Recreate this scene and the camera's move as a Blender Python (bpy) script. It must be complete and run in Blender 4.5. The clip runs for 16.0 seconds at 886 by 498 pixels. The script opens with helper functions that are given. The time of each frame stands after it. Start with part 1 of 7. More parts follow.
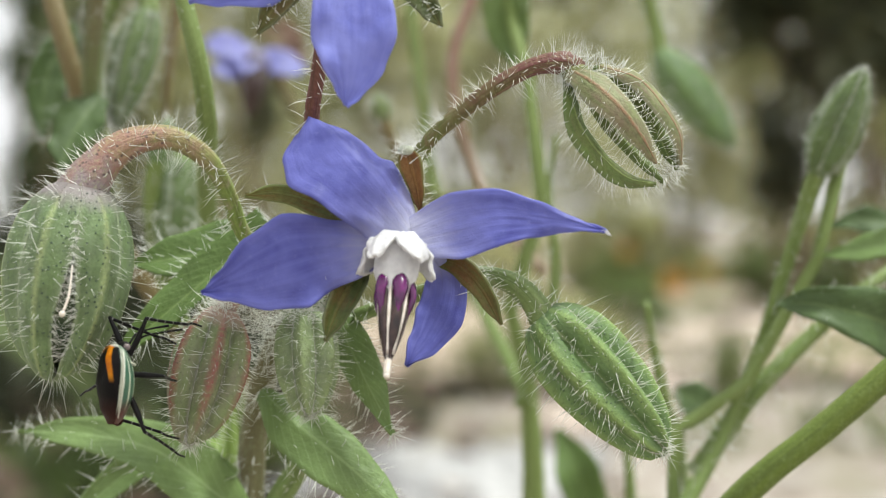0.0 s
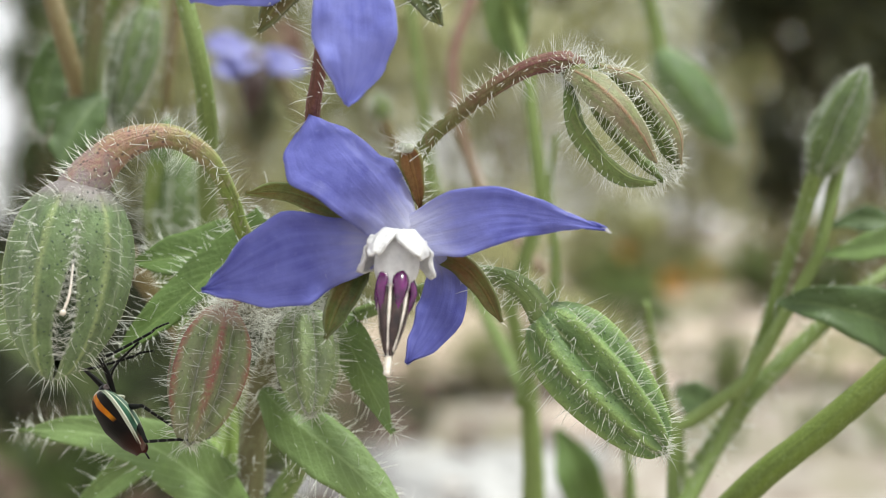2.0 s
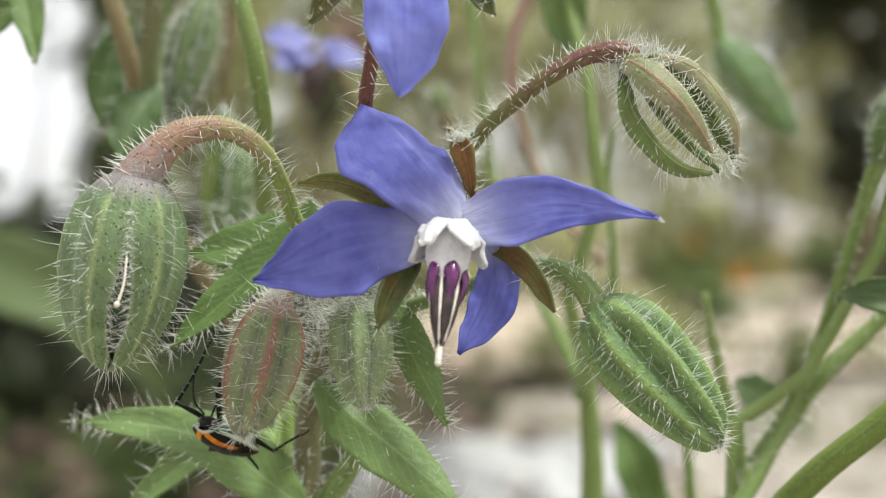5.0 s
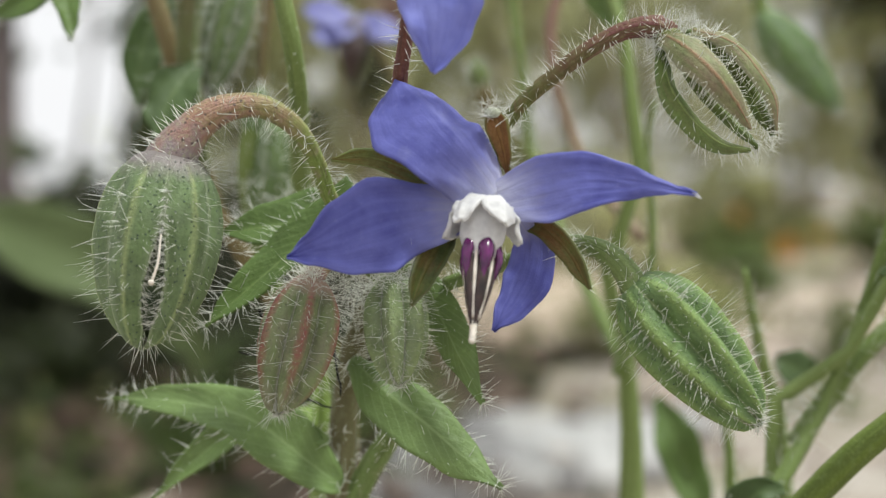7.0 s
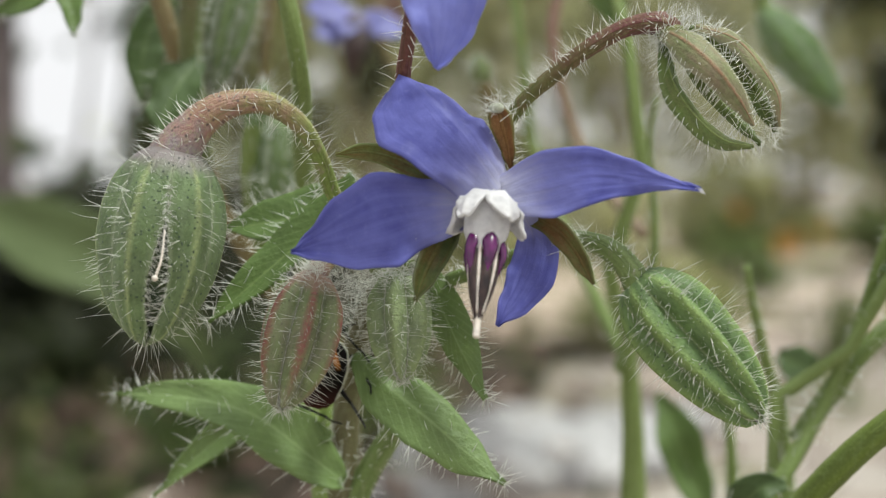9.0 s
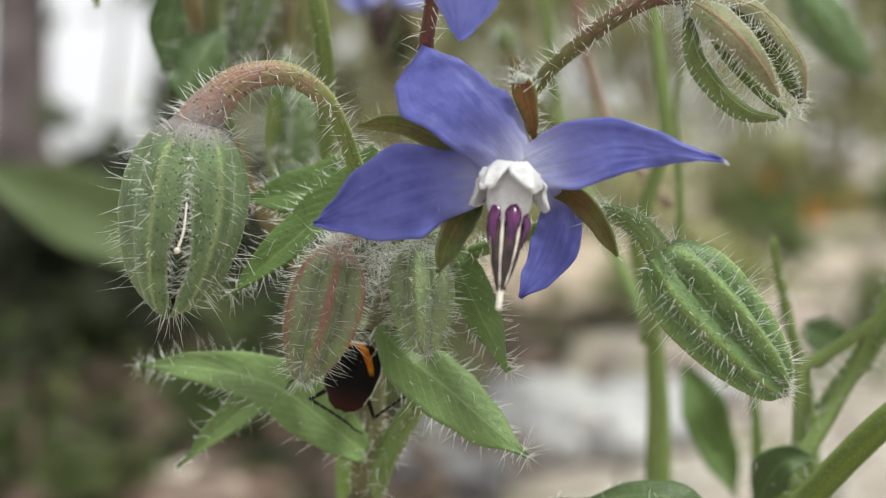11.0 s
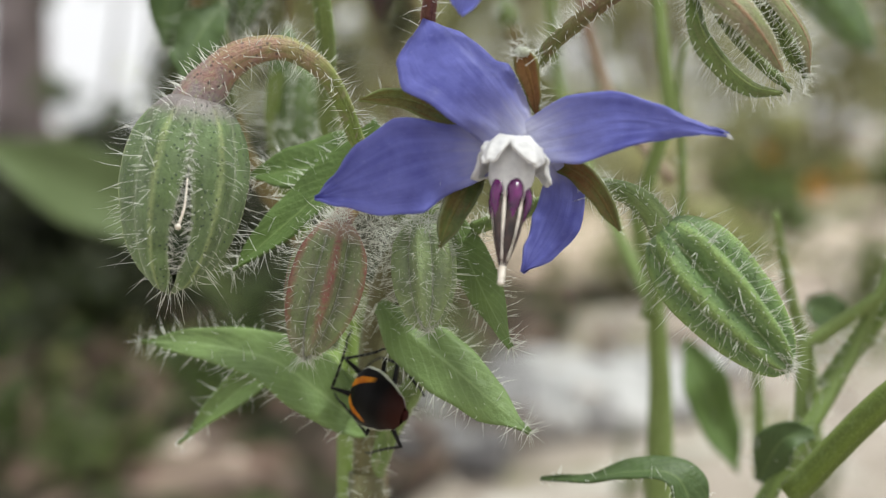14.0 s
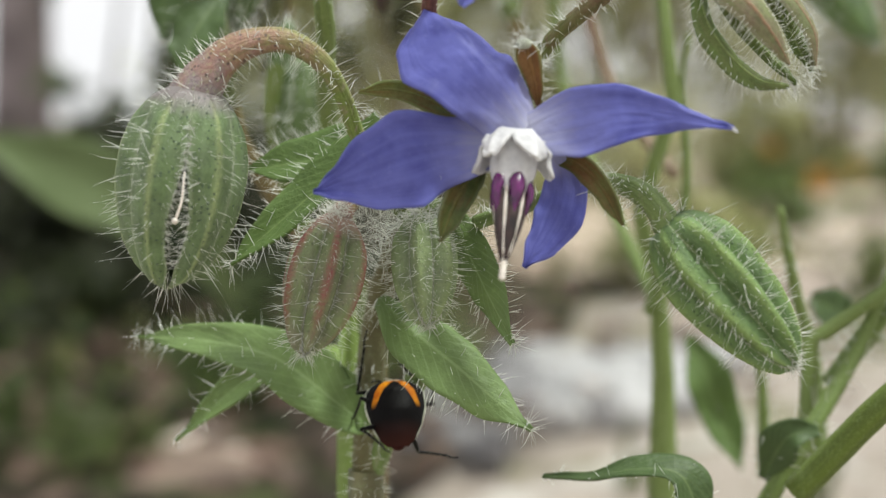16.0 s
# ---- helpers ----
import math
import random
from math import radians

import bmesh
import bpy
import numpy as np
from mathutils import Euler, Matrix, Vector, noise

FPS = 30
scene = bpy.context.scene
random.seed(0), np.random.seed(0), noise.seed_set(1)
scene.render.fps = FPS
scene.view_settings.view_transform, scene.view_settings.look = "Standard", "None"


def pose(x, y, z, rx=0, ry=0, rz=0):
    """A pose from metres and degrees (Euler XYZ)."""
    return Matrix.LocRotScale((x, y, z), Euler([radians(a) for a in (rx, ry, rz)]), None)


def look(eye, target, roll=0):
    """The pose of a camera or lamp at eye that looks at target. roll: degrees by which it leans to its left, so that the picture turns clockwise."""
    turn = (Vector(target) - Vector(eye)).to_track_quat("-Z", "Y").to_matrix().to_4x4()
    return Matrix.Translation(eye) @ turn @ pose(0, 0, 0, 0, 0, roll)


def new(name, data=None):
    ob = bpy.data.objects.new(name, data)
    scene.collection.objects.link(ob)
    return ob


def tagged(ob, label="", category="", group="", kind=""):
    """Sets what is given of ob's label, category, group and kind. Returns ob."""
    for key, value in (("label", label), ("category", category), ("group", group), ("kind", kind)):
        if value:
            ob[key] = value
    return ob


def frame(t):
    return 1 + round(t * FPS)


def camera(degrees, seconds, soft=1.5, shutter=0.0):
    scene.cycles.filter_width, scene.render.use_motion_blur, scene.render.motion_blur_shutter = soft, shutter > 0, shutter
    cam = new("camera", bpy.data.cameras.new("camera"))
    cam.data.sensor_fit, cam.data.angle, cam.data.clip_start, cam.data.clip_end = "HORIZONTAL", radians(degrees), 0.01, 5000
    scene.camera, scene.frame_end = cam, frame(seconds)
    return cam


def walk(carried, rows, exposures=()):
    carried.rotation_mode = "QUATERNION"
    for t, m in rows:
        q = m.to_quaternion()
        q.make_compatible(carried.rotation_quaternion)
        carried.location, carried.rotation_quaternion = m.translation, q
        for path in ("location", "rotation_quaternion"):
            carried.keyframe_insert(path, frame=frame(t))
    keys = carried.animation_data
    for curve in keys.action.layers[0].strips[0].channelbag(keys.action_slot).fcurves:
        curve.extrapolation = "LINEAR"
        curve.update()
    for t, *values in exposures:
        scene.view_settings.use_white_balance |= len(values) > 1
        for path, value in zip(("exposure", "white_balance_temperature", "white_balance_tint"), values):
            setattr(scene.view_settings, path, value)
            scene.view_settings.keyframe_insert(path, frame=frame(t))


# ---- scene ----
cam = camera(30, 16.0, soft=0.8)
cam.data.dof.use_dof = True
cam.data.dof.focus_distance = 0.1065
cam.data.dof.aperture_fstop = 32.0
walk(cam, [
    (0.0, pose(0.00000, -0.00000, 0.27000, 89.00, -0.00, -0.00)),
    (2.0, pose(-0.00004, -0.00012, 0.26990, 89.02, -0.04, -0.01)),
    (4.0, pose(-0.00006, -0.00014, 0.26994, 89.00, -0.16, 0.05)),
    (4.5, pose(0.00027, 0.00017, 0.26987, 88.84, -0.04, 0.50)),
    (5.0, pose(0.00079, 0.00043, 0.26986, 88.74, 0.11, 2.29)),
    (5.2, pose(0.00086, 0.00067, 0.26980, 88.69, 0.08, 2.92)),
    (7.5, pose(0.00133, 0.00116, 0.27019, 87.71, 0.18, 3.81)),
    (8.0, pose(0.00120, 0.00099, 0.27008, 87.77, 0.13, 3.72)),
    (8.5, pose(0.00111, 0.00094, 0.27010, 87.76, 0.14, 3.71)),
    (11.0, pose(0.00146, 0.00144, 0.27041, 86.56, 0.15, 4.80)),
    (11.5, pose(0.00127, 0.00151, 0.27037, 86.25, 0.24, 4.65)),
    (12.0, pose(0.00130, 0.00167, 0.27058, 85.87, 0.24, 4.60)),
    (12.5, pose(0.00130, 0.00187, 0.27048, 85.75, 0.23, 4.59)),
    (13.0, pose(0.00130, 0.00185, 0.27050, 85.69, 0.20, 4.59)),
    (13.5, pose(0.00113, 0.00188, 0.27065, 85.59, 0.16, 4.59)),
    (14.0, pose(0.00132, 0.00187, 0.27044, 85.69, 0.18, 4.81)),
    (14.5, pose(0.00125, 0.00184, 0.27048, 85.67, 0.10, 4.80)),
    (15.0, pose(0.00132, 0.00180, 0.27042, 85.67, 0.14, 4.80)),
    (15.5, pose(0.00118, 0.00186, 0.27053, 85.54, 0.16, 4.72)),
    (16.0, pose(0.00128, 0.00333, 0.27043, 85.46, 0.12, 4.89)),
], exposures=[(0, -0.2), (4.5, -0.2), (5.2, -0.23), (7.5, -0.57), (8.5, -0.57), (11, -0.48), (16, -0.48)])

# ---------------------------------------------------------------- light
world = bpy.data.worlds.new("overcast_sky")
scene.world = world
world.use_nodes = True
wt = world.node_tree
sky = wt.nodes.new("ShaderNodeTexSky")
sky.sky_type, sky.sun_disc = "NISHITA", False
sky.sun_elevation, sky.sun_rotation = radians(66), radians(119)
sky.air_density, sky.dust_density, sky.ozone_density = 1.0, 5.0, 1.0
cloud = wt.nodes.new("ShaderNodeTexNoise")              # an even veil of bright cloud over the blue
cloud.inputs["Scale"].default_value, cloud.inputs["Detail"].default_value = 2.2, 4.0
veil = wt.nodes.new("ShaderNodeMapRange")
veil.inputs["To Min"].default_value, veil.inputs["To Max"].default_value = 0.86, 1.0
white = wt.nodes.new("ShaderNodeMix")
white.data_type = "RGBA"
white.inputs[7].default_value = (10.6, 10.7, 10.85, 1)
wt.links.new(cloud.outputs["Fac"], veil.inputs["Value"])
wt.links.new(veil.outputs[0], white.inputs[0])
wt.links.new(sky.outputs[0], white.inputs[6])
wt.links.new(white.outputs[2], wt.nodes["Background"].inputs[0])
wt.nodes["Background"].inputs[1].default_value = 0.14
lamp = bpy.data.lights.new("sun", "SUN")
lamp.energy, lamp.angle, lamp.color = 5.0, radians(6), (0.93, 0.975, 0.90)
sun = new("sun", lamp)
sun.matrix_world = look((0.5, -0.1, 1.25), (0, 0, 0))

MM = 0.001
ORIGIN = {}


# ---------------------------------------------------------------- materials
class Nodes:
    """Short hand for building node materials."""

    def __init__(self, name):
        self.m = bpy.data.materials.new(name)
        self.m.use_nodes = True
        self.t = self.m.node_tree
        self.bsdf = self.t.nodes["Principled BSDF"]

    def add(self, kind, **values):
        n = self.t.nodes.new("ShaderNode" + kind)
        for k, v in values.items():
            if k in n.inputs:
                n.inputs[k].default_value = v
        return n

    def link(self, a, b):
        self.t.links.new(a, b)

    def coords(self, which="Object"):
        return self.t.nodes.new("ShaderNodeTexCoord").outputs[which]

    def noise(self, scale, detail=3.0, rough=0.55, stretch=None, which="Object"):
        n = self.add("TexNoise", Scale=scale, Detail=detail, Roughness=rough)
        src = self.coords(which)
        if stretch:
            mp = self.add("Mapping")
            mp.inputs["Scale"].default_value = stretch
            self.link(src, mp.inputs[0])
            src = mp.outputs[0]
        self.link(src, n.inputs["Vector"])
        return n.outputs["Fac"]

    def ramp(self, fac, *stops):
        r = self.t.nodes.new("ShaderNodeValToRGB")
        el = r.color_ramp.elements
        while len(el) < len(stops):
            el.new(0.5)
        for e, (p, c) in zip(el, stops):
            e.position = p
            e.color = (*c, 1) if not isinstance(c, (int, float)) else (c, c, c, 1)
        self.link(fac, r.inputs[0])
        return r.outputs[0]

    def mix(self, fac, a, b, mode="MIX"):
        n = self.t.nodes.new("ShaderNodeMix")
        n.data_type, n.blend_type = "RGBA", mode
        for s, v in ((n.inputs[0], fac), (n.inputs[6], a), (n.inputs[7], b)):
            if isinstance(v, (int, float)):
                s.default_value = v
            elif isinstance(v, tuple):
                s.default_value = (*v, 1)
            else:
                self.link(v, s)
        return n.outputs[2]

    def math(self, op, a, b=0.0):
        n = self.t.nodes.new("ShaderNodeMath")
        n.operation = op
        for s, v in ((n.inputs[0], a), (n.inputs[1], b)):
            if isinstance(v, (int, float)):
                s.default_value = v
            else:
                self.link(v, s)
        return n.outputs[0]

    def uv(self):
        s = self.t.nodes.new("ShaderNodeSeparateXYZ")
        self.link(self.coords("UV"), s.inputs[0])
        return s.outputs[0], s.outputs[1]

    def bump(self, height, strength, dist):
        b = self.add("Bump", Strength=strength, Distance=dist)
        self.link(height, b.inputs["Height"])
        self.link(b.outputs[0], self.bsdf.inputs["Normal"])
        return b.outputs[0]

    def done(self, colour, rough=0.5, glow_through=0.0, spec=0.4, coat=0.0):
        b = self.bsdf
        if isinstance(colour, tuple):
            b.inputs["Base Color"].default_value = (*colour, 1)
        else:
            self.link(colour, b.inputs["Base Color"])
        if isinstance(rough, (int, float)):
            b.inputs["Roughness"].default_value = rough
        else:
            self.link(rough, b.inputs["Roughness"])
        b.inputs["Specular IOR Level"].default_value = spec
        b.inputs["Coat Weight"].default_value = coat
        b.inputs["Coat Roughness"].default_value = 0.15
        if glow_through:
            tr = self.t.nodes.new("ShaderNodeBsdfTranslucent")
            if isinstance(colour, tuple):
                tr.inputs[0].default_value = (*colour, 1)
            else:
                self.link(colour, tr.inputs[0])
            mx = self.t.nodes.new("ShaderNodeMixShader")
            mx.inputs[0].default_value = glow_through
            self.link(b.outputs[0], mx.inputs[1])
            self.link(tr.outputs[0], mx.inputs[2])
            self.link(mx.outputs[0], self.t.nodes["Material Output"].inputs[0])
        return self.m


def petal_material(name, deep, light, base, base_end, thru=0.28):
    n = Nodes(name)
    u, v = n.uv()
    streak = n.noise(1.0, 3, 0.5, (11, 1.1, 1), "UV")
    patch = n.noise(260, 3)
    col = n.mix(n.ramp(streak, (0.3, 0.0), (0.72, 0.55)), deep, light)
    # broad soft shading and brighter edges are painted into the petal colour
    col = n.mix(n.ramp(patch, (0.40, 0.0), (0.66, 0.85)), col, light)
    wob = n.math("ADD", v, n.math("MULTIPLY", n.math("SUBTRACT", streak, 0.5), 0.16))
    col = n.mix(n.ramp(wob, (0.0, 0.95), (base_end * 0.45, 0.5), (base_end, 0.12), (base_end * 1.7, 0.0)), col, base)
    rim = n.math("ABSOLUTE", n.math("SUBTRACT", u, 0.5))
    col = n.mix(n.ramp(n.math("ADD", rim, n.math("MULTIPLY", n.math("SUBTRACT", patch, 0.5), 0.12)), (0.40, 0.0), (0.5, 0.4)), col, light)
    fleck = n.noise(2300, 3, 0.7)
    col = n.mix(n.ramp(fleck, (0.58, 0.0), (0.78, 0.12)), col, (0.42, 0.45, 0.80))
    grain = n.noise(7000, 3, 0.7)
    n.bump(n.math("ADD", n.math("ADD", n.math("MULTIPLY", streak, 0.5), n.math("MULTIPLY", grain, 0.2)), n.math("MULTIPLY", patch, 2.6)), 0.8, 0.00018)
    return n.done(col, n.ramp(fleck, (0.4, 0.55), (0.7, 0.36)), thru, spec=0.45)


def sepal_material(name, body, rib, blush, blush_amount, dots, thru=0.12, ribs=0.75, neck=None, rib_width=0.085, margin=0.5, wool=None, fade=False):
    """Green bud scale with a pale rib, dark glands, a reddish flush and a pale or woolly margin."""
    n = Nodes(name)
    u, v = n.uv()
    dist = n.math("ABSOLUTE", n.math("SUBTRACT", u, 0.5))
    tone = n.noise(700, 4)
    col = n.mix(n.ramp(tone, (0.35, 0.0), (0.7, 1.0)), tuple(c * 0.7 for c in body), tuple(min(1, c * 1.25) for c in body))
    flush = n.math("ADD", n.math("MULTIPLY", n.noise(450, 3), 0.5), n.math("MULTIPLY", n.noise(1.0, 3, 0.6, (7, 1.6, 1), "UV"), 0.5))
    col = n.mix(n.math("MULTIPLY", n.ramp(flush, (0.42, 0.0), (0.58, 1.0)), blush_amount), col, blush)
    wav = n.math("ADD", dist, n.math("MULTIPLY", n.math("SUBTRACT", n.noise(1700, 3), 0.5), 0.09))
    grainy = n.ramp(n.noise(4600, 3, 0.7), (0.36, 0.45), (0.6, 1.0))
    rib_here = n.math("MULTIPLY", n.ramp(wav, (rib_width * 0.25, 1.0), (rib_width, 0.0)), n.math("MULTIPLY", grainy, ribs))
    if fade:
        rib_here = n.math("MULTIPLY", rib_here, n.ramp(n.math("ADD", v, n.math("MULTIPLY", n.math("SUBTRACT", tone, 0.5), 0.5)), (0.55, 1.0), (0.92, 0.1)))
    col = n.mix(rib_here, col, rib)
    rim = tuple(min(1, 1.3 * c + 0.10) for c in body) if wool is None else wool
    col = n.mix(n.ramp(n.math("ADD", dist, n.math("MULTIPLY", n.math("SUBTRACT", n.noise(3000, 3), 0.5), 0.10)), (0.38, 0.0), (0.49, margin)), col, rim)
    fine = n.noise(3800, 4, 0.7)
    col = n.mix(n.ramp(fine, (0.45, 0.0), (0.7, 0.2)), col, tuple(min(1, 1.6 * c + 0.04) for c in body))
    col = n.mix(n.ramp(fine, (0.28, 0.45), (0.45, 0.0)), col, tuple(0.5 * c for c in body))
    if neck:
        col = n.mix(n.ramp(n.math("ADD", v, n.math("MULTIPLY", n.math("SUBTRACT", tone, 0.5), 0.12)), (0.04, 0.9), (0.13, 0.0)), col, neck)
    vor = n.add("TexVoronoi", Scale=2700.0, Randomness=1.0)
    n.link(n.coords(), vor.inputs["Vector"])
    dot = n.ramp(vor.outputs["Distance"], (0.10, 1.0), (0.22, 0.0))
    col = n.mix(n.math("MULTIPLY", dot, dots), col, (0.035, 0.06, 0.05))
    n.bump(n.math("ADD", n.math("ADD", n.noise(5200, 3), n.math("MULTIPLY", rib_here, 1.5)), n.math("MULTIPLY", dot, 1.2 if dots else 0.0)), 0.7, 0.0001)
    return n.done(col, 0.5, thru, spec=0.35)


def leaf_material(name, body, rib, thru=0.25):
    n = Nodes(name)
    u, v = n.uv()
    dist = n.math("ABSOLUTE", n.math("SUBTRACT", u, 0.5))
    side = n.math("SINE", n.math("MULTIPLY", n.math("SUBTRACT", v, n.math("MULTIPLY", dist, 0.55)), 75.0))
    vein = n.ramp(n.math("ADD", side, n.math("MULTIPLY", n.noise(700, 2), 0.25)), (0.95, 0.0), (1.15, 0.4))
    tone = n.noise(420, 4)
    col = n.mix(n.ramp(tone, (0.3, 0.0), (0.72, 1.0)), tuple(c * 0.8 for c in body), tuple(c * 1.18 for c in body))
    col = n.mix(vein, col, rib)
    col = n.mix(n.ramp(dist, (0.012, 0.9), (0.035, 0.0)), col, rib)
    col = n.mix(n.ramp(n.noise(2600, 2), (0.6, 0.0), (0.75, 0.35)), col, tuple(c * 1.7 for c in body))
    n.bump(n.math("SUBTRACT", n.math("ADD", n.noise(3600, 3), n.math("MULTIPLY", n.noise(1300, 3), 2.0)), n.math("MULTIPLY", vein, 0.4)), 0.45, 0.00016)
    return n.done(col, 0.5, thru, spec=0.4)


def stem_material(name, low, high, fleck, thru=0.06, dots=0.0, end=None):
    """low below, high above, running along the stem."""
    n = Nodes(name)
    u, v = n.uv()
    t = n.math("ADD", v, n.math("MULTIPLY", n.math("SUBTRACT", n.noise(900, 3), 0.5), 0.5))
    col = n.mix(n.ramp(t, (0.42, 0.0), (0.8, 1.0)), low, high)
    lines = n.noise(1.0, 3, 0.6, (9, 0.9, 1), "UV")
    col = n.mix(n.ramp(lines, (0.4, 0.55), (0.52, 0.0)), col, tuple(0.5 * c for c in low))
    fl = n.noise(1.0, 2, 0.5, (2600, 2600, 700))
    col = n.mix(n.ramp(fl, (0.55, 0.0), (0.72, 0.5)), col, fleck)
    if end:
        col = n.mix(n.ramp(t, (0.78, 0.0), (0.98, 0.9)), col, end)
    fine = n.noise(3600, 4, 0.7)
    col = n.mix(n.ramp(fine, (0.5, 0.0), (0.72, 0.4)), col, tuple(min(1, 1.6 * c + 0.06) for c in low))
    if dots:
        vor = n.add("TexVoronoi", Scale=2100.0, Randomness=1.0)
        n.link(n.coords(), vor.inputs["Vector"])
        col = n.mix(n.math("MULTIPLY", n.ramp(vor.outputs["Distance"], (0.15, 1.0), (0.27, 0.0)), n.math("MULTIPLY", n.ramp(t, (0.5, 0.0), (0.75, 1.0)), dots)), col, (0.06, 0.04, 0.045))
    n.bump(n.math("ADD", n.noise(4200, 3), n.math("MULTIPLY", lines, 2.0)), 0.8, 0.00014)
    return n.done(col, 0.5, thru, spec=0.35)


def plain(name, a, b, scale, rough=0.6, bump=0.4, bdist=0.0001, thru=0.0, spec=0.4, coat=0.0, detail=4):
    n = Nodes(name)
    f = n.noise(scale, detail)
    col = n.mix(n.ramp(f, (0.32, 0.0), (0.68, 1.0)), a, b)
    n.bump(n.noise(scale * 4, 3), bump, bdist)
    return n.done(col, rough, thru, spec=spec, coat=coat)


PETAL = petal_material("blue_petal", (0.066, 0.070, 0.335), (0.19, 0.205, 0.60), (0.66, 0.66, 0.80), 0.26, 0.34)
# lit copy of the petal blue: light from above is in the colour
PETAL_TOP = petal_material("blue_petal_lit", (0.16, 0.18, 0.60), (0.30, 0.33, 0.78), (0.5, 0.5, 0.8), 0.1)
# paler copy for the far flower, with haze mixed into the blue
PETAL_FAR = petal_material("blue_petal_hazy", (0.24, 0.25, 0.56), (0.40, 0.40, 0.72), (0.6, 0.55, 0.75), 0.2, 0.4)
SCALE_WHITE = plain("white_scale", (0.62, 0.61, 0.62), (0.90, 0.89, 0.89), 900, 0.45, 0.8, thru=0.35)
PURPLE = plain("purple_filament", (0.035, 0.002, 0.034), (0.12, 0.006, 0.10), 1200, 0.22, 0.15, coat=0.4)
ANTHER = plain("dark_anther", (0.012, 0.007, 0.007), (0.06, 0.032, 0.028), 1500, 0.35, 0.5)
CREAM = plain("cream_style", (0.72, 0.64, 0.55), (0.88, 0.82, 0.75), 1500, 0.4, 0.3, thru=0.15)
SEPAL_IN = sepal_material("sepal_inside", (0.07, 0.095, 0.02), (0.16, 0.15, 0.04), (0.15, 0.06, 0.018), 0.5, 0.0)
SEPAL_MIXED = sepal_material("sepal_mixed", (0.105, 0.105, 0.026), (0.17, 0.12, 0.035), (0.17, 0.062, 0.018), 0.75, 0.0, margin=0.7, wool=(0.11, 0.13, 0.04))
SEPAL_OLIVE = sepal_material("sepal_olive", (0.17, 0.20, 0.05), (0.24, 0.27, 0.08), (0.21, 0.085, 0.02), 0.6, 0.0, margin=0.7, wool=(0.24, 0.30, 0.10))
SEPAL_BROWN = sepal_material("sepal_brown", (0.19, 0.10, 0.03), (0.26, 0.14, 0.04), (0.22, 0.09, 0.025), 0.8, 0.0, margin=0.7, wool=(0.16, 0.19, 0.06))
SEPAL_GREEN = sepal_material("bud_scale_green", (0.14, 0.208, 0.085), (0.38, 0.45, 0.20), (0.25, 0.30, 0.21), 0.25, 0.9, neck=(0.25, 0.21, 0.215), rib_width=0.085, margin=0.65, wool=(0.36, 0.42, 0.27))
SEPAL_RIGHT = sepal_material("bud_scale_mid_green", (0.115, 0.195, 0.058), (0.29, 0.40, 0.12), (0.20, 0.28, 0.15), 0.3, 0.55, ribs=0.7, rib_width=0.2, margin=0.9, wool=(0.46, 0.52, 0.30))
SEPAL_RED = sepal_material("bud_scale_flushed", (0.20, 0.255, 0.11), (0.32, 0.085, 0.09), (0.23, 0.17, 0.17), 0.45, 0.3, ribs=0.9, rib_width=0.15, fade=True, neck=(0.40, 0.27, 0.22), margin=0.95, wool=(0.56, 0.56, 0.50))
SEPAL_OPEN = sepal_material("bud_scale_open", (0.11, 0.17, 0.035), (0.33, 0.41, 0.14), (0.16, 0.12, 0.06), 0.35, 0.0, rib_width=0.07, margin=0.45)
SEPAL_SPENT = sepal_material("bud_scale_spent", (0.20, 0.225, 0.095), (0.33, 0.15, 0.09), (0.27, 0.175, 0.14), 0.6, 0.0, ribs=0.75, margin=0.85, wool=(0.42, 0.42, 0.30))
SEPAL_PALE = sepal_material("bud_scale_pale", (0.22, 0.285, 0.13), (0.30, 0.38, 0.17), (0.28, 0.32, 0.23), 0.4, 0.05, ribs=0.8, rib_width=0.2, margin=0.85, wool=(0.52, 0.54, 0.45))
SEPAL_FAR = sepal_material("bud_scale_far", (0.11, 0.19, 0.062), (0.23, 0.32, 0.11), (0.16, 0.23, 0.10), 0.3, 0.0, margin=0.8, wool=(0.45, 0.48, 0.34))
SEPAL_FARBUD = sepal_material("bud_scale_farther", (0.10, 0.15, 0.05), (0.16, 0.225, 0.075), (0.145, 0.19, 0.09), 0.3, 0.0, margin=0.9, wool=(0.36, 0.41, 0.27))
# filling of the buds, dark to stand for the shade between scales
CORE = plain("bud_inner_shade", (0.03, 0.05, 0.025), (0.09, 0.12, 0.05), 900, 0.7)
LEAF = leaf_material("leaf_green", (0.175, 0.262, 0.085), (0.26, 0.36, 0.15), 0.2)
LEAF_DARK = leaf_material("leaf_deep_green", (0.065, 0.108, 0.032), (0.125, 0.18, 0.06), 0.18)
LEAF_HAZE = leaf_material("leaf_hazy_green", (0.12, 0.165, 0.06), (0.15, 0.20, 0.08), 0.22)
LEAF_MID = leaf_material("leaf_mid_green", (0.105, 0.172, 0.04), (0.17, 0.245, 0.075), 0.22)
STEM = stem_material("stem_green", (0.155, 0.225, 0.065), (0.20, 0.27, 0.09), (0.33, 0.33, 0.2))
STEM_MAIN = stem_material("stem_main", (0.14, 0.18, 0.065), (0.14, 0.125, 0.06), (0.23, 0.24, 0.135))
STEM_ARCH = stem_material("stem_arch", (0.21, 0.28, 0.065), (0.33, 0.18, 0.14), (0.38, 0.28, 0.24), dots=0.75, end=(0.26, 0.22, 0.23))
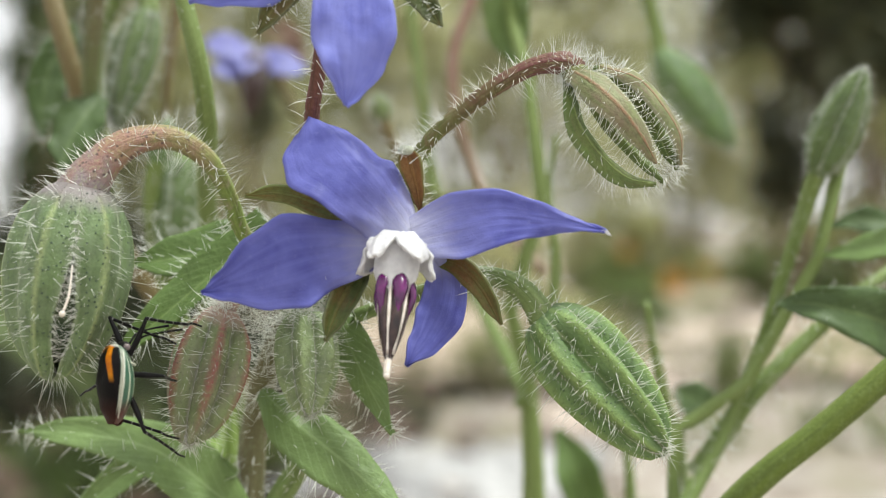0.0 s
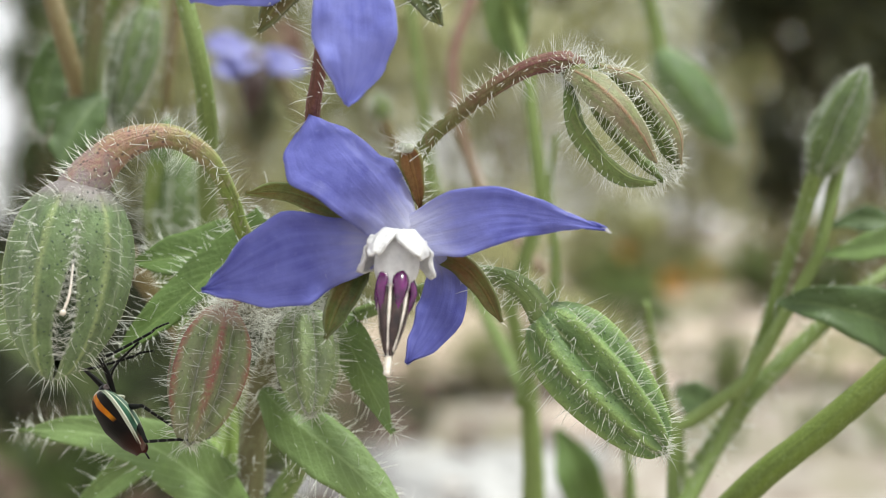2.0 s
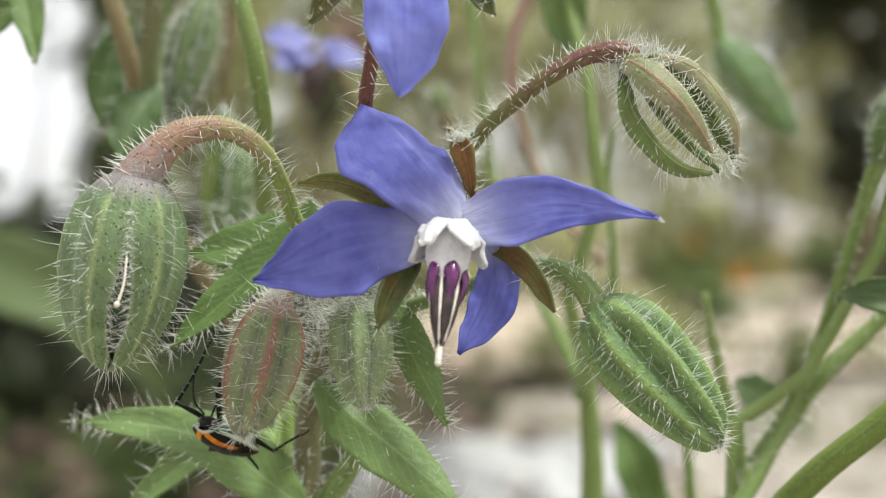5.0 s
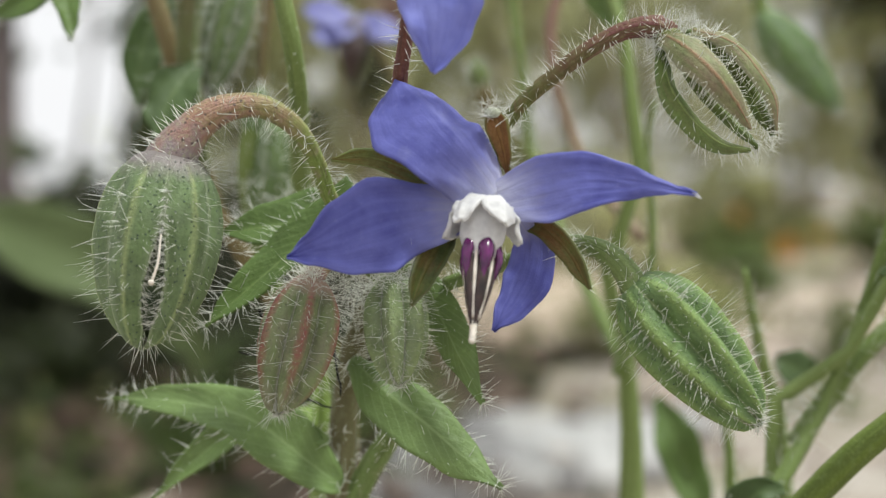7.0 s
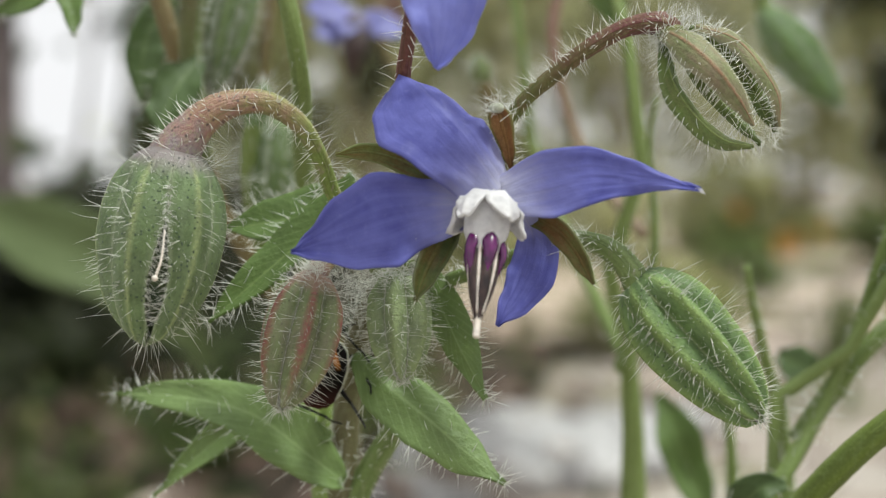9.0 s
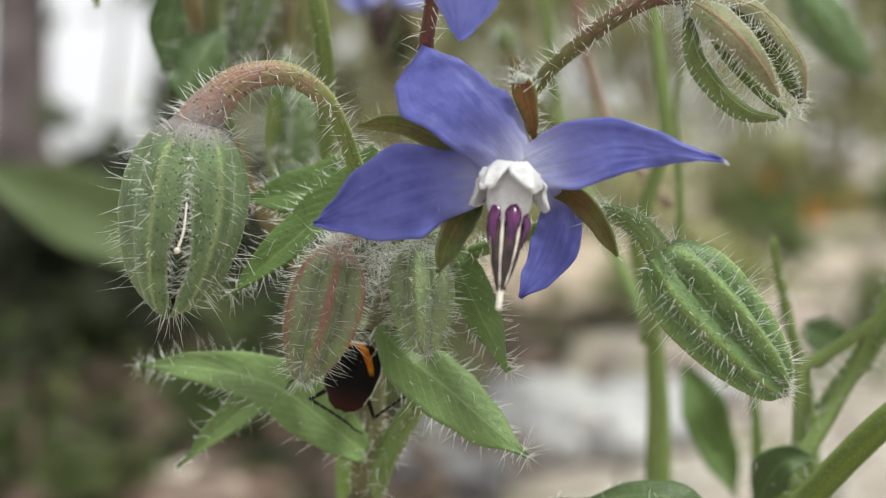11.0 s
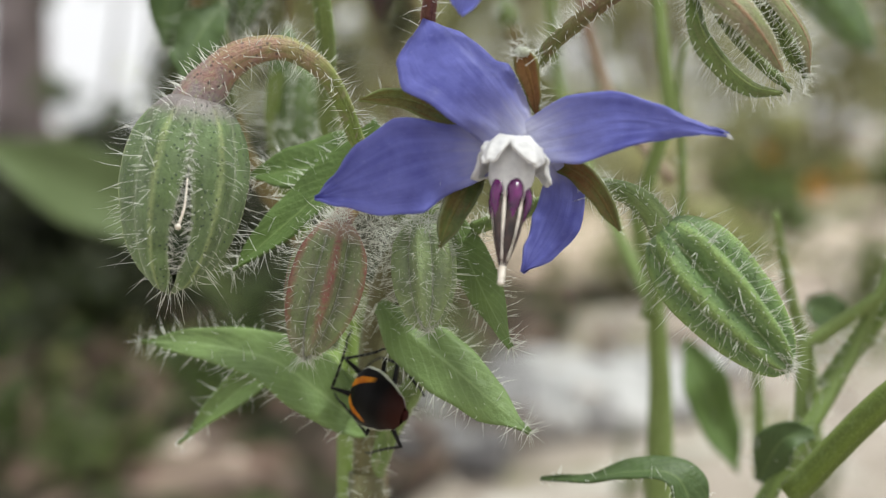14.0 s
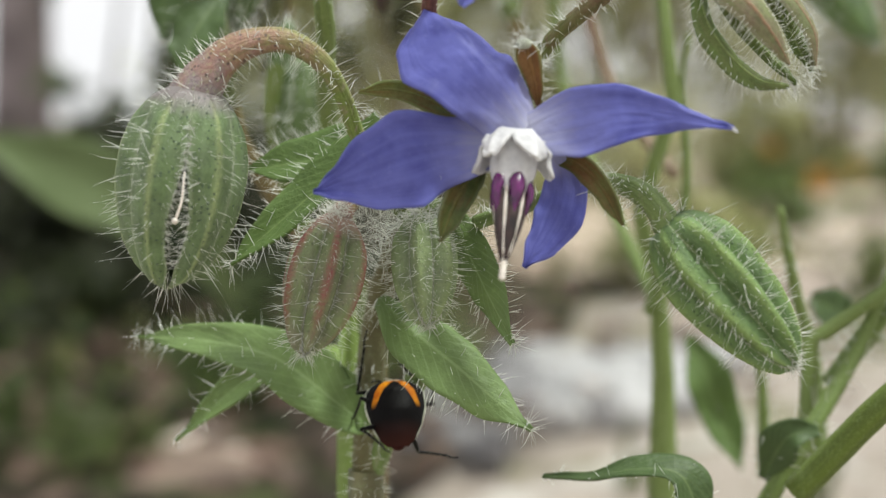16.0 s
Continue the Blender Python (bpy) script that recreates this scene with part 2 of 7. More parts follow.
STEM_RED = stem_material("stem_red_brown", (0.16, 0.18, 0.05), (0.15, 0.055, 0.05), (0.22, 0.12, 0.08))
STEM_BROWN = stem_material("stem_dark_brown", (0.13, 0.05, 0.035), (0.15, 0.055, 0.04), (0.22, 0.11, 0.07))
STEM_FAR = stem_material("stem_far", (0.145, 0.21, 0.05), (0.17, 0.23, 0.065), (0.23, 0.28, 0.11))
STEM_DEEP = stem_material("stem_deep_green", (0.12, 0.17, 0.025), (0.145, 0.195, 0.035), (0.16, 0.22, 0.07))
STEM_YOUNG = stem_material("stem_young", (0.18, 0.27, 0.055), (0.21, 0.30, 0.075), (0.27, 0.34, 0.14))
STEM_PINK = stem_material("stem_far_pink", (0.13, 0.145, 0.045), (0.175, 0.13, 0.055), (0.20, 0.165, 0.085))
STEM_ROSE = stem_material("stem_far_rose", (0.27, 0.20, 0.13), (0.30, 0.17, 0.135), (0.32, 0.23, 0.17))
HAIR = Nodes("white_bristle").done((0.88, 0.89, 0.84), 0.35, 0.4, spec=0.6)


# ---------------------------------------------------------------- mesh helpers (millimetres in, metres out)
def spline(points, n):
    """n + 1 points along a smooth curve through the given ones, evenly in length."""
    p = np.array([tuple(q) for q in points], float)
    if len(p) == 2:
        dense = np.linspace(p[0], p[1], 60)
    else:
        q = np.vstack([2 * p[0] - p[1], p, 2 * p[-1] - p[-2]])
        out = []
        for i in range(1, len(q) - 2):
            a, b, c, d = q[i - 1], q[i], q[i + 1], q[i + 2]
            for s in np.linspace(0, 1, 40, endpoint=False):
                out.append(0.5 * (2 * b + (c - a) * s + (2 * a - 5 * b + 4 * c - d) * s * s + (3 * b - a - 3 * c + d) * s ** 3))
        out.append(p[-1])
        dense = np.array(out)
    length = np.concatenate([[0], np.cumsum(np.linalg.norm(np.diff(dense, axis=0), axis=1))])
    want = np.linspace(0, length[-1], n + 1)
    return np.stack([np.interp(want, length, dense[:, k]) for k in range(3)], 1)


def profile(stops, u):
    """Smooth interpolation of (position, value) stops."""
    for (a, x), (b, y) in zip(stops, stops[1:]):
        if u <= b:
            s = (u - a) / (b - a)
            return x + (y - x) * (s * s * (3 - 2 * s) * 0.5 + s * 0.5)
    return stops[-1][1]


def unit(v):
    v = np.array(tuple(v), float)
    return v / (np.linalg.norm(v) + 1e-12)


def grid(rows, closed=False):
    """A sheet or tube from rows of points, with UVs across and along."""
    bm = bmesh.new()
    uvl = bm.loops.layers.uv.new("UVMap")
    vs = [[bm.verts.new(p) for p in row] for row in rows]
    n, m = len(rows), len(rows[0])
    for i in range(n - 1):
        for j in range(m if closed else m - 1):
            k = (j + 1) % m
            f = bm.faces.new((vs[i][j], vs[i][k], vs[i + 1][k], vs[i + 1][j]))
            f.smooth = True
            w = m if closed else m - 1
            for loop, (a, b) in zip(f.loops, ((j, i), (j + 1, i), (j + 1, i + 1), (j, i + 1))):
                loop[uvl].uv = (a / w, b / (n - 1))
    return bm


def tube(points, radii, sides=12, n=28, cap=True):
    c = spline(points, n)
    t = np.gradient(c, axis=0)
    side = np.cross(unit(t[0]), (0.31, 0.22, 0.92))
    rows = []
    for i, p in enumerate(c):
        d = unit(t[i])
        side = unit(side - d * np.dot(side, d))
        up = np.cross(d, side)
        u = i / n
        r = profile(radii, u) if isinstance(radii, (list, tuple)) else radii
        r *= 1 + 0.04 * noise.noise(Vector(p) * 0.7)
        rows.append([p + r * (math.cos(a) * side + math.sin(a) * up) for a in np.linspace(0, 2 * math.pi, sides, endpoint=False)])
    bm = grid(rows, True)
    if cap:
        bm.verts.ensure_lookup_table()
        for ring, flip in ((bm.verts[:sides], True), (bm.verts[-sides:], False)):
            f = bm.faces.new(ring[::-1] if flip else ring)
            f.smooth = True
    return bm


def blade(spine, width, face, cup=0.0, fold=0.0, wave=0.0, thick=0.18, n=26, m=12, seed=0.0, left=1.0, other=None, roll=0.0):
    """A petal, scale or leaf: a spine, half widths along it, the way its face looks. cup bends the edges towards the
    face, fold makes a V along the rib, wave ripples the rim, left widens one half, other gives the second half its
    own widths, roll curls that half's rim away."""
    c = spline(spine, n)
    t = np.gradient(c, axis=0)
    rows = []
    for i, p in enumerate(c):
        d = unit(t[i])
        nrm = unit(np.array(face) - d * np.dot(face, d))
        side = np.cross(d, nrm)
        u = i / n
        w = max(profile(width, u), 0.01)
        row = []
        for s in np.linspace(-1, 1, m + 1):
            ws = max(profile(other, u), 0.01) if other and s > 0 else w
            q = p + side * ws * s * (left if s < 0 else 1.0)
            h = cup * w * s * s + fold * w * abs(s)
            h -= roll * max(0, s) ** 2
            h += wave * s * s * noise.noise(Vector((u * 5 + seed, s * 1.5, seed * 3.1)))
            h += 0.10 * wave * noise.noise(Vector((u * 9, s * 6, seed + 7)))
            row.append(q + nrm * h)
        rows.append(row)
    bm = grid(rows)
    bm.normal_update()
    if thick:
        bmesh.ops.solidify(bm, geom=bm.faces[:], thickness=thick)
        for f in bm.faces:
            f.smooth = True
    return bm


def ball(centre, radii, axes=None, seg=16, rings=10):
    bm = bmesh.new()
    bmesh.ops.create_uvsphere(bm, u_segments=seg, v_segments=rings, radius=1.0)
    m = Matrix.Diagonal((*radii, 1))
    if axes is not None:
        m = axes.to_4x4() @ m
    bm.transform(Matrix.Translation(centre) @ m)
    for f in bm.faces:
        f.smooth = True
    return bm


def join(*bms):
    out = bms[0]
    for b in bms[1:]:
        me = bpy.data.meshes.new("tmp")
        b.to_mesh(me)
        b.free()
        out.from_mesh(me)
        bpy.data.meshes.remove(me)
    return out


def thing(name, base, label, category, group="", kind=""):
    ob = new(name)
    ob.empty_display_size = 0.01
    ORIGIN[ob.name] = np.array(base, float)
    ob.location = ORIGIN[ob.name] * MM
    return tagged(ob, label, category, group, kind)


def place(name, me, material, parent, label, origin):
    ob = new(name, me)
    me.materials.append(material)
    o = np.array(tuple(origin), float) if origin is not None else (ORIGIN[parent.name] if parent else np.zeros(3))
    ORIGIN[ob.name] = o
    if parent:
        ob.parent = parent
        ob.location = (o - ORIGIN[parent.name]) * MM
    else:
        ob.location = o * MM
    if label:
        ob["label"] = label
    return ob


def part(name, bm, material, parent, label="", origin=None, keep=False):
    me = bpy.data.meshes.new(name)
    o = origin if origin is not None else ORIGIN[parent.name]
    b = bm.copy() if keep else bm
    b.transform(Matrix.Scale(MM, 4) @ Matrix.Translation([-q for q in o]))
    b.to_mesh(me)
    b.free()
    return place(name, me, material, parent, label, o)


def spots(bm, count, rng, keep=None):
    """Random places on a mesh, evenly by area, with their normals."""
    bm.normal_update()
    faces = [f for f in bm.faces if keep is None or keep(f)]
    area = np.array([f.calc_area() for f in faces])
    if not len(faces):
        return []
    pick = rng.choice(len(faces), count, p=area / area.sum())
    out = []
    for k in pick:
        vs = [np.array(v.co) for v in faces[k].verts]
        w = rng.dirichlet([1.0] * len(vs))
        out.append((sum(a * b for a, b in zip(w, vs)), np.array(faces[k].normal)))
    return out


def bristles(parent, places, rng, length=1.4, thick=0.016, along=None, tilt=0.35, mess=0.3, origin=None, name="bristles"):
    """Stiff pale hairs, each a thin curved cone."""
    verts, faces = [], []
    for p, nrm in places:
        d = unit(nrm + (np.array(along) * tilt if along is not None else 0) + rng.normal(0, mess, 3))
        L = 1.25 * length * (rng.uniform(0.6, 1.2) if rng.random() < 0.6 else rng.uniform(0.2, 0.5))
        w = 1.5 * thick * rng.uniform(0.7, 1.25)
        a = unit(np.cross(d, (0.3, 0.5, 0.81)))
        b = np.cross(d, a)
        bend = rng.normal(0, 0.15, 3) * L
        k = len(verts)
        for s, ww in ((-0.06, w * 1.2), (0.55, w * 0.85)):
            c = p + d * L * s + bend * s * s
            for q in range(3):
                g = q * 2.0944
                verts.append(tuple(c + ww * (math.cos(g) * a + math.sin(g) * b)))
        verts.append(tuple(p + d * L + bend))
        for q in range(3):
            r = (q + 1) % 3
            faces.append((k + q, k + r, k + 3 + r, k + 3 + q))
            faces.append((k + 3 + q, k + 3 + r, k + 6))
    o = np.array(tuple(origin), float) if origin is not None else ORIGIN[parent.name]
    me = bpy.data.meshes.new(name)
    me.from_pydata([tuple((np.array(v) - o) * MM) for v in verts], [], faces)
    for f in me.polygons:
        f.use_smooth = True
    ob = place(name, me, HAIR, parent, "fine stiff white hairs", o)
    ob["kind"] = "stuff"
    return ob


TOWARDS = np.array((0.0, -0.99985, 0.0175))  # the way back to the viewer
RNG = np.random.default_rng(11)


# ---------------------------------------------------------------- kinds of plant parts
def stem(parent, name, points, radii, material, hairs=0, length=1.4, label="", sides=12, n=30, tilt=0.0, upto=None):
    bm = tube(points, radii, sides, n)
    sp = spots(bm, hairs, RNG, upto) if hairs else []
    ob = part(name, bm, material, parent, label)
    if hairs:
        bristles(ob, sp, RNG, length, tilt=tilt, mess=0.3)
    return ob


def bud(parent, label, pedicel, radii, tip, R, material, stem_mat, phase=0.0, gap=0.0, hairs=300, hlen=1.4,
        shape=(0.8, 0.6), keel=0.12, stem_hairs=150, thick=0.22, stem_len=1.3, sides=5, halo=0.3, fine=1.0, slit_at=(),
        margin_hairs=1.3, lip=0.1, fuzz=0):
    """A nodding calyx: five ribbed scales round a hollow, on its stalk. The stalk's last point is the neck."""
    neck = np.array(pedicel[-1], float)
    body = tube(list(pedicel) + [neck + (np.array(tip, float) - neck) * 0.10], radii, 14, 38)
    sp = spots(body, stem_hairs, RNG) if stem_hairs else []
    ob = part("flower_bud", body, stem_mat, parent, label, origin=neck)
    if sp:
        bristles(ob, sp, RNG, stem_len, thick=0.0145, mess=0.32)
    axis = np.array(tip, float) - neck
    L = np.linalg.norm(axis)
    A = axis / L
    X = unit(TOWARDS - A * np.dot(TOWARDS, A))
    Y = np.cross(A, X)
    r0 = radii[-1][1] if isinstance(radii, (list, tuple)) else radii

    def radius(u):
        return max(R * math.sin(math.pi * min(1, (0.015 + 0.985 * u)) ** shape[0]) ** shape[1], 0.12 * R * (1 - u) + 0.03 * R)

    face, edges, ridge, inward, velvet = [], [], [], [], []
    for k in range(sides):
        mid = radians(phase + 360 / sides * k)
        rows = []
        for i in range(27):
            u = i / 26
            r = radius(u)
            if u < 0.25:
                r = max(r, r0 * (0.72 + 1.2 * u))
            open_ = gap * min(1, max(0, (u - 0.30) / 0.35)) * (1 - max(0, (u - 0.78) / 0.22))
            half = math.pi / sides * (1.05 if slit_at else 1.13) * min(1.0, 0.7 + (1 - u) * 2.4)
            row = []
            for s in np.linspace(-1, 1, 17):
                parted = k in slit_at and (s > 0) == (k == slit_at[0])      # only the scales beside the slit draw apart
                a = mid + half * s * (1 - open_ if parted else 1)
                pillow = max(0.0, 1 - abs(s) ** 1.9) ** 0.9 + 0.14 * math.exp(-(s / 0.18) ** 2) + lip * max(0, (abs(s) - 0.82) / 0.18)
                rr = r * (1 + keel * (pillow - 0.75) * min(1, u * 5) + 0.025 * noise.noise(Vector((u * 7, s * 2, k + phase))))
                row.append(neck + A * (L * (1.06 * u - 0.06) * (1 + 0.02 * math.sin(k * 2.1))) + rr * (math.cos(a) * X + math.sin(a) * Y))
            rows.append(row)
        bm = grid(rows)
        bm.normal_update()
        c0 = neck + A * L * 0.5
        f = bm.faces[:][len(bm.faces) // 2]
        if np.dot(np.array(f.normal), np.array(f.calc_center_median()) - c0) < 0:
            bmesh.ops.reverse_faces(bm, faces=bm.faces[:])
        face += spots(bm, hairs // sides, RNG)
        velvet += spots(bm, fuzz // sides, RNG)
        edge = []
        for row in rows[2:]:
            for j in ((0, 16) if slit_at else (1, 15)):
                p = np.array(row[j])
                edge.append((p, unit(0.55 * unit(p - (neck + A * np.dot(p - neck, A))) + 0.8 * unit(p - np.array(row[8])))))
        edges += [edge[q] for q in RNG.choice(len(edge), int(hairs * margin_hairs / sides))]
        if k in slit_at:
            j = 16 if k == slit_at[0] else 0
            for row in rows[5:23]:
                for q in range(9):
                    p = np.array(row[j]) + RNG.normal(0, 0.06, 3)
                    inward.append((p, unit(unit(np.array(row[j]) - np.array(row[8])) + 0.35 * A + 0.15 * X)))
        mids = [(np.array(row[j]), unit(np.array(row[j]) - (neck + A * np.dot(np.array(row[j]) - neck, A)))) for row in rows[1:] for j in (6, 8, 10)]
        ridge += [mids[q] for q in RNG.choice(len(mids), hairs // 14)]
        bmesh.ops.solidify(bm, geom=bm.faces[:], thickness=thick)
        for f in bm.faces:
            f.smooth = True
        part("sepal", bm, material, ob)
    for q in range(hairs // 14):
        g = RNG.uniform(0, 6.28)
        ridge.append((neck + A * L * RNG.uniform(0.93, 1.0) + R * 0.12 * (math.cos(g) * X + math.sin(g) * Y), unit(A * 1.2 + math.cos(g) * X + math.sin(g) * Y)))
    bristles(ob, face, RNG, hlen * 0.85, thick=0.015 * fine, along=A, tilt=0.2, mess=0.12)
    bristles(ob, edges, RNG, hlen * 0.5, thick=0.012, along=A, tilt=0.55, mess=0.25)
    bristles(ob, [face[q] for q in RNG.choice(len(face), int(len(face) * halo))], RNG, hlen * 1.05, thick=0.018 * fine, along=A, tilt=0.15, mess=0.25)
    if velvet:
        bristles(ob, velvet, RNG, hlen * 0.13, thick=0.007, along=A, tilt=0.9, mess=0.3, name="velvet")
    if inward:
        bristles(ob, inward, RNG, hlen * 0.5, thick=0.011, mess=0.4, name="slit_bristles")
    bristles(ob, ridge, RNG, hlen, thick=0.018 * fine, along=A, tilt=0.15, mess=0.15)
    m = Matrix((X, Y, A)).transposed()
    part("bud_core", ball(neck + A * L * 0.47, (R * 0.92 * (1 - 0.72 * keel), R * 0.92 * (1 - 0.72 * keel), L * 0.44), m), CORE, ob, "bud filling, coloured dark for the shade inside")
    return ob


def leaf(parent, label, spine, width, face, material, cup=0.1, fold=0.25, wave=0.5, hairs=160, hlen=1.2, left=1.0, seed=0.0, name="leaf"):
    bm = blade(spine, width, face, cup, fold, wave, 0.16, 30, 12, seed, left)
    ob = part(name, bm, material, parent, label, keep=True)
    if hairs:
        c = spline(spine, 40)
        sp = spots(bm, int(hairs * 0.15), RNG)
        rim = [v for v in bm.verts if v.is_boundary or any(len(e.link_faces) == 2 and e.calc_face_angle(0) > 0.9 for e in v.link_edges)]
        if rim:
            for q in RNG.choice(len(rim), int(hairs * 0.6)):
                p = np.array(rim[q].co)
                i = int(np.argmin(np.linalg.norm(c - p, axis=1)))
                sp.append((p, unit(unit(p - c[i]) + 0.5 * unit(c[min(i + 1, 40)] - c[max(i - 1, 0)]))))
        bristles(ob, sp, RNG, hlen * 1.0, thick=0.0125, mess=0.25)
    bm.free()
    return ob


# ---------------------------------------------------------------- the borage plant in front
plant = thing("borage_plant", (-13.67, 116.28, 0.0), "flowering borage with hairy buds, blue star flower and green leaves", "borage plant")
stem(plant, "stem", [(-13.83, 116.28, -4.0), (-14.42, 120.50, 223.99), (-14.34, 120.82, 242.64), (-14.18, 120.96, 250.52), (-13.76, 121.05, 255.49), (-12.47, 119.13, 260.21), (-10.01, 115.20, 264.09), (-6.24, 111.24, 266.96)],
     [(0, 2.4), (0.6, 1.55), (0.86, 1.35), (0.95, 0.95), (1, 0.6)], STEM_MAIN, 620, 0.8, "pale green stem with a brown flush", n=60, upto=lambda f: f.calc_center_median().z > 232)
stem(plant, "side_branch", [(-14.26, 120.85, 244.30), (-12.47, 120.43, 248.74), (-9.46, 119.01, 253.49), (-8.04, 118.04, 255.45)], [(0, 0.95), (1, 0.8)], STEM, 110, 0.9)
stem(plant, "flower_stalk", [(-6.24, 111.24, 266.57), (-7.73, 108.30, 270.37), (-8.39, 105.90, 275.78), (-7.84, 103.96, 279.22), (-7.45, 103.00, 281.59), (-6.96, 102.56, 285.03)],
     [(0, 0.6), (1, 0.42)], STEM_BROWN, 230, 1.5, "dark red-brown hairy stalk")

wool = [(np.array((-11.5, 116.6, 261.5)) + RNG.normal(0, 1, 3) * (1.6, 1.0, 2.4), unit((RNG.normal(0, 1), -0.7, RNG.normal(0.1, 0.7)))) for _ in range(240)]
bristles(plant, wool, RNG, 1.2, thick=0.012, mess=0.3, origin=(-11.5, 116.6, 261.5), name="stem_wool")

# the big nodding bud beside the flower
b = bud(plant, "large green calyx, dark-speckled, hanging on a pink arched stalk",
        [(-7.54, 113.70, 264.17), (-10.85, 111.73, 266.18), (-13.15, 109.28, 269.06), (-13.96, 107.83, 271.65), (-15.11, 106.36, 273.88), (-17.06, 105.39, 275.18), (-19.27, 104.69, 275.07), (-21.17, 104.37, 273.92), (-22.95, 104.32, 271.60)],
        [(0, 0.5), (0.45, 0.55), (0.7, 0.78), (0.82, 1.1), (0.92, 1.5), (1, 1.9)], (-24.66, 104.12, 259.95), 3.75, SEPAL_GREEN, STEM_ARCH, phase=-46, sides=6, gap=0.42,
        hairs=210, hlen=1.55, fine=0.68, shape=(0.86, 0.42), keel=0.2, lip=0.35, slit_at=(0, 1), margin_hairs=0.3, stem_hairs=560, stem_len=1.1, fuzz=600)
part("style", join(tube([(-22.62, 100.85, 267.24), (-22.73, 100.42, 265.53), (-23.01, 100.10, 264.45)], [(0, 0.07), (1, 0.1)], 8, 10), ball((-23.05, 100.00, 264.32), (0.2, 0.2, 0.19))), CREAM, b, "thin cream style in the gap")

# the green bud on the other side
bud(plant, "plump green calyx with raised ribs and white bristles",
    [(-5.96, 113.20, 263.42), (-1.67, 111.23, 265.05), (1.72, 109.25, 266.26), (3.91, 107.75, 266.13), (5.51, 106.73, 265.14), (6.75, 106.10, 263.32)],
    [(0, 0.5), (0.6, 0.62), (0.85, 0.85), (1, 1.3)], (14.21, 105.26, 255.22), 2.6, SEPAL_RIGHT, STEM, phase=22, sides=7, gap=0.0, hairs=360, hlen=1.3, fine=0.75, halo=0.3,
    shape=(0.68, 0.40), keel=0.5, lip=0.2, margin_hairs=2.2, stem_hairs=420, stem_len=0.85, fuzz=800)

# the opened, faded calyx on its red stalk
pts = [(-6.24, 111.24, 266.96), (-3.53, 109.82, 271.12), (-1.18, 108.38, 274.88), (1.14, 107.42, 276.96), (3.50, 106.75, 278.67), (5.85, 106.47, 279.88), (7.85, 106.47, 280.09), (8.94, 106.46, 279.51)]
bm = tube(pts, [(0, 0.45), (0.5, 0.5), (0.85, 0.6), (0.95, 0.8), (1, 0.6)], 14, 38)
bm = join(bm, ball((8.57, 106.38, 279.36), (1.0, 0.85, 0.8)))
sp = spots(bm, 520, RNG)
spent = part("flower_bud", bm, STEM_RED, plant, "spent calyx with parted red-green scales and long white hairs", origin=(7.85, 106.47, 280.09))
bristles(spent, sp, RNG, 1.1, thick=0.0145, mess=0.3)
neck_hairs = [(np.array((8.03, 106.46, 279.44)) + RNG.normal(0, 0.35, 3), unit((RNG.normal(-0.4, 0.7), -0.6, RNG.normal(-0.2, 0.8)))) for _ in range(240)]
bristles(spent, neck_hairs, RNG, 0.95, mess=0.2)
for px in ((8.25, 106.07, 280.06), (9.26, 106.08, 280.20), (10.26, 105.87, 280.04), (11.25, 105.67, 279.66)):
    wool = [(np.array(px) + RNG.normal(0, 0.3, 3), unit((RNG.normal(0.15, 0.5), -0.35, RNG.normal(0.9, 0.5)))) for _ in range(16)]
    bristles(spent, wool, RNG, 0.8, thick=0.015, mess=0.2)
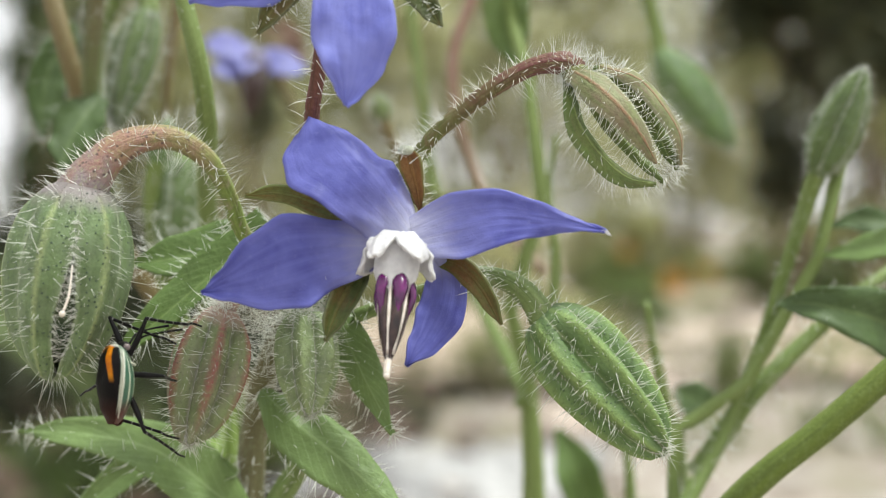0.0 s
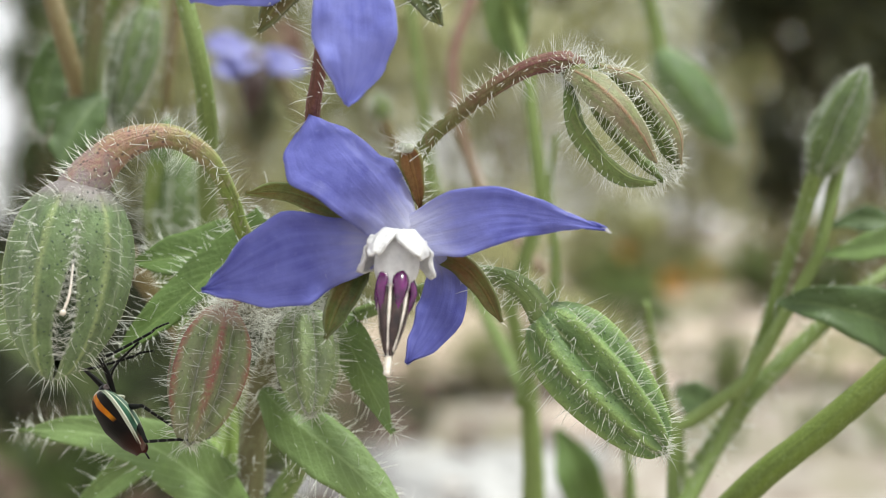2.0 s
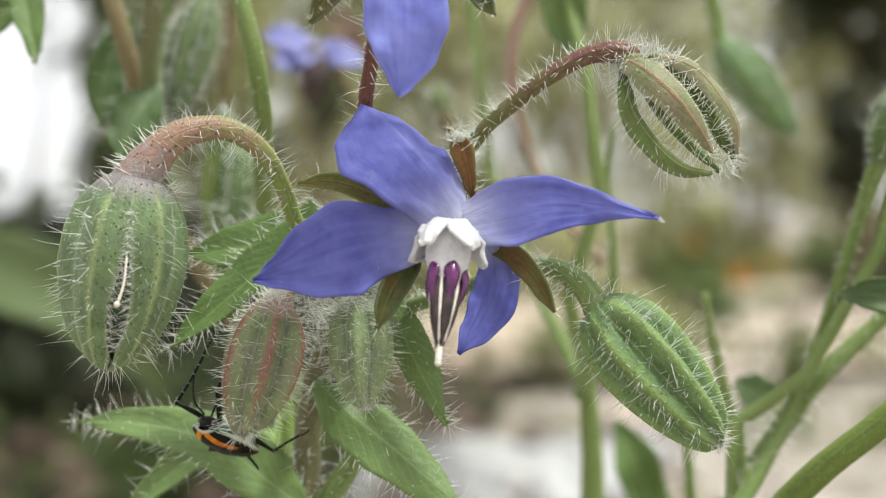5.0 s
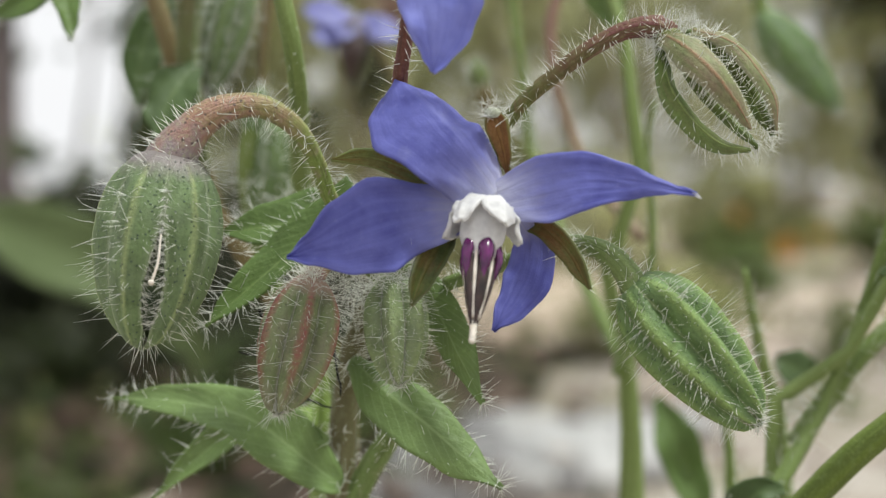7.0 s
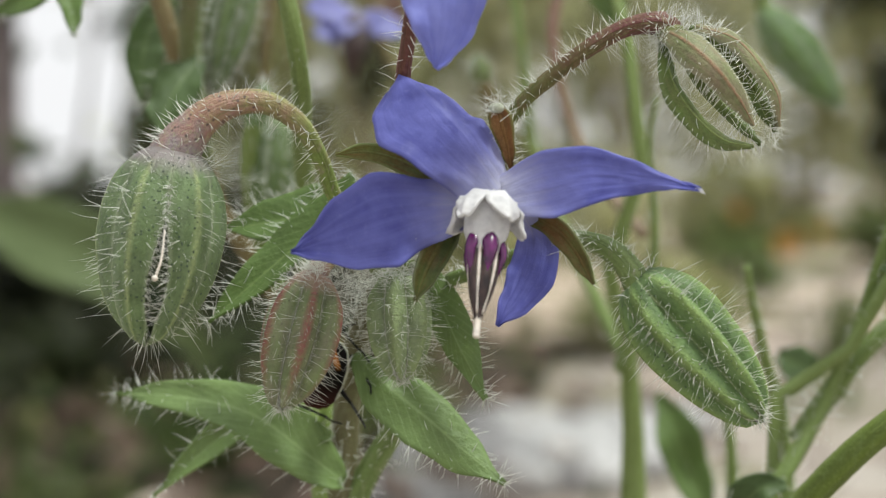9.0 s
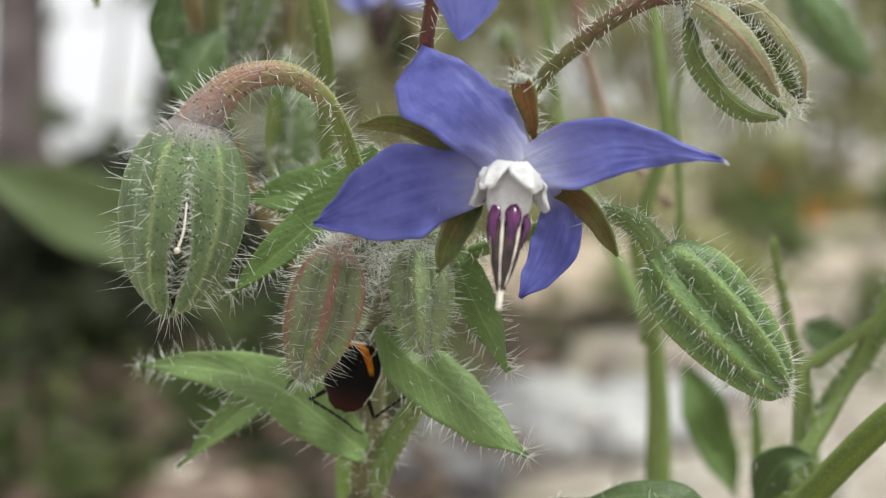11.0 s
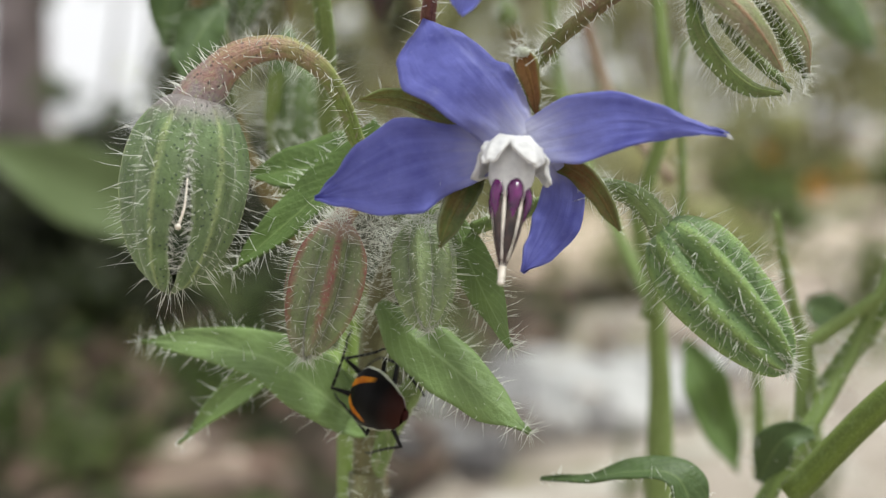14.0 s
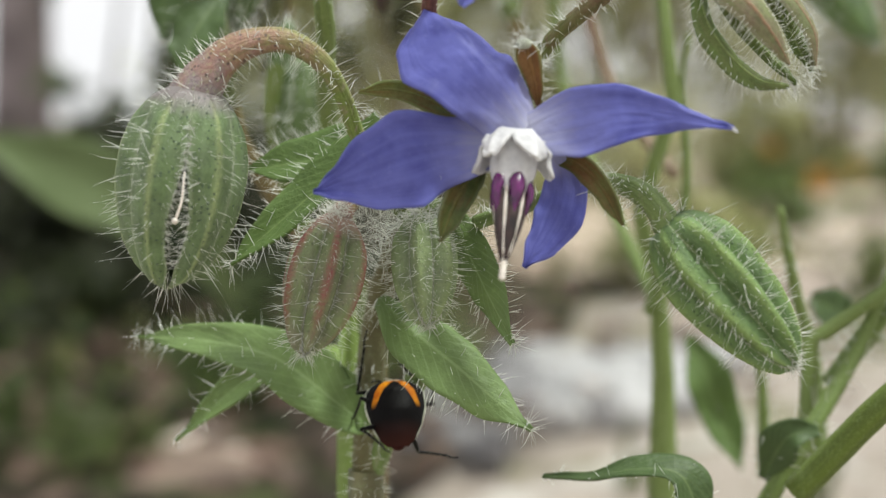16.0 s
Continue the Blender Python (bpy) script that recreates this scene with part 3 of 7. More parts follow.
for spine, width, face, mat in (
    ([(8.36, 106.48, 279.22), (8.15, 106.17, 278.62), (8.63, 105.33, 276.29), (9.90, 105.09, 274.30), (11.72, 105.26, 272.73), (13.64, 105.66, 272.34)], [(0, 0.3), (0.2, 0.6), (0.4, 0.95), (0.72, 0.85), (1, 0.15)], unit(TOWARDS + np.array((0.7, 0, 0.5))), SEPAL_OPEN),
    ([(8.08, 105.78, 279.67), (9.49, 104.57, 278.70), (11.21, 103.94, 277.02), (12.61, 104.31, 275.20), (13.60, 105.08, 273.59)], [(0, 0.7), (0.3, 1.2), (0.7, 0.9), (0.92, 0.42), (1, 0.1)], unit(TOWARDS + np.array((0.15, 0, 0.3))), SEPAL_SPENT),
    ([(9.73, 107.19, 279.69), (11.99, 107.77, 278.64), (13.53, 107.73, 276.43), (14.50, 106.69, 274.19), (14.95, 106.27, 273.26)], [(0, 0.35), (0.45, 0.6), (0.8, 0.52), (1, 0.1)], unit(TOWARDS + np.array((-0.5, 0, -0.2))), SEPAL_OPEN),
    ([(10.05, 106.69, 279.97), (12.53, 106.17, 279.09), (14.14, 105.94, 277.30), (15.19, 105.91, 275.42), (15.32, 106.08, 273.51)], [(0, 0.4), (0.4, 0.8), (0.75, 0.68), (1, 0.1)], unit(TOWARDS + np.array((0.8, 0, 0.4))), SEPAL_SPENT),
    ([(9.05, 107.78, 279.19), (10.65, 109.14, 276.89), (12.70, 109.09, 274.47), (14.19, 107.06, 272.63)], [(0, 0.35), (0.4, 0.6), (0.8, 0.45), (1, 0.1)], unit(TOWARDS + np.array((0.2, 0, 0.1))), SEPAL_OPEN),
):
    bm = blade(spine, width, face, -0.45, 0.0, 0.25, 0.3, 26, 10)
    rim = spots(bm, 24, RNG)
    c = spline(spine, 26)
    for v in bm.verts:
        if RNG.random() < 0.65:
            q = int(np.argmin(np.linalg.norm(c - np.array(v.co), axis=1)))
            away = np.array(v.co) - c[q]
            if np.linalg.norm(away) > 0.8 * profile(width, q / 26):
                rim.append((np.array(v.co), unit(unit(away) + 0.4 * unit(c[min(q + 1, 26)] - c[max(q - 1, 0)]))))
    sep = part("sepal", bm, mat, spent)
    bristles(sep, rim, RNG, 1.05, thick=0.0155, mess=0.2)
end_hairs = [(np.array((14.59, 105.74, 272.71)) + RNG.normal(0, 0.45, 3), unit((RNG.normal(0.5, 0.7), -0.3, RNG.normal(-0.7, 0.6)))) for _ in range(34)]
bristles(spent, end_hairs, RNG, 0.9, mess=0.25)

# two small buds below the flower
bud(plant, "small red-flushed calyx covered in white hairs",
    [(-10.31, 114.18, 263.36), (-11.67, 112.21, 265.01), (-13.09, 109.72, 265.31), (-13.97, 107.80, 264.65), (-14.34, 107.19, 263.77)], [(0, 0.45), (0.7, 0.6), (1, 1.0)], (-16.47, 106.64, 255.46), 2.25,
    SEPAL_RED, STEM_ARCH, phase=-14, sides=6, gap=0.0, hairs=420, hlen=1.15, shape=(0.84, 0.46), keel=0.6, halo=0.3, fine=0.55, margin_hairs=4.0, stem_hairs=700, stem_len=0.75, fuzz=500)
bud(plant, "small pale green calyx covered in soft white hairs",
    [(-8.75, 114.18, 263.36), (-8.63, 112.70, 264.60), (-8.98, 111.20, 264.67), (-9.22, 110.49, 263.76)], [(0, 0.4), (0.7, 0.55), (1, 0.9)], (-8.85, 109.57, 256.94), 1.95,
    SEPAL_PALE, STEM, phase=4, sides=6, gap=0.0, hairs=360, hlen=1.05, shape=(0.84, 0.46), keel=0.5, halo=0.4, fine=0.5, margin_hairs=4.0, stem_hairs=500, stem_len=0.75, fuzz=700)

for name, at, spread, count in (("neck_wool", (-14.52, 106.42, 264.54), (0.6, 0.5, 0.35), 130), ("neck_wool", (-9.51, 109.41, 264.09), (0.6, 0.5, 0.35), 120), ("neck_wool", (-12.31, 110.40, 263.20), (0.8, 0.5, 1.1), 260)):
    wool = [(np.array(at) + RNG.normal(0, 1, 3) * spread, unit((RNG.normal(0, 0.9), -0.5, RNG.normal(0.25, 0.7)))) for _ in range(count)]
    bristles(plant, wool, RNG, 1.15, thick=0.010, mess=0.2, origin=at, name=name)

# leaves
UP = np.array((0, 0, 1.0))
leaf(plant, "long pointed green leaf with a bristly rim", [(-14.00, 119.42, 248.39), (-16.40, 118.46, 250.43), (-20.37, 118.01, 253.43), (-25.44, 119.03, 254.51), (-31.00, 120.03, 254.71)],
     [(0, 0.5), (0.05, 1.3), (0.15, 1.9), (0.32, 2.5), (0.55, 1.9), (0.78, 1.1), (1, 0.05)], unit(TOWARDS * 0.8 + UP * 0.6), LEAF, 0.05, 0.22, 0.6, 260, 1.2, seed=1)
leaf(plant, "narrow green leaf with a hairy rim", [(-14.84, 118.98, 251.65), (-18.66, 120.01, 253.15), (-22.66, 120.48, 251.84), (-28.43, 120.90, 247.00)],
     [(0, 0.4), (0.3, 1.0), (0.6, 1.15), (1, 0.05)], unit(TOWARDS * 0.9 + UP * 0.4), LEAF, 0.1, 0.3, 0.4, 110, 1.0, seed=2)
leaf(plant, "broad pointed green leaf below the buds", [(-12.69, 115.09, 258.18), (-10.27, 113.56, 256.19), (-7.09, 112.52, 253.81), (-4.76, 111.98, 251.89), (-2.14, 111.45, 249.83)],
     [(0, 0.6), (0.25, 2.1), (0.5, 2.3), (0.75, 1.6), (1, 0.05)], unit(TOWARDS * 0.9 + UP * 0.35 + np.array((0.25, 0, 0))), LEAF, 0.0, -0.22, 0.5, 260, 1.1, seed=3, left=0.9)
leaf(plant, "small hairy pointed leaf under the flower", [(-7.77, 114.19, 263.94), (-6.66, 113.16, 261.87), (-5.14, 112.10, 258.87), (-3.35, 111.05, 255.62)],
     [(0, 0.9), (0.3, 1.5), (0.6, 1.35), (1, 0.05)], unit(TOWARDS * 0.8 + np.array((-0.5, 0, 0.2))), LEAF, 0.0, -0.25, 0.4, 220, 1.1, seed=4)
leaf(plant, "folded hairy leaf behind the petals", [(-11.87, 114.29, 269.61), (-15.00, 114.25, 267.07), (-18.74, 113.19, 263.80), (-22.33, 112.13, 260.64)],
     [(0, 1.6), (0.3, 1.9), (0.6, 1.7), (0.85, 0.9), (1, 0.05)], unit(TOWARDS * 0.75 + np.array((-0.25, 0, 0.55))), LEAF_MID, 0.0, 0.35, 0.4, 300, 1.3, seed=5, left=1.0)
leaf(plant, "hairy leaf behind the petals", [(-11.29, 116.27, 268.41), (-14.47, 116.26, 268.01), (-18.04, 116.25, 267.41), (-22.31, 116.74, 266.80)],
     [(0, 1.6), (0.4, 2.3), (0.7, 1.7), (1, 0.05)], unit(TOWARDS * 0.8 + np.array((0, 0, 0.6))), LEAF_MID, 0.0, 0.3, 0.4, 200, 1.3, seed=6)

# ---------------------------------------------------------------- the open flower
HUB = np.array((-2.75, 103.28, 268.76))
AX = unit(np.array((-3.31, 98.65, 261.56)) - np.array((-2.74, 102.78, 268.94)))      # the way the cone of stamens points
flower = part("flower", join(tube([(-5.86, 111.24, 266.57), (-4.22, 108.26, 267.59), (-3.02, 105.27, 268.49), HUB + AX * -0.2], [(0, 0.5), (0.6, 0.6), (1, 0.8)], 14, 16),
              ball(HUB + AX * 0.3, (0.8, 0.8, 0.8))), STEM_ARCH, plant, "open blue borage flower seen from the front", origin=HUB)
for spine, width, face, cup, wave, seed, other in (
    ([(-2.17, 102.60, 269.16), (-3.82, 101.74, 271.25), (-5.28, 101.67, 273.05), (-6.98, 102.70, 274.91), (-8.42, 104.53, 276.56)],
     [(0, 1.5), (0.16, 2.2), (0.42, 2.95), (0.66, 3.85), (0.8, 3.15), (0.94, 1.6), (1, 0.15)], unit(TOWARDS + np.array((0.15, 0, 0.1))), 0.04, 0.9, 1.0, [(0, 1.5), (0.1, 2.0), (0.4, 2.4), (0.52, 1.95), (0.85, 1.6), (0.95, 0.95), (1, 0.1)]),
    ([(-3.30, 102.72, 268.30), (-6.42, 102.06, 268.01), (-8.81, 101.45, 267.57), (-11.91, 101.23, 266.47), (-14.76, 100.82, 265.58)],
     [(0, 0.8), (0.25, 2.0), (0.5, 2.95), (0.7, 2.3), (0.9, 0.85), (1, 0.05)], unit(TOWARDS + np.array((0.2, 0, 0.1))), 0.05, 0.9, 2.0, None),
    ([(-2.10, 102.70, 268.80), (0.56, 102.09, 269.58), (3.33, 101.50, 270.14), (6.25, 101.10, 270.00), (8.48, 100.89, 269.65), (9.89, 100.48, 269.31)],
     [(0, 1.3), (0.25, 2.1), (0.45, 1.85), (0.65, 1.15), (0.82, 0.52), (0.93, 0.22), (1, 0.04)], unit(TOWARDS + np.array((-0.1, 0, 0.15))), 0.05, 0.6, 3.0, None),
    ([(-0.86, 104.67, 268.21), (0.14, 104.83, 266.41), (-0.07, 104.40, 264.46), (-0.92, 103.77, 262.72), (-2.26, 103.14, 260.89)],
     [(0, 0.7), (0.3, 1.35), (0.55, 1.55), (0.8, 1.0), (1, 0.05)], unit(TOWARDS + np.array((-0.25, 0, -0.05))), -0.05, 0.5, 4.0, None),
):
    part("petal", blade(spine, width, face, cup, 0.0, wave, 0.12, 40, 22, seed, 1.0, other, 1.6 if other else 0.0), PETAL, flower, "blue-violet petal, paler towards its base")

for spine, width, face, mat in (
    ([(-1.42, 104.22, 270.50), (-1.63, 103.65, 271.94), (-1.94, 103.17, 273.24), (-2.18, 102.99, 274.29)], [(0, 0.12), (0.4, 0.5), (0.8, 0.74), (0.93, 0.66), (1, 0.4)], unit(TOWARDS + np.array((-0.3, 0, 0))), SEPAL_BROWN),
    ([(-5.11, 103.87, 268.75), (-6.56, 104.30, 270.28), (-8.53, 104.52, 271.25), (-10.48, 104.33, 271.71), (-12.37, 103.72, 271.56)], [(0, 0.5), (0.4, 0.82), (0.8, 0.5), (1, 0.05)], unit(TOWARDS + UP * -0.2), SEPAL_OLIVE),
    ([(-4.83, 103.85, 267.44), (-5.84, 102.83, 265.95), (-6.57, 102.20, 264.41), (-7.28, 101.77, 262.55)], [(0, 0.55), (0.4, 0.98), (0.75, 0.72), (1, 0.05)], unit(TOWARDS + np.array((0.4, 0, 0.1))), SEPAL_IN),
    ([(-0.14, 105.06, 267.66), (1.35, 103.84, 266.87), (2.61, 103.22, 265.41), (3.59, 102.98, 263.45)], [(0, 0.5), (0.4, 0.78), (0.75, 0.55), (1, 0.05)], unit(TOWARDS + np.array((-0.4, 0, -0.2))), SEPAL_MIXED),
):
    bm = blade(spine, width, face, 0.1, 0.25, 0.2, 0.16, 22, 8)
    rim = spots(bm, 110, RNG, lambda f, a=face: np.dot(np.array(f.normal), a) < 0.2)
    sep = part("sepal", bm, mat, flower, "olive sepal with a brown inner face")
    bristles(sep, rim, RNG, 1.15, thick=0.0125, mess=0.3)
tip_hairs = [(np.array((-2.38, 102.57, 274.48)) + RNG.normal(0, 0.35, 3), unit((RNG.normal(0, 1), -0.4, RNG.normal(0.5, 0.8)))) for _ in range(44)]
tipb = part("sepal_tip", ball((-2.31, 102.67, 274.36), (0.5, 0.42, 0.34)), SEPAL_PALE, flower, "pale hairy tip of the upper sepal")
bristles(tipb, tip_hairs, RNG, 1.25, thick=0.012, mess=0.3)

# white crown of folded scales in the middle
CX = unit(np.cross(AX, TOWARDS))
CY = unit(np.cross(AX, CX))
if np.dot(CY, TOWARDS) < 0:
    CY = -CY
C0 = np.array((-2.72, 101.87, 268.67))
part("crown_tube", tube([C0 - AX * 0.2, C0 + AX * 0.8, C0 + AX * 2.2, C0 + AX * 3.3, C0 + AX * 4.1], [(0, 0.8), (0.25, 1.4), (0.55, 1.38), (0.85, 1.0), (1, 0.6)], 18, 20), SCALE_WHITE, flower, "white throat of the flower")
for k in range(5):
    a = radians(90 + 36 + 72 * k)
    out = math.cos(a) * CX + math.sin(a) * CY
    root = C0 + out * 0.6 - AX * 0.4
    wide = 1.15 + 0.2 * math.sin(k * 2.7 + 1.0)
    bm = blade([root, root + out * 0.95 + AX * 0.3, root + out * 1.5 + AX * 1.05, root + out * 1.8 + AX * 1.85, root + out * 1.85 + AX * 2.5],
               [(0, 0.75 * wide), (0.3, 0.98 * wide), (0.6, 0.95 * wide), (0.82, 0.74 * wide), (0.94, 0.52), (1, 0.25)], out * 0.9 - AX * 0.3, -0.10, -0.36, 0.4, 0.2, 22, 14, k * 2.3)
    part("throat_scale", bm, SCALE_WHITE, flower, "small white folded scale")

part("petal_tip", blade([(9.62, 100.48, 269.35), (9.91, 100.38, 269.28), (10.18, 100.28, 269.07)], [(0, 0.06), (0.5, 0.12), (1, 0.02)], TOWARDS, 0.2, 0, 0.1, 0.08, 10, 6), SCALE_WHITE, flower, "tiny pale curled tip of the petal")
# stamens: purple horns, dark anthers and cream lines in a cone
for k in range(5):
    a = radians(90 + 72 * k + 22)
    out = math.cos(a) * CX + math.sin(a) * CY
    s0 = C0 + AX * 2.4 + out * 0.66
    ahead = C0 + AX * 8.0 + out * 0.22
    sideways = np.cross(AX, out)
    an = blade([s0, s0 + AX * 1.6 + out * 0.35, s0 + AX * 3.6 + out * 0.15, ahead], [(0, 0.34), (0.3, 0.42), (0.7, 0.34), (1, 0.08)], out, -0.5, 0.0, 0.1, 0.3, 18, 8, k)
    st = part("stamen", an, ANTHER, flower, "dark brown anther")
    g = math.radians(36)
    mid = math.cos(a + g) * CX + math.sin(a + g) * CY
    part("filament", tube([C0 + AX * 2.6 + mid * 0.84, C0 + AX * 4.4 + mid * 0.86, C0 + AX * 6.4 + mid * 0.55, C0 + AX * 7.7 + mid * 0.3], [(0, 0.08), (0.5, 0.115), (1, 0.05)], 8, 14), CREAM, st, "cream line between two anthers")
    h = C0 + AX * 2.3 + out * 1.05
    part("horn", blade([h, h + AX * 0.9 + out * 0.3, h + AX * 1.8 + out * 0.28, h + AX * 3.0 - out * 0.15], [(0, 0.4), (0.35, 0.55), (0.7, 0.36), (1, 0.05)], out, -0.7, 0.0, 0.1, 0.3, 16, 8), PURPLE, st, "glossy purple horn")
part("style", join(tube([C0 + AX * 5, C0 + AX * 7.6 - CX * 0.0, C0 + AX * 9.0], [(0, 0.17), (1, 0.2)], 10, 12), ball(C0 + AX * 9.0, (0.21, 0.21, 0.2))), CREAM, flower, "white style ending the cone")

# ---------------------------------------------------------------- the flower above
upper = part("flower", tube([(-6.96, 102.56, 285.03), (-6.37, 101.60, 287.30), (-5.45, 100.60, 287.47), (-5.08, 100.07, 285.68)], [(0, 0.42), (0.7, 0.5), (1, 0.9)], 12, 14), STEM_BROWN, plant,
             "second blue flower hanging from above", origin=(-5.08, 100.08, 286.36))
for spine, width, face, seed in (
    ([(-5.33, 100.18, 286.04), (-5.43, 99.53, 283.57), (-5.35, 99.29, 281.17), (-5.43, 99.45, 278.82), (-5.89, 99.72, 276.87)],
     [(0, 1.2), (0.3, 2.4), (0.55, 2.58), (0.75, 1.9), (0.92, 0.75), (1, 0.08)], unit(TOWARDS + np.array((0.1, 0, 0))), 5.0),
    ([(-7.03, 101.08, 286.53), (-10.10, 100.77, 285.45), (-13.16, 100.54, 284.05), (-15.36, 100.33, 283.13)], [(0, 1.0), (0.5, 2.2), (0.8, 1.0), (1, 0.05)], unit(TOWARDS + UP * -0.4), 6.0),
):
    part("petal", blade(spine, width, face, 0.08, 0.0, 0.8, 0.12, 36, 20, seed), PETAL_TOP, upper, "blue petal, lightened as if lit from above")
for spine in ([(-7.83, 102.58, 286.42), (-9.54, 102.15, 284.27), (-11.41, 101.70, 281.51)], [(-3.29, 102.58, 286.42), (-1.53, 102.14, 284.10), (-0.14, 101.70, 281.86)]):
    bm = blade(spine, [(0, 0.5), (0.45, 1.0), (0.8, 0.6), (1, 0.05)], TOWARDS, 0.1, 0.3, 0.2, 0.16, 20, 8)
    rim = spots(bm, 150, RNG)
    sep = part("sepal", bm, SEPAL_IN, upper, "pointed olive sepal with a hairy rim")
    bristles(sep, rim, RNG, 0.9, mess=0.3)


# ---------------------------------------------------------------- neighbouring borage stems, behind
def far_stem(parent, pts, r, mat, hairs=60, length=1.6):
    return stem(parent, "stem", pts, r, mat, hairs, length, "", 10, 26)


back_l = thing("borage_plant", (-31.91, 147.28, 0.0), "neighbouring borage with a drooping bud and reddish stems", "borage plant", "borage plants behind")
far_stem(back_l, [(-18.26, 155.28, -4.0), (-17.53, 150.75, 238.46), (-18.30, 150.93, 248.80), (-23.47, 151.11, 258.62), (-29.54, 149.28, 268.47), (-30.74, 145.42, 276.95), (-32.06, 141.54, 283.51), (-33.51, 139.66, 290.46)], [(0, 2.2), (0.5, 1.2), (1, 0.85)], STEM_PINK, 200)
far_stem(back_l, [(-29.90, 147.33, 271.51), (-29.70, 139.50, 281.42), (-28.02, 135.66, 290.80)], 0.75, STEM_MAIN, 90, 1.0)
bud(back_l, "drooping green bud of a neighbouring plant", [(-29.90, 147.33, 271.51), (-30.91, 147.54, 283.59), (-28.00, 145.67, 290.85), (-25.56, 143.64, 289.09), (-25.56, 143.62, 288.11)], [(0, 0.6), (0.8, 0.7), (1, 1.0)],
    (-27.96, 141.44, 277.96), 1.9, SEPAL_FARBUD, STEM_FAR, phase=10, hairs=420, hlen=1.3, stem_hairs=120, keel=0.4, margin_hairs=3.0, fine=0.6)
bud(back_l, "green bud behind the arched stalk", [(-18.81, 152.95, 249.57), (-21.41, 151.19, 263.28), (-21.09, 147.36, 273.02), (-22.54, 145.41, 275.95), (-22.82, 143.39, 274.89)], [(0, 0.7), (1, 0.9)],
    (-23.37, 141.23, 266.13), 2.3, SEPAL_FARBUD, STEM_FAR, phase=40, hairs=300, hlen=1.7, stem_hairs=80, keel=0.2)
bud(back_l, "thin green bud on an upright stalk", [(-18.32, 148.95, 249.59), (-24.03, 145.19, 263.54), (-24.92, 141.31, 270.48), (-24.23, 139.39, 274.76)], [(0, 0.8), (1, 0.7)],
    (-23.04, 139.45, 278.56), 1.0, SEPAL_FAR, STEM_FAR, phase=40, hairs=80, hlen=1.5, stem_hairs=60, keel=0.2)
leaf(back_l, "small drooping green leaf", [(-28.75, 139.48, 280.47), (-30.22, 137.44, 277.97), (-31.39, 135.37, 274.16)], [(0, 0.6), (0.4, 2.0), (0.8, 1.5), (1, 0.1)], TOWARDS, LEAF_DARK, 0.1, 0.2, 0.8, 40, 1.2, seed=7)
leaf(back_l, "small drooping green leaf", [(-30.19, 151.60, 287.06), (-34.33, 151.55, 283.95), (-36.92, 151.48, 280.34)], [(0, 0.6), (0.4, 1.8), (0.8, 1.4), (1, 0.1)], TOWARDS, LEAF_DARK, 0.1, 0.2, 0.8, 60, 1.4, seed=8)
leaf(back_l, "dark hairy drooping leaf", [(-32.96, 147.33, 287.58), (-34.13, 146.28, 284.71), (-34.99, 145.22, 281.39), (-35.04, 144.15, 277.13)], [(0, 0.5), (0.3, 1.5), (0.65, 1.7), (1, 0.2)], unit(TOWARDS + np.array((0.5, 0, 0.1))), LEAF_DARK, 0.1, 0.3, 0.8, 160, 1.6, seed=21)
leaf(back_l, "wide green leaf out of focus", [(-93.48, 444.68, 222.0), (-109.70, 439.03, 243.5), (-134.49, 435.14, 255.0), (-165.73, 435.37, 268.0)], [(0, 1.6), (0.25, 9.5), (0.6, 11.0), (1, 0.4)], unit(TOWARDS + UP * 0.25), LEAF_HAZE, 0.1, 0.15, 1.5, 0, seed=9)
leaf(back_l, "hanging leaf tip near the sky", [(-38.88, 134.49, 288.46), (-38.21, 133.43, 286.03), (-37.56, 132.39, 283.87), (-37.00, 131.34, 281.92)], [(0, 1.4), (0.4, 1.3), (0.8, 0.6), (1, 0.05)], unit(TOWARDS + np.array((0.4, 0, 0))), LEAF_MID, 0.1, 0.3, 0.5, 60, 1.0, seed=10)
leaf(back_l, "small green leaf before the sky", [(-39.17, 135.46, 288.13), (-40.75, 135.29, 286.51), (-42.61, 135.12, 285.12), (-45.26, 135.90, 284.06)], [(0, 1.2), (0.5, 1.6), (1, 0.1)], unit(TOWARDS + np.array((0.2, 0, 0.4))), LEAF_MID, 0.1, 0.3, 0.5, 60, 1.0, seed=22)
far_stem(back_l, [(-18.30, 150.93, 248.80), (-19.14, 135.29, 269.53), (-17.53, 123.41, 276.53), (-17.76, 120.50, 281.51), (-18.87, 120.58, 286.03), (-19.90, 120.67, 290.96)], [(0, 0.9), (1, 0.66)], STEM_FAR, 160, 0.7)
far_stem(back_l, [(-19.54, 158.93, 248.77), (-26.02, 157.39, 274.83), (-24.73, 155.72, 293.87)], 0.55, STEM_PINK, 40)

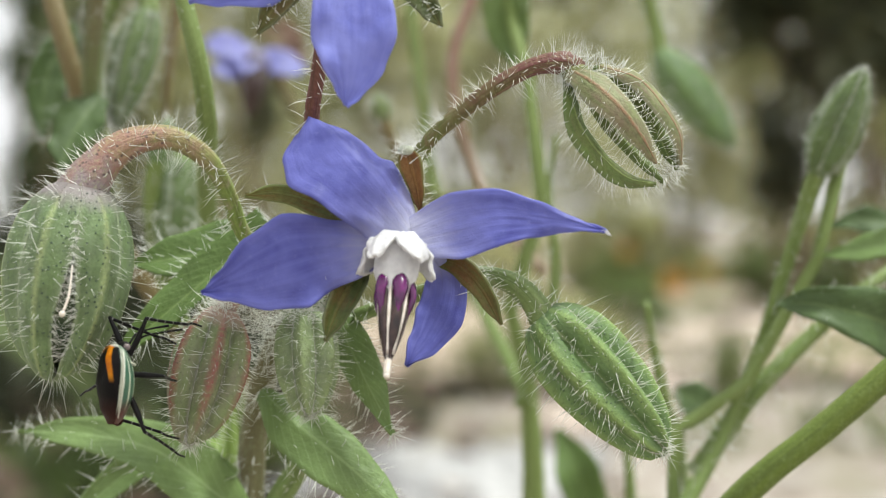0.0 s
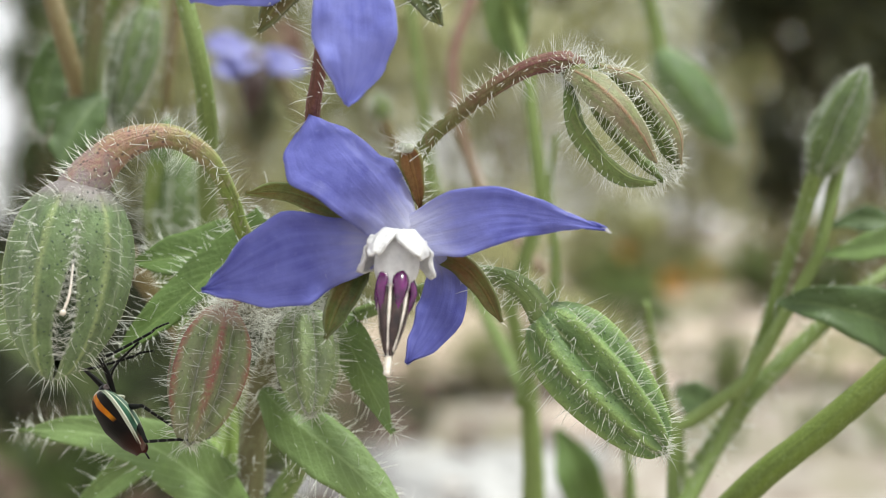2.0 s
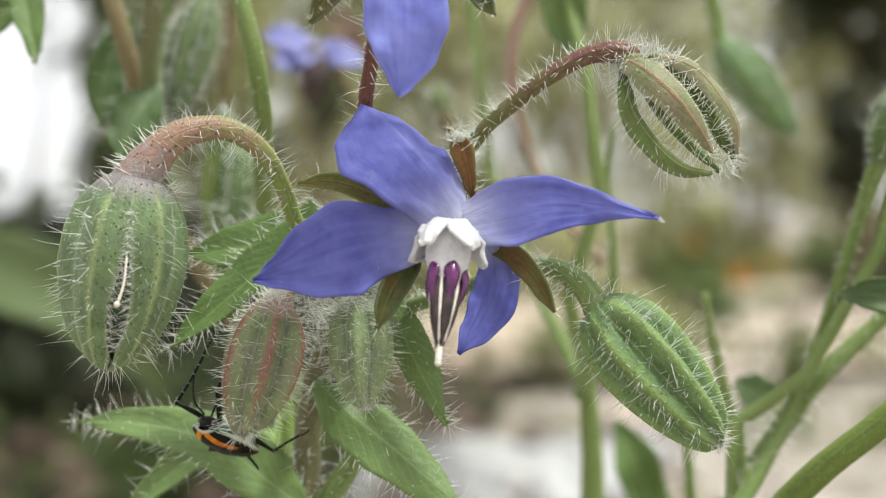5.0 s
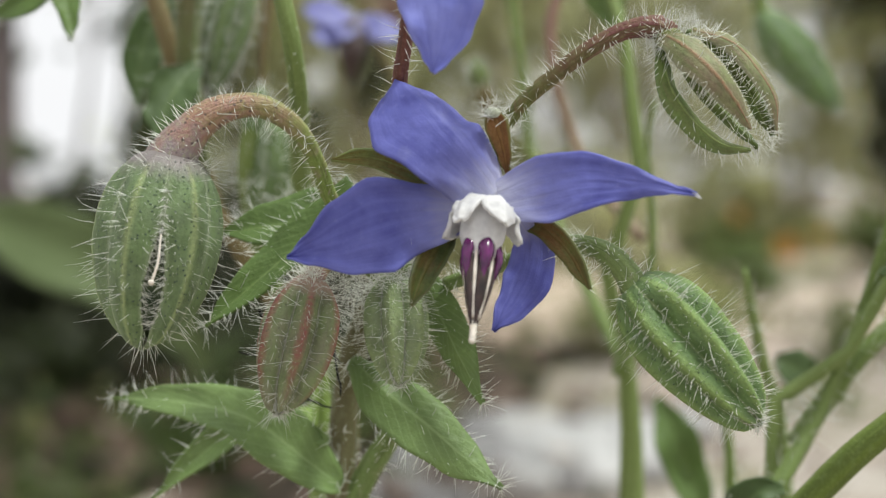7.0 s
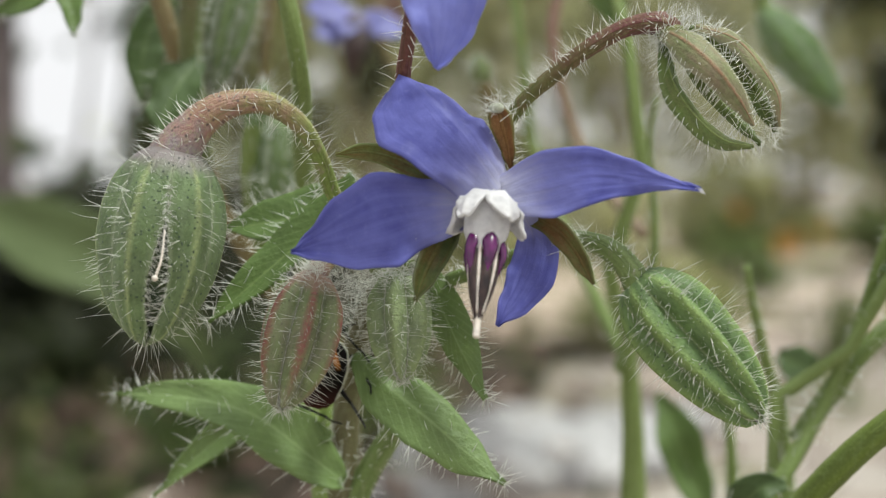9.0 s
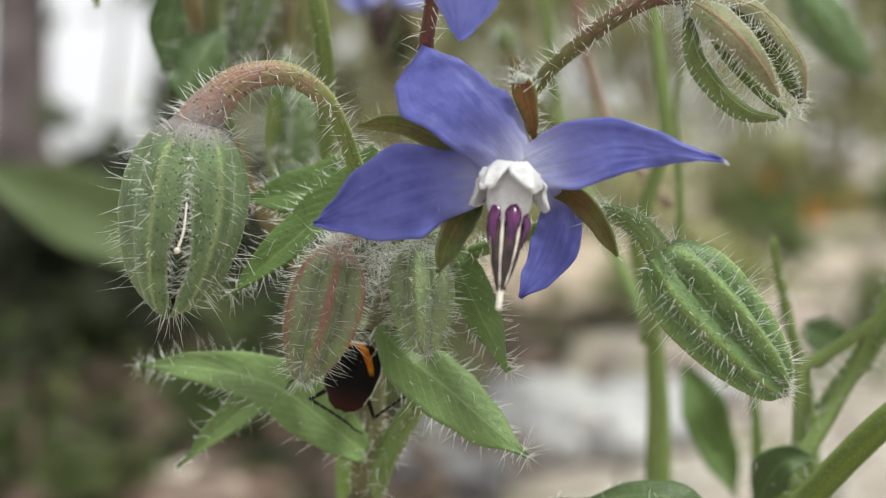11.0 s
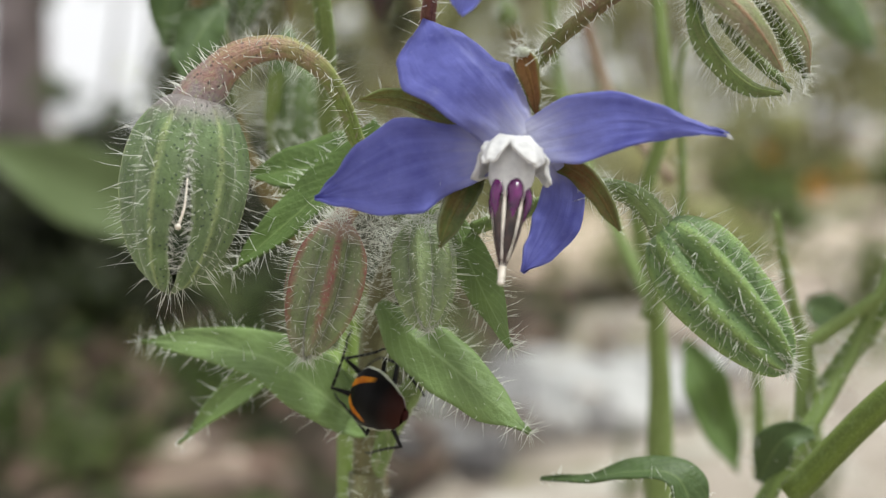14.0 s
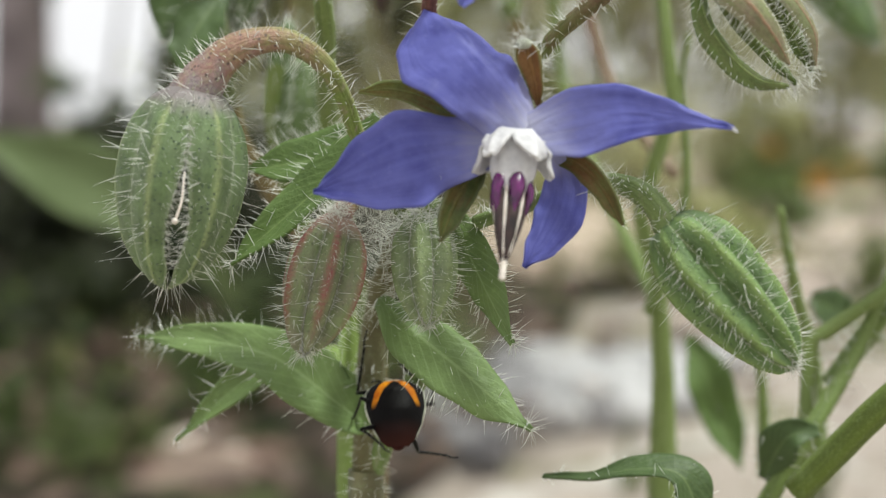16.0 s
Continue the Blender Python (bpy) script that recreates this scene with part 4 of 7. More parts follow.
back_m = thing("borage_plant", (-5.32, 185.28, 0.0), "neighbouring borage with a faded blue flower", "borage plant", "borage plants behind")
far_stem(back_m, [(8.55, 171.28, -4.0), (8.98, 162.61, 230.38), (7.68, 159.01, 253.12), (6.31, 159.14, 260.74), (9.34, 155.27, 267.87), (8.54, 155.43, 277.42), (7.85, 157.56, 284.51), (5.23, 159.73, 294.49)], [(0, 2.6), (0.5, 2.3), (0.74, 1.75), (0.84, 0.85), (1, 0.55)], STEM_FAR, 200, 1.0)
far_stem(back_m, [(7.40, 158.99, 252.03), (10.54, 157.18, 263.01), (10.11, 157.36, 273.22), (10.80, 157.45, 278.06)], [(0, 0.6), (1, 0.25)], STEM_FAR, 60)
leaf(back_m, "pale green hanging leaf", [(7.97, 159.55, 284.15), (6.34, 159.62, 287.96), (5.75, 157.73, 294.18)], [(0, 0.3), (0.4, 2.0), (1, 2.4)], TOWARDS, LEAF, 0.1, 0.2, 0.6, 60, 1.6, seed=11)
leaf(back_m, "narrow green leaf beside the stem", [(11.90, 172.92, 248.09), (13.82, 170.86, 244.24), (15.28, 170.79, 240.15), (17.13, 168.70, 235.29)], [(0, 0.4), (0.35, 2.3), (0.7, 1.9), (1, 0.1)], TOWARDS, LEAF_MID, 0.1, 0.25, 0.6, 60, 1.2, seed=12)
far_stem(back_m, [(10.30, 171.21, 264.73), (4.13, 183.37, 273.75), (1.00, 183.59, 286.28), (3.51, 183.76, 295.67)], 0.65, STEM_ROSE, 40)
far_stem(back_m, [(8.55, 170.99, 251.85), (-0.27, 195.32, 270.66), (-2.60, 195.58, 285.34), (-4.27, 195.81, 298.69)], 0.7, STEM_FAR, 40)
bud(back_m, "small bud out of focus", [(2.26, 183.30, 269.37), (-3.92, 179.40, 275.51), (-5.63, 175.46, 278.98), (-6.11, 175.49, 280.48)], [(0, 0.6), (1, 0.6)], (-6.95, 175.54, 283.47), 1.1, SEPAL_OPEN, STEM_PINK, hairs=60, stem_hairs=20)
bf = part("flower", join(tube([(0.41, 199.28, 267.95), (-11.62, 207.39, 274.24), (-20.15, 211.60, 286.60), (-22.10, 211.73, 293.82), (-24.12, 211.69, 291.65)], [(0, 0.7), (1, 0.8)], 10, 18), ball((-23.97, 211.68, 291.29), (1.6, 1.6, 1.6))), STEM_PINK, back_m,
          "blue flower far behind, haze put into its petal colour", origin=(-23.97, 211.68, 291.29))
for spine in ([(-23.75, 209.68, 291.09), (-26.14, 207.69, 291.60), (-30.04, 207.71, 292.66)], [(-23.75, 209.68, 291.09), (-25.79, 207.65, 289.12), (-28.70, 205.64, 288.79)], [(-23.53, 209.68, 291.09), (-20.47, 207.66, 289.83), (-17.09, 209.65, 289.45)], [(-23.75, 209.68, 291.09), (-23.90, 203.65, 289.45), (-24.35, 201.63, 288.02)]):
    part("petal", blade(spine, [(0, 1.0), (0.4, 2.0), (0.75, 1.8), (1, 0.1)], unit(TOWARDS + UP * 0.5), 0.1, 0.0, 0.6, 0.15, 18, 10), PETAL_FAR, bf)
for spine in ([(-23.98, 213.71, 292.59), (-20.70, 213.74, 294.41), (-17.79, 213.71, 292.95)], [(-23.98, 213.71, 292.59), (-20.53, 215.72, 293.17), (-17.36, 215.67, 290.59)]):
    part("sepal", blade(spine, [(0, 0.8), (0.5, 1.7), (1, 0.05)], TOWARDS, 0.1, 0.2, 0.4, 0.15, 16, 8), STEM_ROSE, bf, "reddish sepal")
part("stamen_cone", tube([(-23.43, 205.65, 289.29), (-23.34, 203.60, 286.67), (-23.55, 203.54, 282.85)], [(0, 1.9), (0.5, 1.7), (1, 0.5)], 12, 12), ANTHER, bf, "dark violet stamen cone")

back_r = thing("borage_plant", (25.99, 139.28, 0.0), "neighbouring borage with tall green stems and a closed bud", "borage plant", "borage plants behind")
far_stem(back_r, [(18.31, 135.28, -4.0), (18.77, 134.73, 237.17), (21.08, 134.95, 250.12), (25.94, 135.10, 258.44), (30.79, 135.25, 267.22), (32.07, 133.36, 273.64), (32.84, 133.44, 277.97)], [(0, 2.2), (0.5, 0.9), (0.8, 0.68), (1, 0.55)], STEM_FAR, 260, 0.6)
bud(back_r, "upright closed bud with a downy rim", [(24.56, 138.99, 252.39), (26.65, 137.13, 260.15), (28.57, 135.26, 267.69), (29.83, 134.34, 272.29), (30.29, 133.37, 274.10)], [(0, 0.6), (0.7, 0.6), (1, 0.8)],
    (33.47, 131.51, 282.02), 1.95, SEPAL_FARBUD, STEM_FAR, phase=25, hairs=700, hlen=0.5, fine=0.45, margin_hairs=2.5, stem_hairs=260, keel=0.4, stem_len=0.6)
far_stem(back_r, [(20.93, 136.93, 248.89), (25.62, 137.05, 255.45), (31.23, 139.14, 260.48), (35.04, 139.19, 263.81), (38.92, 141.23, 266.13)], [(0, 0.9), (1, 0.6)], STEM_FAR, 100)
far_stem(back_r, [(16.69, 122.84, 243.46), (22.45, 119.96, 250.60), (27.15, 119.03, 254.71), (32.18, 118.11, 259.29), (39.12, 117.22, 265.59)], [(0, 1.1), (1, 1.0)], STEM_DEEP, 0)
leaf(back_r, "curled deep green leaf", [(26.16, 129.19, 263.55), (28.54, 127.19, 263.56), (31.36, 127.18, 262.95), (34.51, 129.16, 261.96), (38.41, 131.12, 259.68)], [(0, 0.1), (0.2, 1.2), (0.5, 2.3), (0.75, 2.6), (1, 1.8)], unit(TOWARDS + UP * 0.1), LEAF_DARK, 0.1, 0.2, 0.6, 60, 0.8, seed=13)
leaf(back_r, "pale green leaf at the rim", [(30.56, 135.25, 266.99), (33.07, 133.26, 267.49), (36.61, 131.27, 268.20), (40.20, 131.26, 267.75)], [(0, 0.1), (0.4, 1.2), (1, 1.5)], unit(TOWARDS + UP * 0.6), LEAF, 0.1, 0.2, 0.6, 40, 0.8, seed=14)
leaf(back_r, "small dark leaf behind the stem", [(34.53, 147.29, 269.49), (37.05, 147.30, 270.00), (41.07, 147.30, 269.74)], [(0, 0.2), (0.5, 1.3), (1, 0.6)], unit(TOWARDS + UP * 0.4), LEAF_DARK, 0.1, 0.2, 0.6, 0, seed=15)
far_stem(back_r, [(22.28, 150.77, 239.50), (21.77, 150.92, 247.77), (19.69, 149.05, 255.20), (18.02, 147.18, 262.70)], [(0, 0.75), (0.6, 0.6), (1, 0.3)], STEM_FAR, 120)
leaf(back_r, "round dark leaf", [(22.37, 159.02, 253.67), (24.01, 159.01, 252.85), (26.02, 158.99, 251.76)], [(0, 0.6), (0.4, 1.8), (0.8, 1.5), (1, 0.2)], unit(TOWARDS + UP * 0.3), LEAF_DARK, 0.1, 0.1, 0.4, 30, seed=16)
far_stem(back_r, [(17.83, 154.74, 237.63), (17.41, 154.91, 247.18), (15.97, 155.02, 253.55)], [(0, 0.7), (1, 0.3)], STEM_FAR, 60)
leaf(back_r, "arched leaf curling over", [(-1.60, 119.86, 244.92), (1.47, 118.87, 245.13), (4.91, 118.38, 245.85), (7.92, 117.87, 245.66), (9.34, 117.83, 242.92)], [(0, 0.15), (0.3, 0.5), (0.65, 1.5), (0.85, 1.9), (1, 1.2)], unit(TOWARDS * 0.5 + UP), LEAF_DARK, 0.1, 0.2, 0.4, 60, 0.8, seed=17)
leaf(back_r, "small cupped leaf at a joint", [(15.08, 130.82, 242.63), (16.61, 128.88, 246.14), (19.04, 128.90, 246.80)], [(0, 0.4), (0.5, 1.7), (1, 0.4)], unit(TOWARDS + UP * 0.5), LEAF_DARK, 0.1, 0.2, 0.4, 30, seed=19)
far_stem(back_r, [(13.28, 130.73, 237.25), (17.77, 130.86, 244.87), (22.93, 134.99, 252.43), (25.94, 135.12, 259.83)], [(0, 0.8), (0.6, 0.7), (1, 0.35)], STEM_FAR, 80)
bud(back_m, "green bud hanging behind", [(5.23, 159.73, 294.49), (10.30, 171.90, 303.94), (18.75, 179.89, 303.08), (22.93, 183.72, 293.80), (24.18, 183.63, 288.16)], [(0, 0.6), (1, 0.9)],
    (32.32, 183.45, 278.01), 2.5, SEPAL_FAR, STEM_FAR, phase=15, hairs=160, hlen=1.4, stem_hairs=60, keel=0.2)
low = thing("borage_plant", (-16.92, 127.28, 0.0), "young borage stem beside the main one", "borage plant", "borage plants behind")
far_stem(low, [(-17.23, 131.28, -4.0), (-16.45, 126.90, 241.80), (-17.27, 126.16, 246.36), (-17.98, 125.33, 249.56), (-17.62, 124.61, 253.14)], [(0, 1.8), (0.8, 1.15), (1, 0.7)], STEM_YOUNG, 120)


# ---------------------------------------------------------------- the garden behind (metres)
def ground_material():
    n = Nodes("garden_soil")
    big = n.noise(1.1, 3, 0.55, (1, 0.8, 1))
    fine = n.noise(26, 5, 0.65, (1, 0.7, 1))
    col = n.mix(n.ramp(fine, (0.3, 0.0), (0.7, 1.0)), (0.20, 0.165, 0.135), (0.40, 0.345, 0.295))
    col = n.mix(n.ramp(big, (0.42, 0.0), (0.62, 0.6)), col, (0.42, 0.37, 0.325))
    col = n.mix(n.ramp(n.noise(6, 4, 0.6, (1, 0.6, 1)), (0.52, 0.0), (0.60, 0.7)), col, (0.15, 0.15, 0.07))
    col = n.mix(n.ramp(n.noise(10, 3, 0.5, (1, 0.6, 1)), (0.55, 0.0), (0.62, 0.7)), col, (0.56, 0.53, 0.49))
    n.bump(n.noise(60, 4), 0.8, 0.01)
    return n.done(col, 0.9, spec=0.15)


def mesh_ob(name, verts, faces, material, parent=None, smooth=False, uvs=None):
    me = bpy.data.meshes.new(name)
    me.from_pydata(verts, [], faces)
    if smooth:
        for f in me.polygons:
            f.use_smooth = True
    me.materials.append(material)
    ob = new(name, me)
    if parent:
        ob.parent = parent
        ob.location = -Vector(parent.location)
    return ob


SOIL = ground_material()
xs = sorted(set(list(np.linspace(-6, 6, 61)) + [-400, -120, -40, -15, 15, 40, 120, 400]))
ys = sorted(set(list(np.linspace(-2, 10, 61)) + [-400, -120, -40, -12, 20, 50, 130, 400]))
gv, gf = [], []
for gy in ys:
    for gx in xs:
        near = max(0, 1 - math.hypot(gx, gy - 3) / 9)
        calm = min(1, math.hypot(gx, gy - 0.1) / 0.6)
        gv.append((gx, gy, 0.03 * calm * near * (noise.noise(Vector((gx * 1.7, gy * 1.7, 0))) - 0.35)))
for gi in range(len(ys) - 1):
    for gj in range(len(xs) - 1):
        k = gi * len(xs) + gj
        gf.append((k, k + 1, k + 1 + len(xs), k + len(xs)))
tagged(mesh_ob("ground", gv, gf, SOIL, smooth=True), "dry pinkish-beige garden soil", "ground", kind="structure")


def foliage_material(name, a, b, thru=0.4):
    n = Nodes(name)
    g = n.t.nodes.new("ShaderNodeNewGeometry")
    col = n.mix(g.outputs["Random Per Island"], a, b)
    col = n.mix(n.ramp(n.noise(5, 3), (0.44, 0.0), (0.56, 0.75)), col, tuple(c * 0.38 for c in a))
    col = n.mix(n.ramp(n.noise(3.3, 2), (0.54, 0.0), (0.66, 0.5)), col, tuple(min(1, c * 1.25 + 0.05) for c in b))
    return n.done(col, 0.5, thru, spec=0.35)


# olive and pale leaves are lightened: sunlight is put into their colours
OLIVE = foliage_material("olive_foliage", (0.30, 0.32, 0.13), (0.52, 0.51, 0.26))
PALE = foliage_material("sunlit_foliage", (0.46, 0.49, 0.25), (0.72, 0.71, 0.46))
# dark green shrubs; the shade among their leaves is in the colour too
DARK = foliage_material("shade_dark_foliage", (0.03, 0.036, 0.014), (0.08, 0.085, 0.034), 0.1)
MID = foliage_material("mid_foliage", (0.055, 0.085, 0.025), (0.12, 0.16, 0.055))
# groundcover green with the shade of the bed mixed into it
DEEP = foliage_material("shaded_foliage", (0.026, 0.034, 0.012), (0.065, 0.078, 0.028), 0.15)
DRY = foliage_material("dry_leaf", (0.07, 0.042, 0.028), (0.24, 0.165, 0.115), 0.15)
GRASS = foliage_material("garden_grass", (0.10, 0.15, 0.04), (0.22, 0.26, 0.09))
BARK = plain("bark", (0.09, 0.07, 0.07), (0.38, 0.32, 0.33), 5, 0.85, 0.8, 0.01)
TWIG = plain("twig", (0.10, 0.07, 0.045), (0.2, 0.15, 0.1), 60, 0.8, 0.5, 0.002)
STONE = plain("pale_stone", (0.26, 0.255, 0.25), (0.54, 0.53, 0.525), 24, 0.75, 0.5, 0.003)
GREY = plain("grey_stone", (0.12, 0.115, 0.115), (0.34, 0.33, 0.33), 28, 0.8, 0.6, 0.003)
TANSTONE = plain("tan_stone", (0.05, 0.036, 0.028), (0.15, 0.105, 0.08), 40, 0.85, 0.6, 0.002)
PINKSTONE = plain("pinkish_clod", (0.085, 0.055, 0.042), (0.22, 0.15, 0.12), 45, 0.9, 0.6, 0.002, spec=0.15)
PEBBLE = plain("beige_pebble", (0.40, 0.32, 0.265), (0.70, 0.60, 0.52), 25, 0.8, 0.5, 0.002)
ORANGE = plain("orange_petal", (0.52, 0.25, 0.05), (0.62, 0.36, 0.08), 80, 0.5, 0.2, 0.0005, thru=0.25)


def leaves(places, size, rng, flat=0.0):
    """Pointed leaves of two bent halves at each place."""
    verts, faces = [], []
    for p in places:
        s = size * rng.uniform(0.6, 1.3)
        d = unit(rng.normal(0, 1, 3) * (1, 1, 1 - flat) + (0, 0, -0.2))
        a = unit(np.cross(d, rng.normal(0, 1, 3) * (flat < 0.5) + np.array((0, 0, 1.0)) * (0.3 + flat)))
        nn = np.cross(d, a)
        k = len(verts)
        verts += [tuple(p), tuple(p + d * s * 0.45 + a * s * 0.24 + nn * s * 0.06), tuple(p + d * s), tuple(p + d * s * 0.45 - a * s * 0.24 + nn * s * 0.06), tuple(p + d * s * 0.5)]
        faces += [(k, k + 1, k + 4), (k + 1, k + 2, k + 4), (k, k + 4, k + 3), (k + 3, k + 4, k + 2)]
    return verts, faces


def shrub(name, label, x, y, rx, ry, low, top, count, size, material, seed, category="shrub", loose=1.0, n=26):
    rng = np.random.default_rng(seed)
    root = thing(name, (x * 1000, y * 1000, 0), label, category, "garden shrubs")
    clumps = [(rng.uniform(-1, 1), rng.uniform(-1, 1), rng.uniform(0, 1)) for _ in range(n)]
    pts = []
    sv, sf = [], []
    for cx, cy, cz in clumps:
        r = math.hypot(cx, cy)
        if r > 1:
            cx, cy = cx / r, cy / r
        c = np.array((x + cx * rx * 0.8, y + cy * ry * 0.8, low + (top - low) * (0.06 + 0.9 * cz)))
        spread = np.array((rx * 0.26, ry * 0.26, (top - low) * 0.13 + 0.02)) * loose
        pts += list(c + rng.normal(0, 0.55, (count // n, 3)) * spread)
        b = np.array((x + cx * rx * 0.15, y + cy * ry * 0.15, -0.02))
        w = 0.006 + 0.004 * (top - low)
        k = len(sv)
        for q, ww in ((b, w), ((b + c) / 2 + rng.normal(0, 0.04, 3), w * 0.7), (c, w * 0.3)):
            for g in (0, 2.09, 4.19):
                sv.append(tuple(q + ww * np.array((math.cos(g), math.sin(g), 0))))
        for lvl in (0, 3):
            for g in range(3):
                h = (g + 1) % 3
                sf.append((k + lvl + g, k + lvl + h, k + lvl + 3 + h, k + lvl + 3 + g))
    pts = [p for p in pts if p[2] > 0.02]
    v, f = leaves(pts, size, rng)
    for k in range(0, n, 4):
        mesh_ob("stem", sv[9 * k:9 * k + 9], [tuple(q - 9 * k for q in g) for g in sf[6 * k:6 * k + 6]], TWIG, root, True)
    mesh_ob("crown", v, f, material, root)
    return root


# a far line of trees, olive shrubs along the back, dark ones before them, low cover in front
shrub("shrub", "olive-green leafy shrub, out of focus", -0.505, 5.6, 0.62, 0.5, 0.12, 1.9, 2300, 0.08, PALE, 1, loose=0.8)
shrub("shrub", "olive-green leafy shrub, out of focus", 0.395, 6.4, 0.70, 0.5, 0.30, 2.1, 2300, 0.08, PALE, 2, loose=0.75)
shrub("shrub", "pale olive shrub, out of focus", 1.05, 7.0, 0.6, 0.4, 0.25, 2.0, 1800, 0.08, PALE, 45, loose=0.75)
shrub("shrub", "yellowish green shrub, out of focus", 1.953, 6.6, 0.9, 0.6, 0.28, 2.2, 3600, 0.09, OLIVE, 3, loose=0.8)
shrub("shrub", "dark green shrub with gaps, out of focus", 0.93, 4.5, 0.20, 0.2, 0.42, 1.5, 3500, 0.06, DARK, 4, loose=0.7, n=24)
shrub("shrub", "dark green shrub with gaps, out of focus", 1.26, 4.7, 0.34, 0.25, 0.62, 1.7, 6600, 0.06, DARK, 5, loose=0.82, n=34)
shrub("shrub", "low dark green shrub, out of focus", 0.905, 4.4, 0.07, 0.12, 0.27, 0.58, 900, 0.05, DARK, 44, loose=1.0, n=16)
shrub("shrub", "mid-green shrub, out of focus", -0.909, 4.8, 0.26, 0.4, 0.02, 1.5, 2600, 0.06, OLIVE, 6)
shrub("shrub", "grey-green shrub, out of focus", -1.115, 4.9, 0.085, 0.3, 0.02, 1.5, 1500, 0.06, MID, 20)
for px in (330, 700, 1050, 1400, 1800, 2300):
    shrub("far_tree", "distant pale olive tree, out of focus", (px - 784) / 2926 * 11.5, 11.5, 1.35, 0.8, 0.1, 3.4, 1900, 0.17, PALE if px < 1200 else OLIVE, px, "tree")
shrub("shrub", "grey-green shrub, out of focus", -0.913, 6.3, 0.50, 0.4, 0.02, 2.0, 2400, 0.07, OLIVE, 16)
shrub("shrub", "olive-green leafy shrub, out of focus", -0.010, 7.0, 0.9, 0.4, 0.20, 2.2, 2600, 0.09, OLIVE, 17, loose=0.8)
shrub("groundcover", "low groundcover, its green darkened for shade", -0.636, 2.5, 0.30, 0.25, 0.0, 0.24, 2200, 0.045, DEEP, 7)
shrub("groundcover", "low groundcover, its green darkened for shade", -0.372, 2.4, 0.16, 0.2, 0.0, 0.18, 1300, 0.035, DEEP, 8)
shrub("groundcover", "low groundcover, its green darkened for shade", -1.040, 3.0, 0.4, 0.3, 0.0, 0.23, 2400, 0.05, DEEP, 9)
shrub("groundcover", "green tuft among beige soil", 0.428, 3.9, 0.10, 0.1, 0.0, 0.15, 340, 0.045, GRASS, 12)
shrub("groundcover", "pale green tuft among beige soil", 0.089, 2.7, 0.07, 0.09, 0.0, 0.06, 200, 0.04, OLIVE, 14)
for k, (px, dist, w, top, mat) in enumerate(((620, 4.8, 0.3, 0.4, OLIVE), (820, 5.2, 0.3, 0.36, PALE), (1090, 5.4, 0.2, 0.3, OLIVE), (1420, 5.2, 0.2, 0.16, GRASS), (1020, 3.2, 0.06, 0.07, OLIVE), (1480, 5.6, 0.3, 0.3, OLIVE))):
    shrub("groundcover", "low olive-green herb clump, out of focus", (px - 784) / 2926 * dist, dist, w, 0.2, 0.0, top, 1000, 0.05, mat, 40 + k)
shrub("groundcover", "green tuft among beige soil", 0.445, 2.6, 0.025, 0.05, 0.0, 0.06, 160, 0.03, GRASS, 15)

shrub("shrub", "sparse twiggy green shrub before the sky", -1.292, 4.4, 0.21, 0.2, 0.20, 0.46, 110, 0.06, MID, 18, loose=0.45, n=8)
shrub("shrub", "tall thin shrub with drooping leafy tops", -1.33, 4.3, 0.26, 0.2, 0.86, 1.3, 300, 0.06, MID, 28, loose=0.7, n=8)
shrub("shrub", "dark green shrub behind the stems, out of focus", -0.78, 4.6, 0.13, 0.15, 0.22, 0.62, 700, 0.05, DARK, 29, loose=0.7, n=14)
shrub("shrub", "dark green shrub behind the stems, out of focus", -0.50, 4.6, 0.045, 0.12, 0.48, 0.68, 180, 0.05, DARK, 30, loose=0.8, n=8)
shrub("shrub", "sparse twiggy green shrub before the sky", -1.045, 4.2, 0.065, 0.2, 0.16, 1.2, 420, 0.05, MID, 19, loose=0.75, n=18)
for sx, low_, top_ in ((-1.06, 0.33, 0.49), (-1.09, 0.60, 0.69), (-1.07, 0.78, 0.98)):
    shrub("shrub", "sparse twiggy green shrub before the sky", sx, 4.2, 0.05, 0.1, low_, top_, 170, 0.04, MID, int(-1000 * sx), loose=0.8, n=8)
tufts = np.random.default_rng(91)
for k in range(12):
    ty = tufts.uniform(5.4, 7.6)
    tx = (tufts.uniform(820, 1780) - 784) / 2926 * ty
    shrub("weed", "leafy garden weed, out of focus", tx, ty, tufts.uniform(0.08, 0.2), 0.12, 0.0, tufts.uniform(0.07, 0.2), 260, 0.06, (PALE, OLIVE, GRASS, OLIVE, DRY)[k % 5], 300 + k, "weed")
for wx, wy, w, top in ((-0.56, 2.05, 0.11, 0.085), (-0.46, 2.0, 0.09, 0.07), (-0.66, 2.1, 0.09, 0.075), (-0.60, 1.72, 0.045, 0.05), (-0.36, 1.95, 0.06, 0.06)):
    shrub("groundcover", "low groundcover, its green darkened for shade", wx, wy, w, 0.1, 0.0, top, 900, 0.03, DEEP, int(-1000 * wx), loose=1.2)
for wx, wy in ((-0.47, 1.35), (-0.41, 1.27), (-0.44, 1.22), (-0.37, 1.20), (-0.50, 1.5), (-0.33, 1.42)):
    shrub("weed", "small green weed on dark soil", wx, wy, 0.03, 0.03, 0.0, 0.035, 130, 0.02, GRASS, int(-2000 * wx), "weed")
weeds = np.random.default_rng(77)
